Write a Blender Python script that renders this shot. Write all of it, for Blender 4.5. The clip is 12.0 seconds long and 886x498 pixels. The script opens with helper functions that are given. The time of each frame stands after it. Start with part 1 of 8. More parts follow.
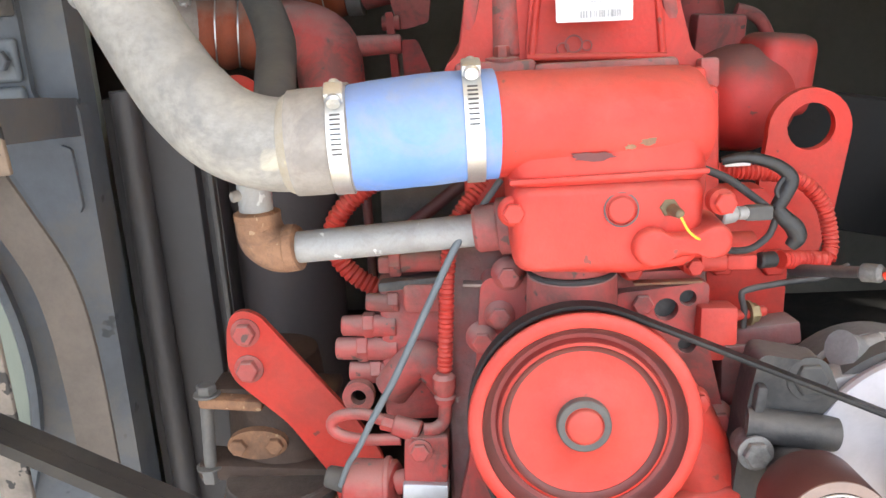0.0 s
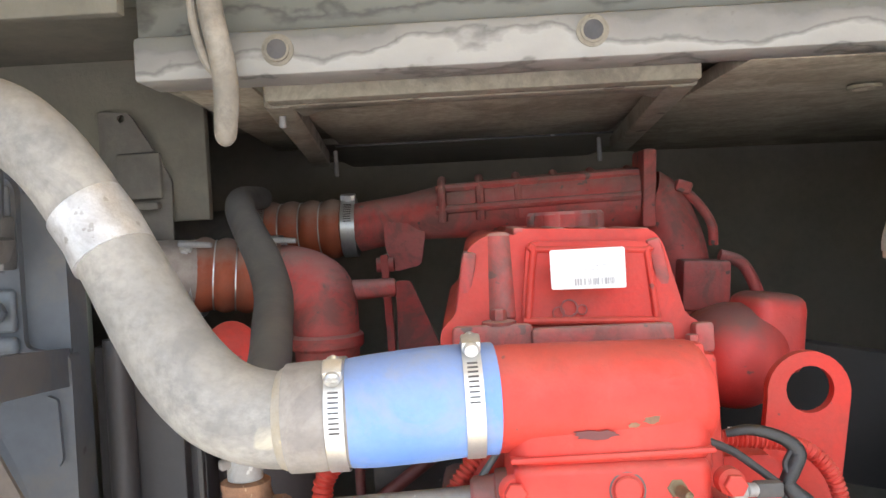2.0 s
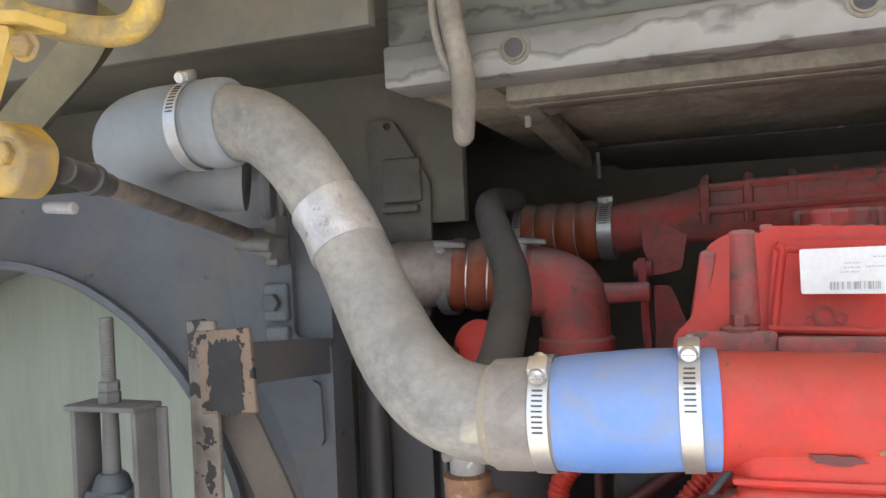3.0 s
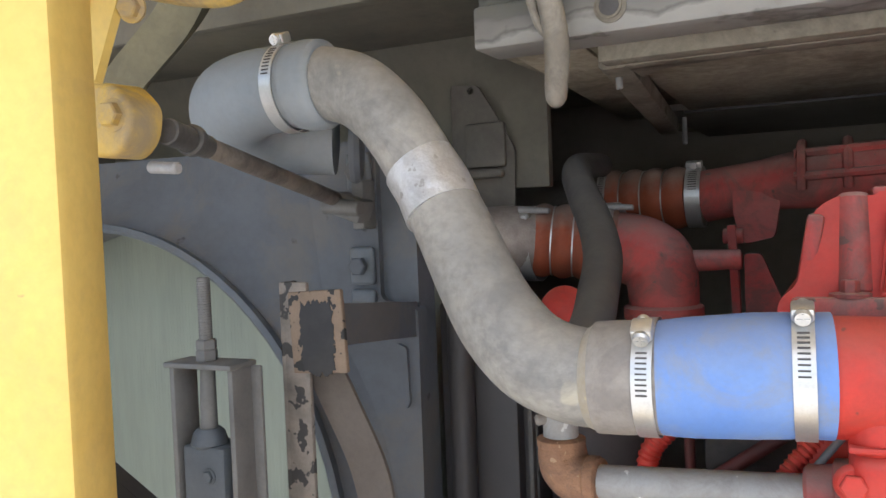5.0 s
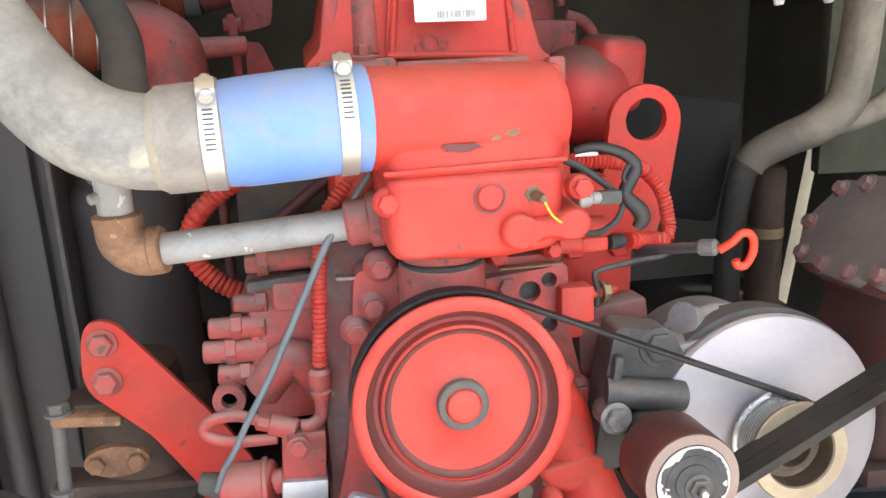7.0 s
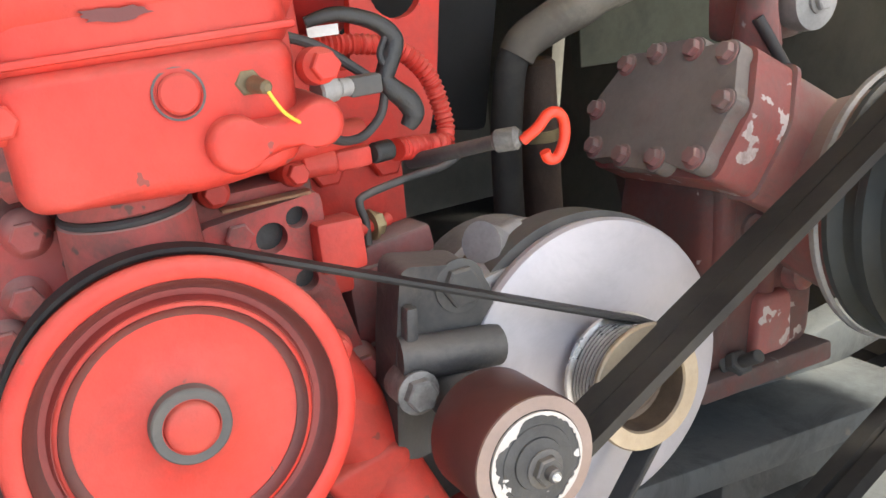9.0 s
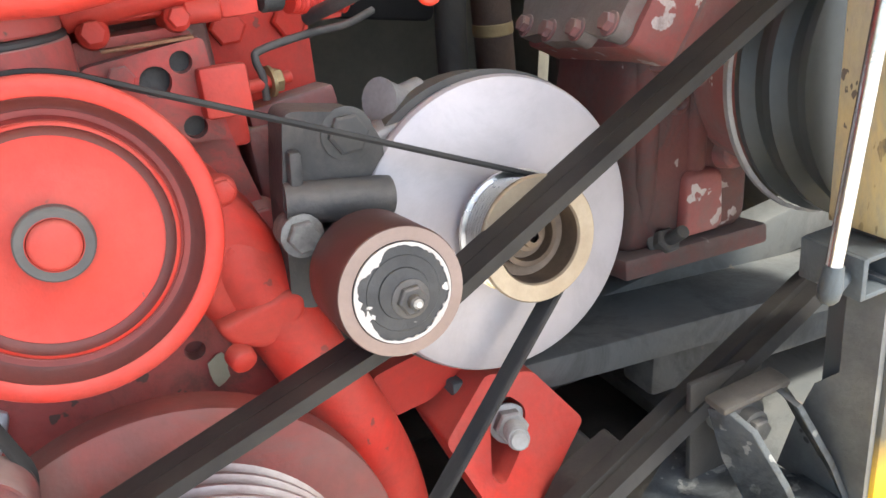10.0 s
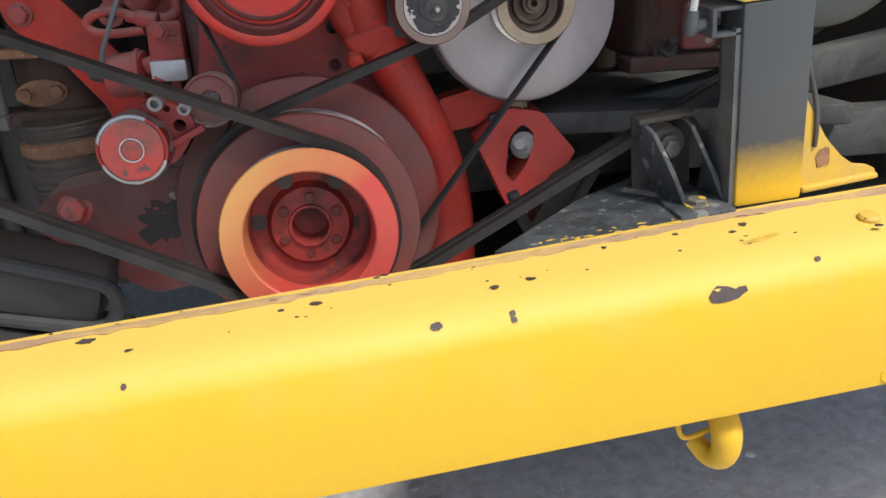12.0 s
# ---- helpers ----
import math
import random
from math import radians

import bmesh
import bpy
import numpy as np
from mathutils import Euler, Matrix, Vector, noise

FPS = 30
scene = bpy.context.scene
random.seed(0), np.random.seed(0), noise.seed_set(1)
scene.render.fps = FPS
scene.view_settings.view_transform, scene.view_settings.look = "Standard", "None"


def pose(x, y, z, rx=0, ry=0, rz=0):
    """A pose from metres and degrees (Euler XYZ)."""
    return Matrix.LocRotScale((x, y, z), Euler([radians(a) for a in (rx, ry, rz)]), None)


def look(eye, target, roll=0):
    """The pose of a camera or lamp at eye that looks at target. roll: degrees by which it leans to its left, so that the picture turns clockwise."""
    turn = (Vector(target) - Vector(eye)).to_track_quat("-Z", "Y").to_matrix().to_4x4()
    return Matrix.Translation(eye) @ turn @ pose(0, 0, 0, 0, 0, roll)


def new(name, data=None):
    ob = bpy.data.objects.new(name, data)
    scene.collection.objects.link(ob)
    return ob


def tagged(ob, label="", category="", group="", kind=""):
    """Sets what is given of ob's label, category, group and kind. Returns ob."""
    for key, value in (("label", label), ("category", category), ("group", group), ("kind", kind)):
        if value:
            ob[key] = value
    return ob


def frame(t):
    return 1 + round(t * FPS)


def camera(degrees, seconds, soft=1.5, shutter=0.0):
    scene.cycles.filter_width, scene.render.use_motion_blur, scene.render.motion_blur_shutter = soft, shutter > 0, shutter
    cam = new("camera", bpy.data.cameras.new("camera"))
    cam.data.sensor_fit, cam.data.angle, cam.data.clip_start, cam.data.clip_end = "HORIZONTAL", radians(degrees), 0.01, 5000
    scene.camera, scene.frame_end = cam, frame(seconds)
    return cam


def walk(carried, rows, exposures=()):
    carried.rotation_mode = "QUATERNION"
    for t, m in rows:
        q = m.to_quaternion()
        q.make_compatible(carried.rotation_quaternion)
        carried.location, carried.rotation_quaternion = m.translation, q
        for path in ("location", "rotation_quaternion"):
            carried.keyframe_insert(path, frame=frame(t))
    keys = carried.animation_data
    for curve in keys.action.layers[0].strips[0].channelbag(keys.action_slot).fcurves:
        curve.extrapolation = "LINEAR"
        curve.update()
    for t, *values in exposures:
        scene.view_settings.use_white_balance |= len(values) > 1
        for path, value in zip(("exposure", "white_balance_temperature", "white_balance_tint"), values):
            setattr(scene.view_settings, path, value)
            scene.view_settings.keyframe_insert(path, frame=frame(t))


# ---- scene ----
cam = camera(56.47, 12.0)
PATH = [
    (0, (0.0406, 0.0105, 1.1761), (-0.0665, 1.9277, 0.6167), -3.29),
    (0.5, (0.0191, -0.0100, 1.2224), (-0.0785, 1.9713, 0.9680), -3.23),
    (1, (0.0149, 0.0071, 1.2241), (-0.0736, 2.0007, 1.0901), -3.48),
    (1.5, (0.0272, 0.0206, 1.2261), (-0.0363, 2.0172, 1.1290), -3.28),
    (2, (0.0335, 0.0253, 1.2242), (-0.0199, 2.0235, 1.1591), -2.87),
    (2.5, (0.0594, 0.0404, 1.2074), (-0.3193, 2.0039, 1.1753), -2.57),
    (3, (0.0874, 0.0542, 1.2105), (-0.6468, 1.9146, 1.1999), -2.61),
    (3.5, (0.0735, 0.0558, 1.2019), (-0.8213, 1.8444, 1.1885), -2.19),
    (3.7, (0.0651, 0.0517, 1.1955), (-0.8727, 1.8181, 1.1786), -1.78),
    (5.3, (0.0634, 0.0502, 1.2039), (-0.7737, 1.8639, 1.1045), -2.59),
    (5.5, (0.0634, 0.0531, 1.1990), (-0.6080, 1.9332, 1.0775), -2.35),
    (6, (0.0280, 0.0238, 1.1965), (-0.2108, 1.9953, 0.9591), -1.68),
    (6.5, (-0.0069, -0.0156, 1.1922), (0.0188, 1.9508, 0.8283), -2.41),
    (7, (0.0045, -0.0093, 1.1690), (0.3014, 1.8880, 0.6102), -2.47),
    (7.3, (0.0286, 0.0187, 1.1433), (0.4701, 1.8732, 0.5383), -2.51),
    (7.5, (0.0340, 0.0310, 1.1422), (0.5475, 1.8506, 0.4900), -2.62),
    (7.7, (0.0369, 0.0429, 1.1358), (0.5961, 1.8419, 0.4644), -2.95),
    (9.3, (0.0840, 0.2060, 1.0610), (0.9250, 1.8730, 0.3440), -5.80),
    (9.5, (0.0944, 0.2022, 1.0440), (0.9309, 1.8602, 0.3014), -5.60),
    (10, (0.1353, 0.1233, 1.0114), (0.8673, 1.8023, 0.2083), -6.65),
    (10.5, (0.2209, 0.0075, 1.0037), (0.6494, 1.8021, 0.2319), -10.70),
    (11, (0.2794, -0.1028, 0.9896), (0.5041, 1.7509, 0.2730), -10.40),
    (11.5, (0.2015, -0.2575, 0.9343), (0.4299, 1.5937, 0.2125), -8.34),
    (12, (0.1690, -0.3720, 0.9110), (0.3734, 1.4459, 0.1026), -6.03),
]
EXPOSURES = [(0.0, 2.33, 6700, 7), (0.5, 2.45, 6700, 7), (1.5, 2.28, 6700, 7), (2.5, 2.08, 6650, 8), (3.5, 1.48, 6550, 8), (5.5, 1.6, 6550, 8), (6.0, 2.2, 6700, 7), (6.5, 2.36, 6700, 7), (7.5, 2.2, 6800, 6), (9.5, 2.1, 6800, 6), (10.0, 2.18, 6700, 7), (10.5, 2.0, 6600, 8), (11.2, 1.46, 6500, 10), (12.0, 0.58, 6500, 10)]
SKY, SUN = 0.12, 2.6
walk(cam, [(t, look(eye, target, roll)) for t, eye, target, roll in PATH], EXPOSURES)

# ---- world and light ----
world = bpy.data.worlds.new("world")
scene.world = world
world.use_nodes = True
wn = world.node_tree
sky = wn.nodes.new("ShaderNodeTexSky")
sky.sky_type, sky.sun_disc = "NISHITA", False
sky.sun_elevation, sky.sun_rotation = radians(58), radians(145)
sky.air_density, sky.dust_density = 1.0, 3.0
wn.links.new(sky.outputs[0], wn.nodes["Background"].inputs[0])
wn.nodes["Background"].inputs[1].default_value = SKY
sun_data = bpy.data.lights.new("sun", "SUN")
sun_data.energy, sun_data.angle, sun_data.color = SUN, radians(8), (1.0, 0.95, 0.88)
sun = new("sun", sun_data)
sun.matrix_world = look((0, 0, 10), (-3.5, 5.0, 0.0))


# ---- materials ----
def material(name, base, rough=0.5, metal=0.0, second=None, amount=0.35, scale=9.0, chip=None, chips=0.0, chip_scale=60.0,
             fine=0.12, bump=0.15, bump_scale=160.0, coat=0.0, spec=0.5, streak=None, smear=None, smears=0.0, smear_scale=7.0, dust=None, dusty=0.0):
    """A surface with a large stain colour, a fine grain, optional chipped spots and a fine relief."""
    m = bpy.data.materials.new(name)
    m.use_nodes = True
    nt = m.node_tree
    n, link = nt.nodes, nt.links.new
    bsdf = n["Principled BSDF"]
    co = n.new("ShaderNodeTexCoord")
    src = co.outputs["Object"]
    if streak:
        mp = n.new("ShaderNodeMapping")
        mp.inputs["Scale"].default_value = streak
        link(src, mp.inputs["Vector"])
        src = mp.outputs["Vector"]

    def noise_node(sc, detail, rough_=0.6):
        t = n.new("ShaderNodeTexNoise")
        t.inputs["Scale"].default_value, t.inputs["Detail"].default_value, t.inputs["Roughness"].default_value = sc, detail, rough_
        link(src, t.inputs["Vector"])
        return t

    def ramp(fac, lo, hi):
        r = n.new("ShaderNodeMapRange")
        r.inputs["From Min"].default_value, r.inputs["From Max"].default_value = lo, hi
        link(fac, r.inputs["Value"])
        return r.outputs["Result"]

    def mix(fac, a, b):
        x = n.new("ShaderNodeMix")
        x.data_type = "RGBA"
        if isinstance(fac, float):
            x.inputs["Factor"].default_value = fac
        else:
            link(fac, x.inputs["Factor"])
        for sock, v in ((x.inputs["A"], a), (x.inputs["B"], b)):
            if isinstance(v, tuple):
                sock.default_value = (*v, 1)
            else:
                link(v, sock)
        return x.outputs["Result"]

    big, small = noise_node(scale, 6.0), noise_node(scale * 13, 4.0)
    second = second or tuple(c * 0.6 for c in base)
    mult = n.new("ShaderNodeMath")
    mult.operation = "MULTIPLY"
    mult.inputs[1].default_value = amount
    link(ramp(big.outputs["Fac"], 0.38, 0.66), mult.inputs[0])
    col = mix(mult.outputs[0], base, second)
    grain = n.new("ShaderNodeMath")
    grain.operation = "MULTIPLY"
    grain.inputs[1].default_value = fine
    link(ramp(small.outputs["Fac"], 0.4, 0.7), grain.inputs[0])
    col = mix(grain.outputs[0], col, tuple(c * 0.35 for c in second))
    rg = n.new("ShaderNodeMapRange")
    rg.inputs["To Min"].default_value, rg.inputs["To Max"].default_value = max(0.05, rough - 0.1), min(1.0, rough + 0.15)
    link(big.outputs["Fac"], rg.inputs["Value"])
    link(rg.outputs["Result"], bsdf.inputs["Roughness"])
    bsdf.inputs["Metallic"].default_value = metal
    if chip:
        spots = noise_node(chip_scale, 3.0, 0.5)
        where = ramp(spots.outputs["Fac"], 0.70 - chips, 0.72 - chips)
        col = mix(where, col, chip)
    if smear:
        sm = noise_node(smear_scale, 9.0, 0.72)
        sm.inputs["Distortion"].default_value = 0.6
        wipe = n.new("ShaderNodeMath")
        wipe.operation = "MULTIPLY"
        wipe.inputs[1].default_value = smears
        link(ramp(sm.outputs["Fac"], 0.47, 0.60), wipe.inputs[0])
        col = mix(wipe.outputs[0], col, smear)
    if dust:
        geo = n.new("ShaderNodeNewGeometry")
        sep = n.new("ShaderNodeSeparateXYZ")
        link(geo.outputs["Normal"], sep.inputs[0])
        fall = noise_node(scale * 3, 6.0, 0.65)
        both = n.new("ShaderNodeMath")
        both.operation = "MULTIPLY_ADD"
        both.inputs[1].default_value = 0.9
        link(fall.outputs["Fac"], both.inputs[0])
        link(sep.outputs["Z"], both.inputs[2])
        lay = n.new("ShaderNodeMath")
        lay.operation = "MULTIPLY"
        lay.inputs[1].default_value = dusty
        link(ramp(both.outputs[0], 0.62, 1.25), lay.inputs[0])
        col = mix(lay.outputs[0], col, dust)
    link(col, bsdf.inputs["Base Color"])
    if bump:
        relief = noise_node(bump_scale, 5.0, 0.65)
        b = n.new("ShaderNodeBump")
        b.inputs["Strength"].default_value, b.inputs["Distance"].default_value = bump, 0.002
        link(relief.outputs["Fac"], b.inputs["Height"])
        link(b.outputs["Normal"], bsdf.inputs["Normal"])
    bsdf.inputs["Coat Weight"].default_value = coat
    bsdf.inputs["Specular IOR Level"].default_value = spec
    return m


RED = material("red_paint", (0.58, 0.036, 0.024), 0.5, second=(0.42, 0.07, 0.052), amount=0.65, scale=14, chip=(0.22, 0.05, 0.04), chips=-0.005, chip_scale=55, bump=0.35, bump_scale=110, smear=(0.28, 0.042, 0.033), smears=0.35, smear_scale=17, dust=(0.40, 0.22, 0.175), dusty=0.2, spec=0.35)
RED_DUST = material("dusty_red_paint", (0.46, 0.052, 0.045), 0.65, second=(0.30, 0.13, 0.115), amount=0.6, scale=11, chip=(0.12, 0.07, 0.06), chips=0.03, chip_scale=45, bump=0.4, bump_scale=110, smear=(0.15, 0.07, 0.06), smears=0.75, smear_scale=13, dust=(0.36, 0.29, 0.26), dusty=0.5)
RED_DULL = material("dull_red_casting", (0.22, 0.05, 0.046), 0.65, second=(0.15, 0.10, 0.095), amount=0.85, scale=13, chip=(0.32, 0.27, 0.25), chips=0.015, chip_scale=30, bump=0.6, bump_scale=100, smear=(0.09, 0.055, 0.05), smears=0.6, smear_scale=12, dust=(0.26, 0.22, 0.2), dusty=0.7)
RED_DARK = material("grimy_dark_red", (0.13, 0.03, 0.028), 0.55, second=(0.06, 0.045, 0.04), amount=0.7, scale=10)
YELLOW = material("yellow_paint", (0.68, 0.41, 0.026), 0.55, second=(0.63, 0.37, 0.028), amount=0.4, scale=5, fine=0.06, chip=(0.11, 0.06, 0.045), chips=-0.035, chip_scale=26, bump=0.05, coat=0.0, spec=0.35, smear=(0.62, 0.40, 0.10), smears=0.12, smear_scale=4)
BLUE = material("blue_silicone", (0.125, 0.255, 0.60), 0.55, second=(0.21, 0.32, 0.55), amount=0.6, scale=16, fine=0.1, chip=(0.33, 0.36, 0.42), chips=0.0, chip_scale=24, bump=0.12, bump_scale=300, smear=(0.24, 0.27, 0.32), smears=0.6, smear_scale=16, dust=(0.30, 0.31, 0.33), dusty=0.35)
GREY_PIPE = material("dirty_grey_pipe", (0.37, 0.35, 0.312), 0.62, second=(0.18, 0.177, 0.170), amount=0.8, scale=9, chip=(0.42, 0.385, 0.31), chips=0.05, chip_scale=16, fine=0.3, bump=0.2, bump_scale=120, smear=(0.12, 0.12, 0.12), smears=0.55, smear_scale=8, dust=(0.30, 0.285, 0.26), dusty=0.35)
GREY_RUBBER = material("grey_silicone_hose", (0.23, 0.26, 0.285), 0.6, second=(0.3, 0.3, 0.28), amount=0.5, scale=9, bump=0.1)
DUSTY_RUBBER = material("dusty_grey_sleeve", (0.27, 0.245, 0.22), 0.8, second=(0.18, 0.16, 0.145), amount=0.7, scale=18, bump=0.3, smear=(0.35, 0.32, 0.28), smears=0.5, smear_scale=18)
STEEL = material("bright_steel", (0.66, 0.66, 0.64), 0.34, 0.75, second=(0.48, 0.47, 0.45), amount=0.5, scale=30, bump=0.05)
TAPE = material("silver_tape", (0.66, 0.665, 0.67), 0.38, 0.5, second=(0.36, 0.35, 0.33), amount=0.6, scale=34, chip=(0.40, 0.39, 0.37), chips=0.06, chip_scale=80, bump=0.9, bump_scale=60, smear=(0.34, 0.33, 0.31), smears=0.4, smear_scale=30)
GALV = material("galvanised_pipe", (0.37, 0.365, 0.35), 0.55, 0.1, second=(0.37, 0.36, 0.34), amount=0.7, scale=30, chip=(0.68, 0.68, 0.66), chips=0.05, chip_scale=70, bump=0.3, smear=(0.27, 0.25, 0.23), smears=0.6, smear_scale=22)
RUST = material("rusty_iron", (0.34, 0.18, 0.10), 0.85, second=(0.19, 0.10, 0.06), amount=0.8, scale=40, chip=(0.42, 0.27, 0.16), chips=0.03, chip_scale=90, bump=0.9, bump_scale=120, smear=(0.15, 0.09, 0.06), smears=0.6, smear_scale=35)
BLACK_RUBBER = material("black_rubber", (0.028, 0.028, 0.03), 0.62, second=(0.07, 0.066, 0.062), amount=0.6, scale=14, bump=0.12)
BELT = material("worn_belt_rubber", (0.022, 0.022, 0.023), 0.55, second=(0.050, 0.047, 0.043), amount=0.6, scale=20, bump=0.1, spec=0.25, smear=(0.055, 0.052, 0.047), smears=0.35, smear_scale=9)
HOSE_GREY = material("worn_black_hose", (0.05, 0.05, 0.052), 0.65, second=(0.10, 0.097, 0.09), amount=0.7, scale=12, bump=0.2, smear=(0.13, 0.12, 0.105), smears=0.4, smear_scale=10, dust=(0.19, 0.175, 0.15), dusty=0.25)
BLACK_IRON = material("black_iron", (0.038, 0.038, 0.040), 0.55, second=(0.085, 0.08, 0.076), amount=0.7, scale=16, chip=(0.25, 0.25, 0.25), chips=0.0, chip_scale=50, bump=0.35, smear=(0.11, 0.10, 0.09), smears=0.5, smear_scale=14, dust=(0.2, 0.18, 0.16), dusty=0.4)
ALU = material("cast_aluminium", (0.36, 0.355, 0.35), 0.55, 0.3, second=(0.19, 0.185, 0.175), amount=0.6, scale=20, bump=0.5, bump_scale=120)
SILVER = material("silver_fan_disc", (0.47, 0.445, 0.46), 0.45, 0.3, second=(0.39, 0.37, 0.385), amount=0.6, scale=7, fine=0.06, bump=0.05, smear=(0.33, 0.305, 0.315), smears=0.35, smear_scale=12)
COPPER = material("dark_copper_winding", (0.20, 0.11, 0.06), 0.5, 0.5, second=(0.1, 0.06, 0.04), amount=0.6, scale=30, bump=0.4)
DARK_DRUM = material("oxide_brown_drum", (0.085, 0.03, 0.026), 0.4, second=(0.05, 0.03, 0.028), amount=0.6, scale=8, bump=0.05)
TAN = material("worn_tan_face", (0.25, 0.185, 0.16), 0.5, 0.2, second=(0.18, 0.13, 0.11), amount=0.5, scale=16, bump=0.08)
WORN_CAP = material("chipped_black_cap", (0.018, 0.019, 0.021), 0.5, second=(0.08, 0.08, 0.08), amount=0.5, scale=30, chip=(0.50, 0.48, 0.46), chips=0.05, chip_scale=75, bump=0.6, bump_scale=90)
SHROUD = material("grey_blue_shroud", (0.115, 0.128, 0.145), 0.6, second=(0.085, 0.09, 0.097), amount=0.7, scale=6, chip=(0.045, 0.048, 0.052), chips=0.02, chip_scale=18, bump=0.25, bump_scale=90, smear=(0.15, 0.135, 0.115), smears=0.55, smear_scale=7)
DUST_BEAM = material("dusty_aluminium_beam", (0.30, 0.27, 0.21), 0.75, second=(0.22, 0.19, 0.14), amount=0.8, scale=9, chip=(0.12, 0.095, 0.07), chips=0.03, chip_scale=26, fine=0.3, bump=0.4, smear=(0.13, 0.11, 0.085), smears=0.6, smear_scale=10)


def tide_stained(name, low, high, z0, height):
    """Pale metal with wavy tide marks that run along it."""
    m = material(name, low, 0.6, second=tuple(c * 0.6 for c in low), amount=0.5, scale=30, chip=(0.13, 0.11, 0.08), chips=0.03, chip_scale=60, bump=0.25)
    nt = m.node_tree
    n, link = nt.nodes, nt.links.new
    bsdf = n["Principled BSDF"]
    before = bsdf.inputs["Base Color"].links[0].from_socket
    co, sp, mp = n.new("ShaderNodeTexCoord"), n.new("ShaderNodeSeparateXYZ"), n.new("ShaderNodeMapping")
    mp.inputs["Scale"].default_value = (5, 5, 9)
    link(co.outputs["Object"], sp.inputs[0])
    link(co.outputs["Object"], mp.inputs["Vector"])
    nz = n.new("ShaderNodeTexNoise")
    nz.inputs["Scale"].default_value, nz.inputs["Detail"].default_value = 1.6, 5.0
    link(mp.outputs["Vector"], nz.inputs["Vector"])
    mr = n.new("ShaderNodeMapRange")
    mr.inputs["From Min"].default_value, mr.inputs["From Max"].default_value = z0, z0 + height
    link(sp.outputs["Z"], mr.inputs["Value"])
    add = n.new("ShaderNodeMath")
    add.operation = "MULTIPLY_ADD"
    add.inputs[1].default_value = 1.3
    link(nz.outputs["Fac"], add.inputs[0])
    link(mr.outputs["Result"], add.inputs[2])
    cr = n.new("ShaderNodeValToRGB")
    cr.color_ramp.elements[0].position, cr.color_ramp.elements[0].color = 0.0, (*low, 1)
    cr.color_ramp.elements[1].position, cr.color_ramp.elements[1].color = 1.0, (*high, 1)
    dark = tuple(c * 0.35 for c in low)
    for p, c in ((0.33, tuple(q * 0.85 for q in low)), (0.365, dark), (0.385, tuple(q * 0.8 for q in low)), (0.50, tuple(q * 0.95 for q in low)), (0.545, dark), (0.565, tuple(q * 0.6 for q in low)), (0.66, tuple(q * 0.5 for q in low)), (0.70, dark), (0.75, high)):
        e = cr.color_ramp.elements.new(p)
        e.color = (*c, 1)
    half = n.new("ShaderNodeMath")
    half.operation = "MULTIPLY"
    half.inputs[1].default_value = 0.5
    link(add.outputs[0], half.inputs[0])
    link(half.outputs[0], cr.inputs["Fac"])
    mx = n.new("ShaderNodeMix")
    mx.data_type, mx.blend_type = "RGBA", "MIX"
    mx.inputs["Factor"].default_value = 0.88
    link(before, mx.inputs["A"])
    link(cr.outputs["Color"], mx.inputs["B"])
    link(mx.outputs["Result"], bsdf.inputs["Base Color"])
    return m


FLANGE = tide_stained("tide_stained_flange", (0.37, 0.355, 0.32), (0.13, 0.13, 0.11), 1.372, 0.075)
WEB = tide_stained("tide_stained_web", (0.17, 0.17, 0.145), (0.20, 0.20, 0.17), 1.43, 0.16)
DUST_PANEL = material("dusty_panel", (0.45, 0.40, 0.30), 0.9, second=(0.25, 0.22, 0.165), amount=0.8, scale=6, fine=0.35, bump=0.7, bump_scale=80, smear=(0.18, 0.155, 0.11), smears=0.6, smear_scale=9)
DUST_DARK = material("dark_dusty_panel", (0.35, 0.315, 0.235), 0.9, second=(0.25, 0.225, 0.175), amount=0.7, scale=5, fine=0.3, bump=0.4, smear=(0.09, 0.082, 0.066), smears=0.6, smear_scale=5)
# Dusty wall colour, lightened further to carry the lens haze over dark areas.
BAY = material("haze_lifted_bay_wall", (0.24, 0.225, 0.188), 0.85, second=(0.17, 0.158, 0.132), amount=0.6, scale=4, bump=0.2, smear=(0.27, 0.245, 0.195), smears=0.4, smear_scale=3)
DEEP = material("deep_chassis_grime", (0.030, 0.030, 0.029), 0.75, second=(0.055, 0.05, 0.044), amount=0.8, scale=9, bump=0.4, smear=(0.075, 0.066, 0.056), smears=0.5, smear_scale=7)
DUST_WALL = material("dim_dusty_wall", (0.19, 0.178, 0.140), 0.85, second=(0.13, 0.12, 0.098), amount=0.7, scale=5, bump=0.3, smear=(0.24, 0.215, 0.165), smears=0.4, smear_scale=4)
CHASSIS = material("black_chassis_paint", (0.085, 0.094, 0.098), 0.55, second=(0.13, 0.125, 0.115), amount=0.75, scale=12, chip=(0.22, 0.21, 0.19), chips=0.02, chip_scale=30, bump=0.35, smear=(0.20, 0.19, 0.17), smears=0.6, smear_scale=9, dust=(0.22, 0.205, 0.18), dusty=0.6)
PEEL = material("peeling_blue_black_paint", (0.052, 0.063, 0.072), 0.55, second=(0.092, 0.10, 0.105), amount=0.8, scale=22, chip=(0.20, 0.205, 0.20), chips=0.085, chip_scale=55, bump=0.9, bump_scale=90, smear=(0.022, 0.025, 0.028), smears=0.85, smear_scale=26)
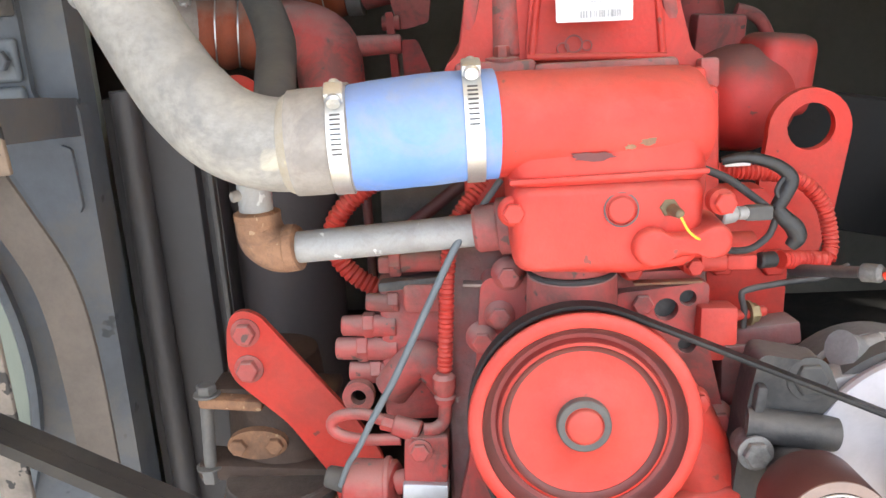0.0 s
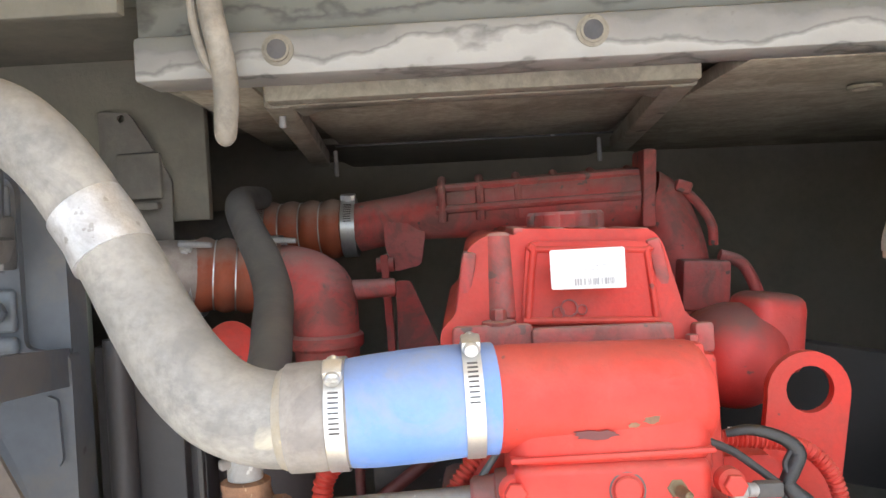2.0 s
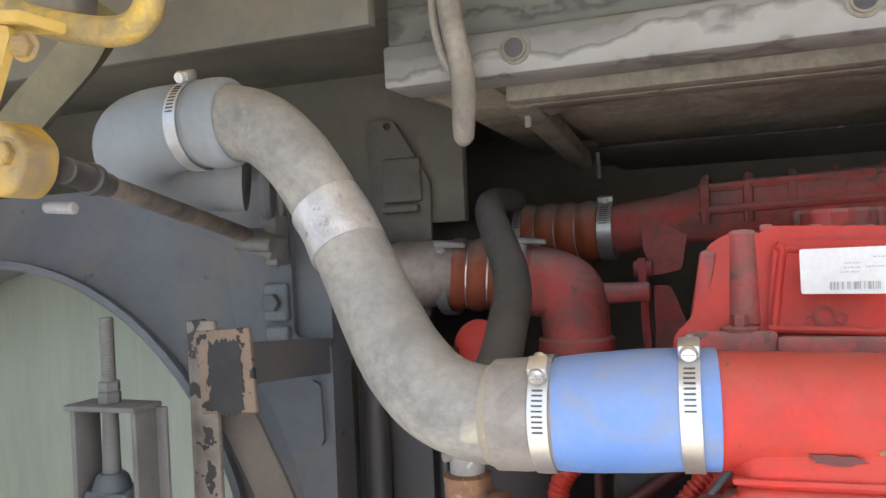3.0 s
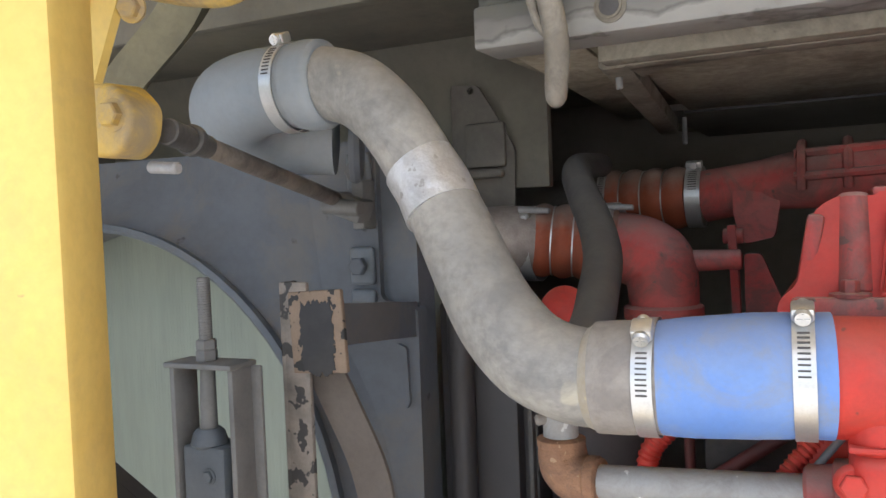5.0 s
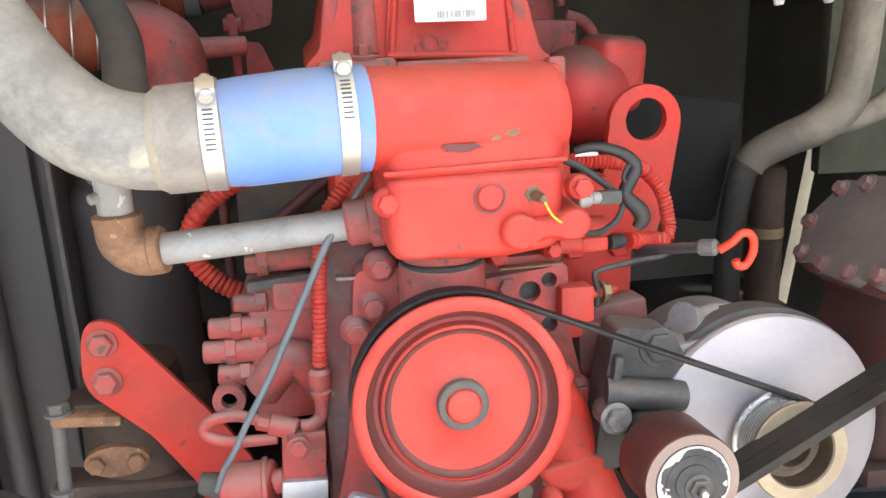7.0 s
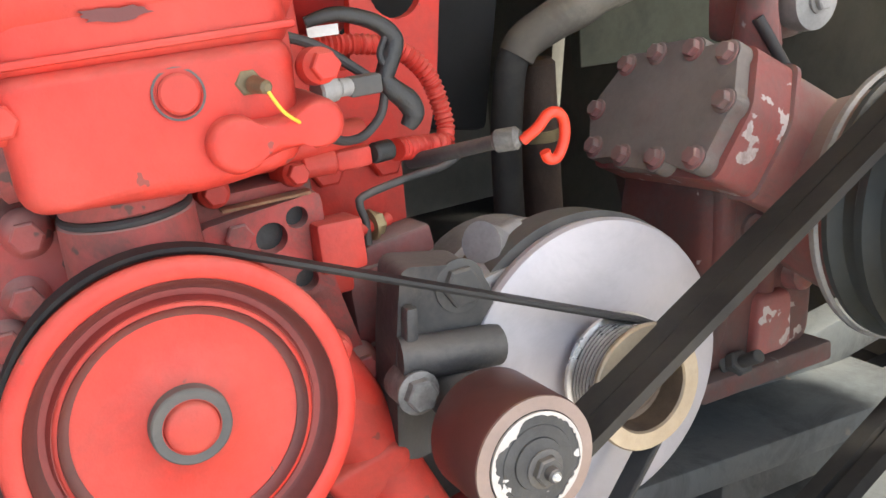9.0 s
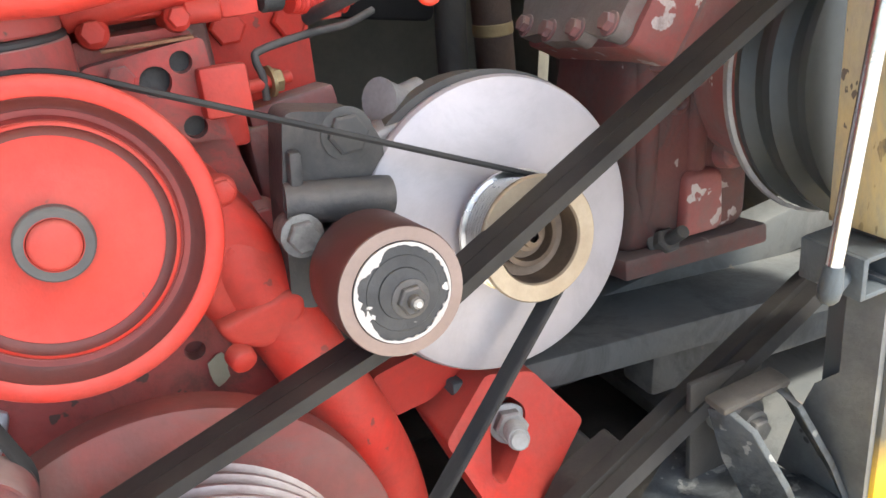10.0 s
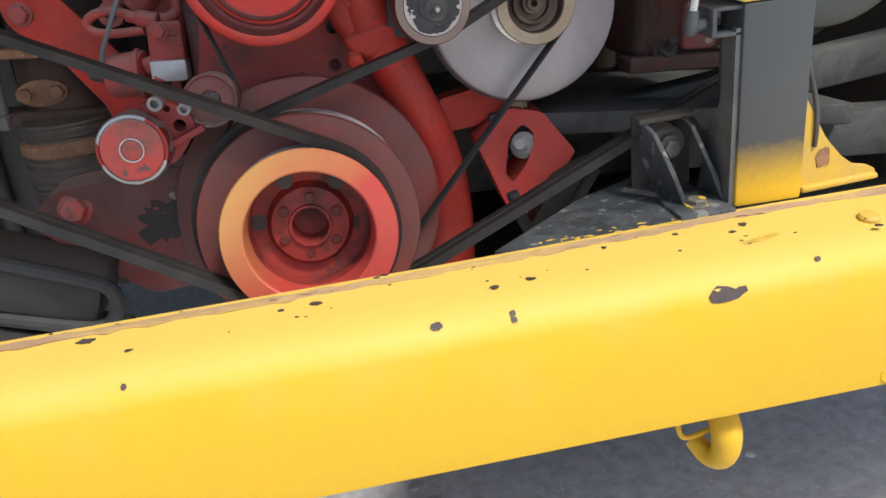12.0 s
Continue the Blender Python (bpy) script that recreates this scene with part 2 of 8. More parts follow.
SLATE = material("slate_blue_chassis", (0.062, 0.078, 0.088), 0.55, second=(0.10, 0.112, 0.118), amount=0.75, scale=13, chip=(0.24, 0.24, 0.23), chips=0.0, chip_scale=45, bump=0.4, smear=(0.028, 0.032, 0.036), smears=0.6, smear_scale=16)
POST_BLACK = material("black_sprayed_post", (0.075, 0.082, 0.088), 0.45, second=(0.12, 0.12, 0.115), amount=0.5, scale=8, bump=0.1)
WHITE = material("white_label", (0.78, 0.78, 0.76), 0.5, second=(0.7, 0.7, 0.68), amount=0.4, scale=20, bump=0.02)
GROUND = material("asphalt", (0.62, 0.62, 0.64), 0.6, second=(0.52, 0.52, 0.54), amount=0.7, scale=3, fine=0.45, chip=(0.66, 0.65, 0.64), chips=0.06, chip_scale=90, bump=1.0, bump_scale=140, smear=(0.34, 0.335, 0.335), smears=0.3, smear_scale=30)
TAPE_AND_HOLE = material("black_tape_and_hole_shade", (0.02, 0.02, 0.02), 0.45, second=(0.045, 0.045, 0.045), amount=0.6, scale=30, bump=0.5)
YELLOW_WIRE = material("yellow_wire", (0.75, 0.52, 0.05), 0.5, bump=0.0)
BRASS = material("brass_nut", (0.33, 0.26, 0.14), 0.5, 0.4, second=(0.22, 0.16, 0.09), amount=0.5, scale=60)
OXIDE = material("orange_red_hump_hose", (0.34, 0.075, 0.03), 0.65, second=(0.22, 0.08, 0.05), amount=0.6, scale=18, bump=0.2, dust=(0.30, 0.25, 0.21), dusty=0.75)
ORANGE_RED = material("red_dipstick_plastic", (0.72, 0.05, 0.02), 0.4, second=(0.6, 0.04, 0.02), amount=0.3, scale=30, bump=0.03)
PIPE_DUST = material("dusty_brown_conduit", (0.34, 0.305, 0.25), 0.8, second=(0.19, 0.165, 0.13), amount=0.7, scale=15, bump=0.5, smear=(0.14, 0.12, 0.10), smears=0.5, smear_scale=18)


# ---- mesh helpers ----
def thing(name, loc, label, category, group="", kind=""):
    ob = new(name)
    ob.location = loc
    ob.empty_display_size = 0.05
    return tagged(ob, label, category, group, kind)


def finish(name, bm, mat, sharp=32):
    bmesh.ops.recalc_face_normals(bm, faces=bm.faces)
    me = bpy.data.meshes.new(name)
    bm.to_mesh(me)
    bm.free()
    me.materials.append(mat)
    me.polygons.foreach_set("use_smooth", [True] * len(me.polygons))
    me.set_sharp_from_angle(angle=radians(sharp))
    return me


def part(name, bm, mat, parent, label="", sharp=32):
    """One mesh under a thing or under one of its parts; the mesh is laid in world places."""
    ob = new(name, finish(name, bm, mat, sharp))
    ob.parent = parent
    if parent.type == "EMPTY":
        ob.matrix_parent_inverse = Matrix.Translation(-parent.location)
    return tagged(ob, label) if label else ob


def solo(name, bm, mat, label, category, group="", kind="", sharp=32):
    return tagged(new(name, finish(name, bm, mat, sharp)), label, category, group, kind)


def frame_of(axis):
    """Two unit vectors across a direction."""
    a = Vector(axis).normalized()
    u = a.cross(Vector((0, 0, 1)))
    if u.length < 0.05:
        u = a.cross(Vector((0, 1, 0)))
    u.normalize()
    return a, u, u.cross(a)


def box(bm, c, s, turn=(0, 0, 0), bevel=0.003, seg=2):
    """A bevelled block of size s round c, turned by degrees."""
    m = pose(*c, *turn) @ Matrix.Diagonal((*s, 1))
    made = bmesh.ops.create_cube(bm, size=1, matrix=m)["verts"]
    if bevel:
        edges = {e for v in made for e in v.link_edges}
        bmesh.ops.bevel(bm, geom=list(edges), offset=min(bevel, min(s) * 0.45), segments=seg, profile=0.5, affect="EDGES", clamp_overlap=True)
    return bm


def rings(bm, loops, closed=False, cap=True):
    rows = [[bm.verts.new(p) for p in lp] for lp in loops]
    pairs = list(zip(rows, rows[1:])) + ([(rows[-1], rows[0])] if closed else [])
    for a, b in pairs:
        for i in range(len(a)):
            j = (i + 1) % len(a)
            bm.faces.new((a[i], a[j], b[j], b[i]))
    if cap and not closed:
        bm.faces.new(rows[0])
        bm.faces.new(rows[-1][::-1])
    return bm


def lathe(bm, prof, c, axis=(0, -1, 0), seg=48, cap=True, closed=False):
    """Turns a profile of (radius, way along the axis) round the axis through c."""
    a, u, w = frame_of(axis)
    c = Vector(c)
    return rings(bm, [[c + a * h + (u * math.cos(k * math.tau / seg) + w * math.sin(k * math.tau / seg)) * max(r, 1e-4) for k in range(seg)] for r, h in prof], closed, cap)


def rod(bm, p0, p1, r, r1=None, seg=20, bevel=0.0015):
    """A round bar from p0 to p1 with softened ends."""
    p0, p1 = Vector(p0), Vector(p1)
    ln = (p1 - p0).length
    r1 = r if r1 is None else r1
    b = min(bevel, ln * 0.3, r * 0.5)
    return lathe(bm, [(r - b, 0), (r, b), (r1, ln - b), (r1 - b, ln)], p0, p1 - p0, seg)


def bolt(bm, p, axis, r=0.008, h=0.007, washer=True, shank=0.0):
    """A hexagon head on p, sticking out along the axis."""
    a, u, w = frame_of(axis)
    p = Vector(p)
    if washer:
        lathe(bm, [(r * 1.3, -0.001), (r * 1.3, 0.0015), (r * 1.2, 0.002)], p, a, 20)
    hexa = lambda rr, hh: [p + a * hh + (u * math.cos(k * math.tau / 6) + w * math.sin(k * math.tau / 6)) * rr for k in range(6)]
    rings(bm, [hexa(r, 0), hexa(r, h * 0.85), hexa(r * 0.86, h)])
    if shank:
        rod(bm, p, p + a * (h + shank), r * 0.5, seg=12, bevel=0.001)
    return bm


def spline(pts, n=8, closed=False):
    """A smooth line through the points."""
    pts = [Vector(p) for p in pts]
    out, m = [], len(pts)
    for i in range(m if closed else m - 1):
        if closed:
            p = [pts[(i + k) % m] for k in (-1, 0, 1, 2)]
        else:
            p = [pts[max(i - 1, 0)], pts[i], pts[i + 1], pts[min(i + 2, m - 1)]]
        for k in range(n):
            t = k / n
            out.append(0.5 * (2 * p[1] + (p[2] - p[0]) * t + (2 * p[0] - 5 * p[1] + 4 * p[2] - p[3]) * t * t + (3 * p[1] - p[0] - 3 * p[2] + p[3]) * t ** 3))
    if not closed:
        out.append(pts[-1])
    return out


def tube(bm, pts, r, seg=20, n=8, smooth=True, ribs=0.0, pitch=0.004, closed=False):
    """A round hose along the points; r is a number or a list, one for each point. ribs: depth of a corrugation."""
    line = spline(pts, n, closed) if smooth else [Vector(p) for p in pts]
    if ribs:
        fine = [line[0]]
        for a, b in zip(line, line[1:]):
            k = max(1, int((b - a).length / (pitch / 4)))
            fine += [a.lerp(b, (i + 1) / k) for i in range(k)]
        line = fine
    rad = r
    if not isinstance(r, (int, float)):
        rad = lambda f: float(np.interp(f * (len(r) - 1), range(len(r)), r))
    up, loops, run = None, [], 0.0
    for i, p in enumerate(line):
        a = line[(i + 1) % len(line)] - line[i - 1] if closed or 0 < i < len(line) - 1 else (line[1] - line[0] if i == 0 else line[-1] - line[-2])
        a.normalize()
        up = frame_of(a)[1] if up is None else (up - a * up.dot(a)).normalized()
        side = a.cross(up)
        run += (p - line[i - 1]).length if i else 0
        q = rad if isinstance(rad, (int, float)) else rad(i / (len(line) - 1))
        q += ribs * math.sin(run / pitch * math.tau) if ribs else 0
        loops.append([p + (up * math.cos(k * math.tau / seg) + side * math.sin(k * math.tau / seg)) * q for k in range(seg)])
    return rings(bm, loops, closed)


def plate(bm, outline, thick, m, holes=(), bevel=0.002):
    """A flat plate: outline of (x, y) with holes, round (x, y, r) or outlined, laid by the pose m and thickened along its z."""
    edges, first = [], len(bm.verts)
    ring = lambda hx, hy, hr: [(hx + hr * math.cos(k * math.tau / 20), hy + hr * math.sin(k * math.tau / 20)) for k in range(20)]
    loops = [outline] + [ring(*h) if len(h) == 3 else h for h in holes]
    for lp in loops:
        vs = [bm.verts.new((x, y, 0)) for x, y in lp]
        edges += [bm.edges.new((vs[i], vs[(i + 1) % len(vs)])) for i in range(len(vs))]
    made = bmesh.ops.triangle_fill(bm, edges=edges, use_beauty=True)
    faces = [g for g in made["geom"] if isinstance(g, bmesh.types.BMFace)]
    bmesh.ops.dissolve_limit(bm, angle_limit=0.01, verts=list({v for f in faces for v in f.verts}), edges=list({e for f in faces for e in f.edges}))
    bm.verts.index_update()
    faces = [f for f in bm.faces if all(v.index >= first for v in f.verts)]
    ext = bmesh.ops.extrude_face_region(bm, geom=faces)
    top = [g for g in ext["geom"] if isinstance(g, bmesh.types.BMVert)]
    bmesh.ops.translate(bm, verts=top, vec=(0, 0, thick))
    allv = [v for v in bm.verts if v.index >= first or v.index < 0]
    bmesh.ops.transform(bm, matrix=m, verts=list({v for v in allv} | set(top)))
    return bm


def round_outline(pts, r, n=5):
    """An outline with its corners rounded."""
    out, m = [], len(pts)
    for i in range(m):
        p, a, b = Vector(pts[i]), Vector(pts[i - 1]), Vector(pts[(i + 1) % m])
        d = min(r, (a - p).length * 0.45, (b - p).length * 0.45)
        s, e = p + (a - p).normalized() * d, p + (b - p).normalized() * d
        for k in range(n + 1):
            t = k / n
            out.append(tuple(s * (1 - t) ** 2 + p * 2 * t * (1 - t) + e * t * t))
    return out


def pillow(bm, outline, y_back, y_front, r=0.01, n=5):
    """A cast block: an (x, z) outline drawn from y_back to y_front with a rounded front edge and a slight draft."""
    cx, cz = sum(p[0] for p in outline) / len(outline), sum(p[1] for p in outline) / len(outline)
    def ring(y, inset):
        out = []
        for x, z in outline:
            d = math.hypot(x - cx, z - cz)
            f = max(0.05, 1 - inset / max(d, 1e-4))
            out.append(Vector((cx + (x - cx) * f, y, cz + (z - cz) * f)))
        return out
    loops = [ring(y_back, -r * 0.15)] + [ring(y_front + r * (1 - math.sin(a)), r * (1 - math.cos(a))) for a in np.linspace(0, math.pi / 2, n)]
    return rings(bm, loops)


FACE = Matrix(((1, 0, 0, 0), (0, 0, -1, 0), (0, 1, 0, 0), (0, 0, 0, 1)))  # (x, y) of an outline to x, z; thickness towards -y


def front_plate(bm, outline, y, thick, holes=()):
    return plate(bm, outline, thick, Matrix.Translation((0, y, 0)) @ FACE, holes)


def belt_line(wheels):
    """A belt round wheels of (x, z, radius, way): way 1 inside the loop, -1 pressing on it from outside; counter-clockwise."""
    runs = []
    m = len(wheels)
    for i in range(m):
        (x1, z1, r1, s1), (x2, z2, r2, s2) = wheels[i], wheels[(i + 1) % m]
        d = Vector((x2 - x1, z2 - z1))
        th = math.atan2(d.y, d.x) + math.asin(max(-1, min(1, (s1 * r1 - s2 * r2) / d.length)))
        nrm = Vector((math.sin(th), -math.cos(th)))
        runs.append((th, Vector((x1, z1)) + nrm * r1 * s1, Vector((x2, z2)) + nrm * r2 * s2))
    pts = []
    for i in range(m):
        th0, _, p0 = runs[i - 1]
        th1, p1, q1 = runs[i]
        x, z, r, s = wheels[i]
        a0, turn = th0 - s * math.pi / 2, th1 - th0
        while s * turn < 0:
            turn += s * math.tau
        k = max(2, int(abs(turn) / 0.09))
        pts += [(x + r * math.cos(a0 + turn * j / k), z + r * math.sin(a0 + turn * j / k)) for j in range(k + 1)]
        ln = (q1 - p1).length
        pts += [tuple(p1.lerp(q1, j / 6)) for j in range(1, 6)] if ln > 0.03 else []
    return pts


def belt(bm, pts, y, width, thick, ribs=0):
    """A closed belt in a plane across y: flat outside, ribbed or wedge-shaped inside."""
    m, loops = len(pts), []
    for i in range(m):
        a = Vector(pts[(i + 1) % m]) - Vector(pts[i - 1])
        a.normalize()
        nrm = Vector((a.y, -a.x))
        p = Vector(pts[i])
        sec = [(-width / 2, thick), (width / 2, thick)]
        if ribs:
            for k in range(ribs, -1, -1):
                f = -width / 2 + width * k / ribs
                sec.append((f, thick * 0.45))
                if k:
                    sec.append((f - width / ribs / 2, 0))
        else:
            sec += [(width * 0.36, 0), (-width * 0.36, 0)]
        loops.append([Vector((p.x + nrm.x * h, y + q, p.y + nrm.y * h)) for q, h in sec])
    return rings(bm, loops, closed=True)


def band(bm, c, axis, r, width, thick=0.0012, a0=0.0, a1=math.tau, seg=40):
    """A thin strap round a hose, or a part of one."""
    a, u, w = frame_of(axis)
    c, loops = Vector(c), []
    for k in range(seg + 1):
        f = a0 + (a1 - a0) * k / seg
        d = u * math.cos(f) + w * math.sin(f)
        loops.append([c + a * h + d * q for h, q in ((-width / 2, r), (width / 2, r), (width / 2, r + thick), (-width / 2, r + thick))])
    return rings(bm, loops)


def ragged(cx, cz, w, h, y, seed, n=28, jag=0.12, square=0.8):
    """A flake of paint with a ragged outline."""
    random.seed(seed)
    pts = []
    for k in range(n):
        a = k * math.tau / n
        c, s = math.cos(a), math.sin(a)
        f = 1 / max(abs(c), abs(s)) ** square
        q = 1 + random.uniform(-jag, jag)
        pts.append((cx + c * f * w * q, cz + s * f * h * q))
    return front_plate(bmesh.new(), pts, y, 0.0008)


def hose_clamp(c, axis, r, screw, group="hose clamps", label="bright steel worm-drive hose clamp with crosshead screw", width=0.014):
    """A worm-drive clamp round a hose: strap, housing and screw. screw: the direction from the axis to its housing."""
    a, u, w = frame_of(axis)
    c, d = Vector(c), Vector(screw).normalized()
    d = (d - a * d.dot(a)).normalized()
    side = a.cross(d)
    ob = thing("hose_clamp", c, label, "clamp", group)
    part("strap", band(bmesh.new(), c, axis, r, width), STEEL, ob)
    b = bmesh.new()
    top = c + d * (r + 0.006)
    m = Matrix((side, a, d)).transposed().to_4x4()
    m.translation = top
    bmesh.ops.create_cube(b, size=1, matrix=m @ Matrix.Diagonal((0.015, width * 1.05, 0.010, 1)))
    bmesh.ops.bevel(b, geom=list(b.edges), offset=0.002, segments=2, profile=0.5, affect="EDGES")
    part("screw_housing", b, STEEL, ob)
    s = bmesh.new()
    out = side if side.y < 0 else -side
    lathe(s, [(0.0055, 0), (0.0062, 0.003), (0.005, 0.0055)], top + out * 0.0065, out, 18)
    e1 = out.cross(a).normalized()
    for q in (a, e1):
        mm = Matrix((q, out, q.cross(out))).transposed().to_4x4()
        mm.translation = top + out * 0.0122
        bmesh.ops.create_cube(s, size=1, matrix=mm @ Matrix.Diagonal((0.008, 0.0012, 0.0013, 1)))
    rod(s, top - out * 0.006, top - out * 0.012, 0.0045, seg=14)
    part("screw", s, STEEL, ob, "crosshead clamp screw")
    st = bmesh.new()
    f0 = math.atan2(d.dot(w), d.dot(u))
    near = lambda q: (u * math.cos(f0 + q) + w * math.sin(f0 + q)).y
    way = 1 if near(0.5) < near(-0.5) else -1
    for k in range(9):
        f = f0 + way * (0.36 + k * 0.085)
        dd = u * math.cos(f) + w * math.sin(f)
        tt = a.cross(dd)
        mm = Matrix((tt, a, dd)).transposed().to_4x4()
        mm.translation = c + dd * (r + 0.0014)
        bmesh.ops.create_cube(st, size=1, matrix=mm @ Matrix.Diagonal((0.0012, width * 0.55, 0.0008, 1)))
    tagged(part("worm_track", st, BLACK_IRON, ob), "dark worm slots in the strap", kind="stuff")
    return ob


# ---- structure ----
def structure(name, bm, mat, label, sharp=32):
    return solo(name, bm, mat, label, "structure", kind="structure", sharp=sharp)


g = bmesh.new()
bmesh.ops.create_grid(g, x_segments=1, y_segments=1, size=400)
structure("ground", g, GROUND, "grey asphalt yard with bright grit")
structure("wall_back", box(bmesh.new(), (0, 2.23, 0.95), (2.56, 0.05, 1.4), bevel=0), BAY, "rear bulkhead of the engine bay, lightened for haze")
structure("wall_left", box(bmesh.new(), (-1.26, 1.28, 0.95), (0.04, 1.84, 1.4), bevel=0), BAY, "dark side wall of the engine bay")
b = bmesh.new()
SIDE = Matrix(((0, 0, 1, 0), (1, 0, 0, 0), (0, 1, 0, 0), (0, 0, 0, 1)))  # (x, y) of an outline to y, z; thickness along x
plate(b, [(0.40, 0.25), (1.939, 0.25), (1.779, 1.05), (1.826, 1.05), (1.986, 0.25), (2.20, 0.25), (2.20, 1.65), (0.40, 1.65)], 0.04, Matrix.Translation((1.24, 0, 0)) @ SIDE, bevel=0)
structure("wall_right", b, DUST_WALL, "dark side wall of the engine bay with a narrow open slit")
# Added trays: they cover the lit ground so the gaps below stay dark.
structure("trim", box(bmesh.new(), (0, 1.57, 0.36), (2.46, 1.25, 0.02), bevel=0), DEEP, "added dark tray hiding the lit ground under the bay")
structure("trim", box(bmesh.new(), (0.77, 0.685, 0.362), (0.94, 0.51, 0.016), bevel=0.003), DEEP, "added dark tray hiding the lit ground under the compressor")
# body above the opening and the raised hatch over the camera
structure("wall_rear", box(bmesh.new(), (0, 0.80, 2.25), (2.56, 0.30, 1.36), bevel=0.01), YELLOW, "yellow rear panel of the bus above the bay")
structure("hatch_lid", box(bmesh.new(), (0, 0.18, 1.95), (2.3, 0.98, 0.04), (-24, 0, 0), 0.01), material("grey_hatch_lining", (0.50, 0.45, 0.36), 0.7, second=(0.40, 0.36, 0.29), amount=0.6, scale=5, bump=0.1), "raised engine hatch with a grey inner lining")
structure("ceiling", box(bmesh.new(), (0, 1.60, 1.50), (2.5, 1.28, 0.03), bevel=0), DUST_WALL, "dusty dark underside of the bus floor")

# overhead beam, its access frame and the lining panels
beam = thing("roof_beam", (0.2, 0.94, 1.4), "dusty pale aluminium cross beam over the engine", "beam")
part("flange", box(bmesh.new(), (0.21, 0.935, 1.4125), (1.04, 0.07, 0.049), bevel=0.006), FLANGE, beam, "pale flange with wavy tide marks")
part("web", box(bmesh.new(), (0.21, 0.947, 1.505), (1.04, 0.06, 0.135), bevel=0.004), WEB, beam, "dull olive-grey upright web")
for x, z in ((-0.154, 1.4145), (0.178, 1.4165), (0.50, 1.411)):
    n = bmesh.new()
    lathe(n, [(0.017, 0), (0.017, 0.002), (0.013, 0.003), (0.013, 0.006), (0.007, 0.006), (0.007, 0.001)], (x, 0.900, z), (0, -1, 0), 24)
    nut = part("nut", n, RUST if x > 0.4 else DUST_BEAM, beam, "round fixing nut with a dark centre")
    part("bolt_end", lathe(bmesh.new(), [(0.0105, 0.003), (0.0105, 0.0068), (0.006, 0.0075)], (x, 0.900, z), (0, -1, 0), 18), BLACK_IRON, nut, "dark bolt end")
hatch = thing("access_frame", (0.06, 1.3, 1.35), "dusty pressed metal access frame under the floor", "frame")
part("front_bar", box(bmesh.new(), (0.0615, 0.994, 1.394), (0.50, 0.044, 0.044), bevel=0.003), DUST_BEAM, hatch, "dusty folded front bar with dark dirt")
part("front_lip", box(bmesh.new(), (0.0600, 1.022, 1.3725), (0.465, 0.036, 0.004), bevel=0.0015), DUST_BEAM, hatch, "thin turned-in lip")
for x0, x1 in ((-0.180, -0.236), (0.298, 0.338)):
    b = bmesh.new()
    loops = []
    for y, x, z in ((1.005, x0, 1.382), (1.62, x1, 1.356)):
        loops.append([Vector((x + dx, y, z + dz)) for dx, dz in ((-0.017, 0.014), (-0.017, -0.010), (-0.012, -0.013), (0.012, -0.013), (0.017, -0.010), (0.017, 0.014))])
    part("side_arm", rings(b, loops), DUST_BEAM, hatch, "dusty sloping side channel")
for sx in (-1, 1):
    b = bmesh.new()
    cx = 0.0600
    plate(b, round_outline([(cx + sx * 0.226, 1.03), (cx + sx * 0.228, 1.105), (cx + sx * 0.208, 1.075), (cx + sx * 0.190, 1.052), (cx + sx * 0.130, 1.036), (cx + sx * 0.120, 1.03)], 0.012), 0.004, pose(0, 0, 1.3705))
    part("corner_gusset", b, DUST_BEAM, hatch, "curved corner web")
part("cover_panel", box(bmesh.new(), (0.06, 1.29, 1.392), (0.50, 0.56, 0.008), (-2.2, 0, 0), bevel=0.002), DUST_PANEL, hatch, "flat dust-covered cover panel")
part("rear_rim", box(bmesh.new(), (0.06, 1.574, 1.376), (0.52, 0.004, 0.005), bevel=0.001), BLACK_IRON, hatch, "thin rear rim of the cover")
for x, y, z0, z1 in ((-0.187, 1.06, 1.372, 1.352), (-0.207, 1.62, 1.372, 1.322), (0.300, 1.62, 1.372, 1.326)):
    part("stud", rod(bmesh.new(), (x, y, z0), (x, y, z1), 0.0045, seg=12), ALU, hatch, "short threaded stud")
structure("ceiling_lining", box(bmesh.new(), (0.06, 1.89, 1.386), (0.62, 0.62, 0.012), bevel=0.002), BAY, "dark dusty panel behind the access frame")
b = bmesh.new()
lathe(b, [(0.022, 0), (0.022, 0.004), (0.017, 0.005), (0.012, 0.001)], (0.585, 1.165, 1.3805), (0, 0, -1), 28)
structure("trim", b, DUST_PANEL, "dusty round grommet in the lining panel")
structure("ceiling_lining", box(bmesh.new(), (0.81, 1.59, 1.392), (0.90, 1.26, 0.02), (0, 0.6, 0), bevel=0.003), DUST_PANEL, "dust-coated lining panel beside the beam")
structure("ceiling_lining", box(bmesh.new(), (-0.78, 0.88, 1.505), (0.94, 0.02, 0.10), bevel=0.003), DUST_WALL, "dust-coated upright panel under the floor edge")
structure("ceiling_lining", box(bmesh.new(), (-0.79, 1.245, 1.38), (0.90, 0.02, 0.27), bevel=0.003), DUST_WALL, "dark dusty upright panel above the radiator")
structure("ceiling_lining", box(bmesh.new(), (-0.255, 1.60, 1.402), (0.12, 1.24, 0.012), bevel=0.002), DUST_DARK, "dust-coated lining panel beside the access frame")
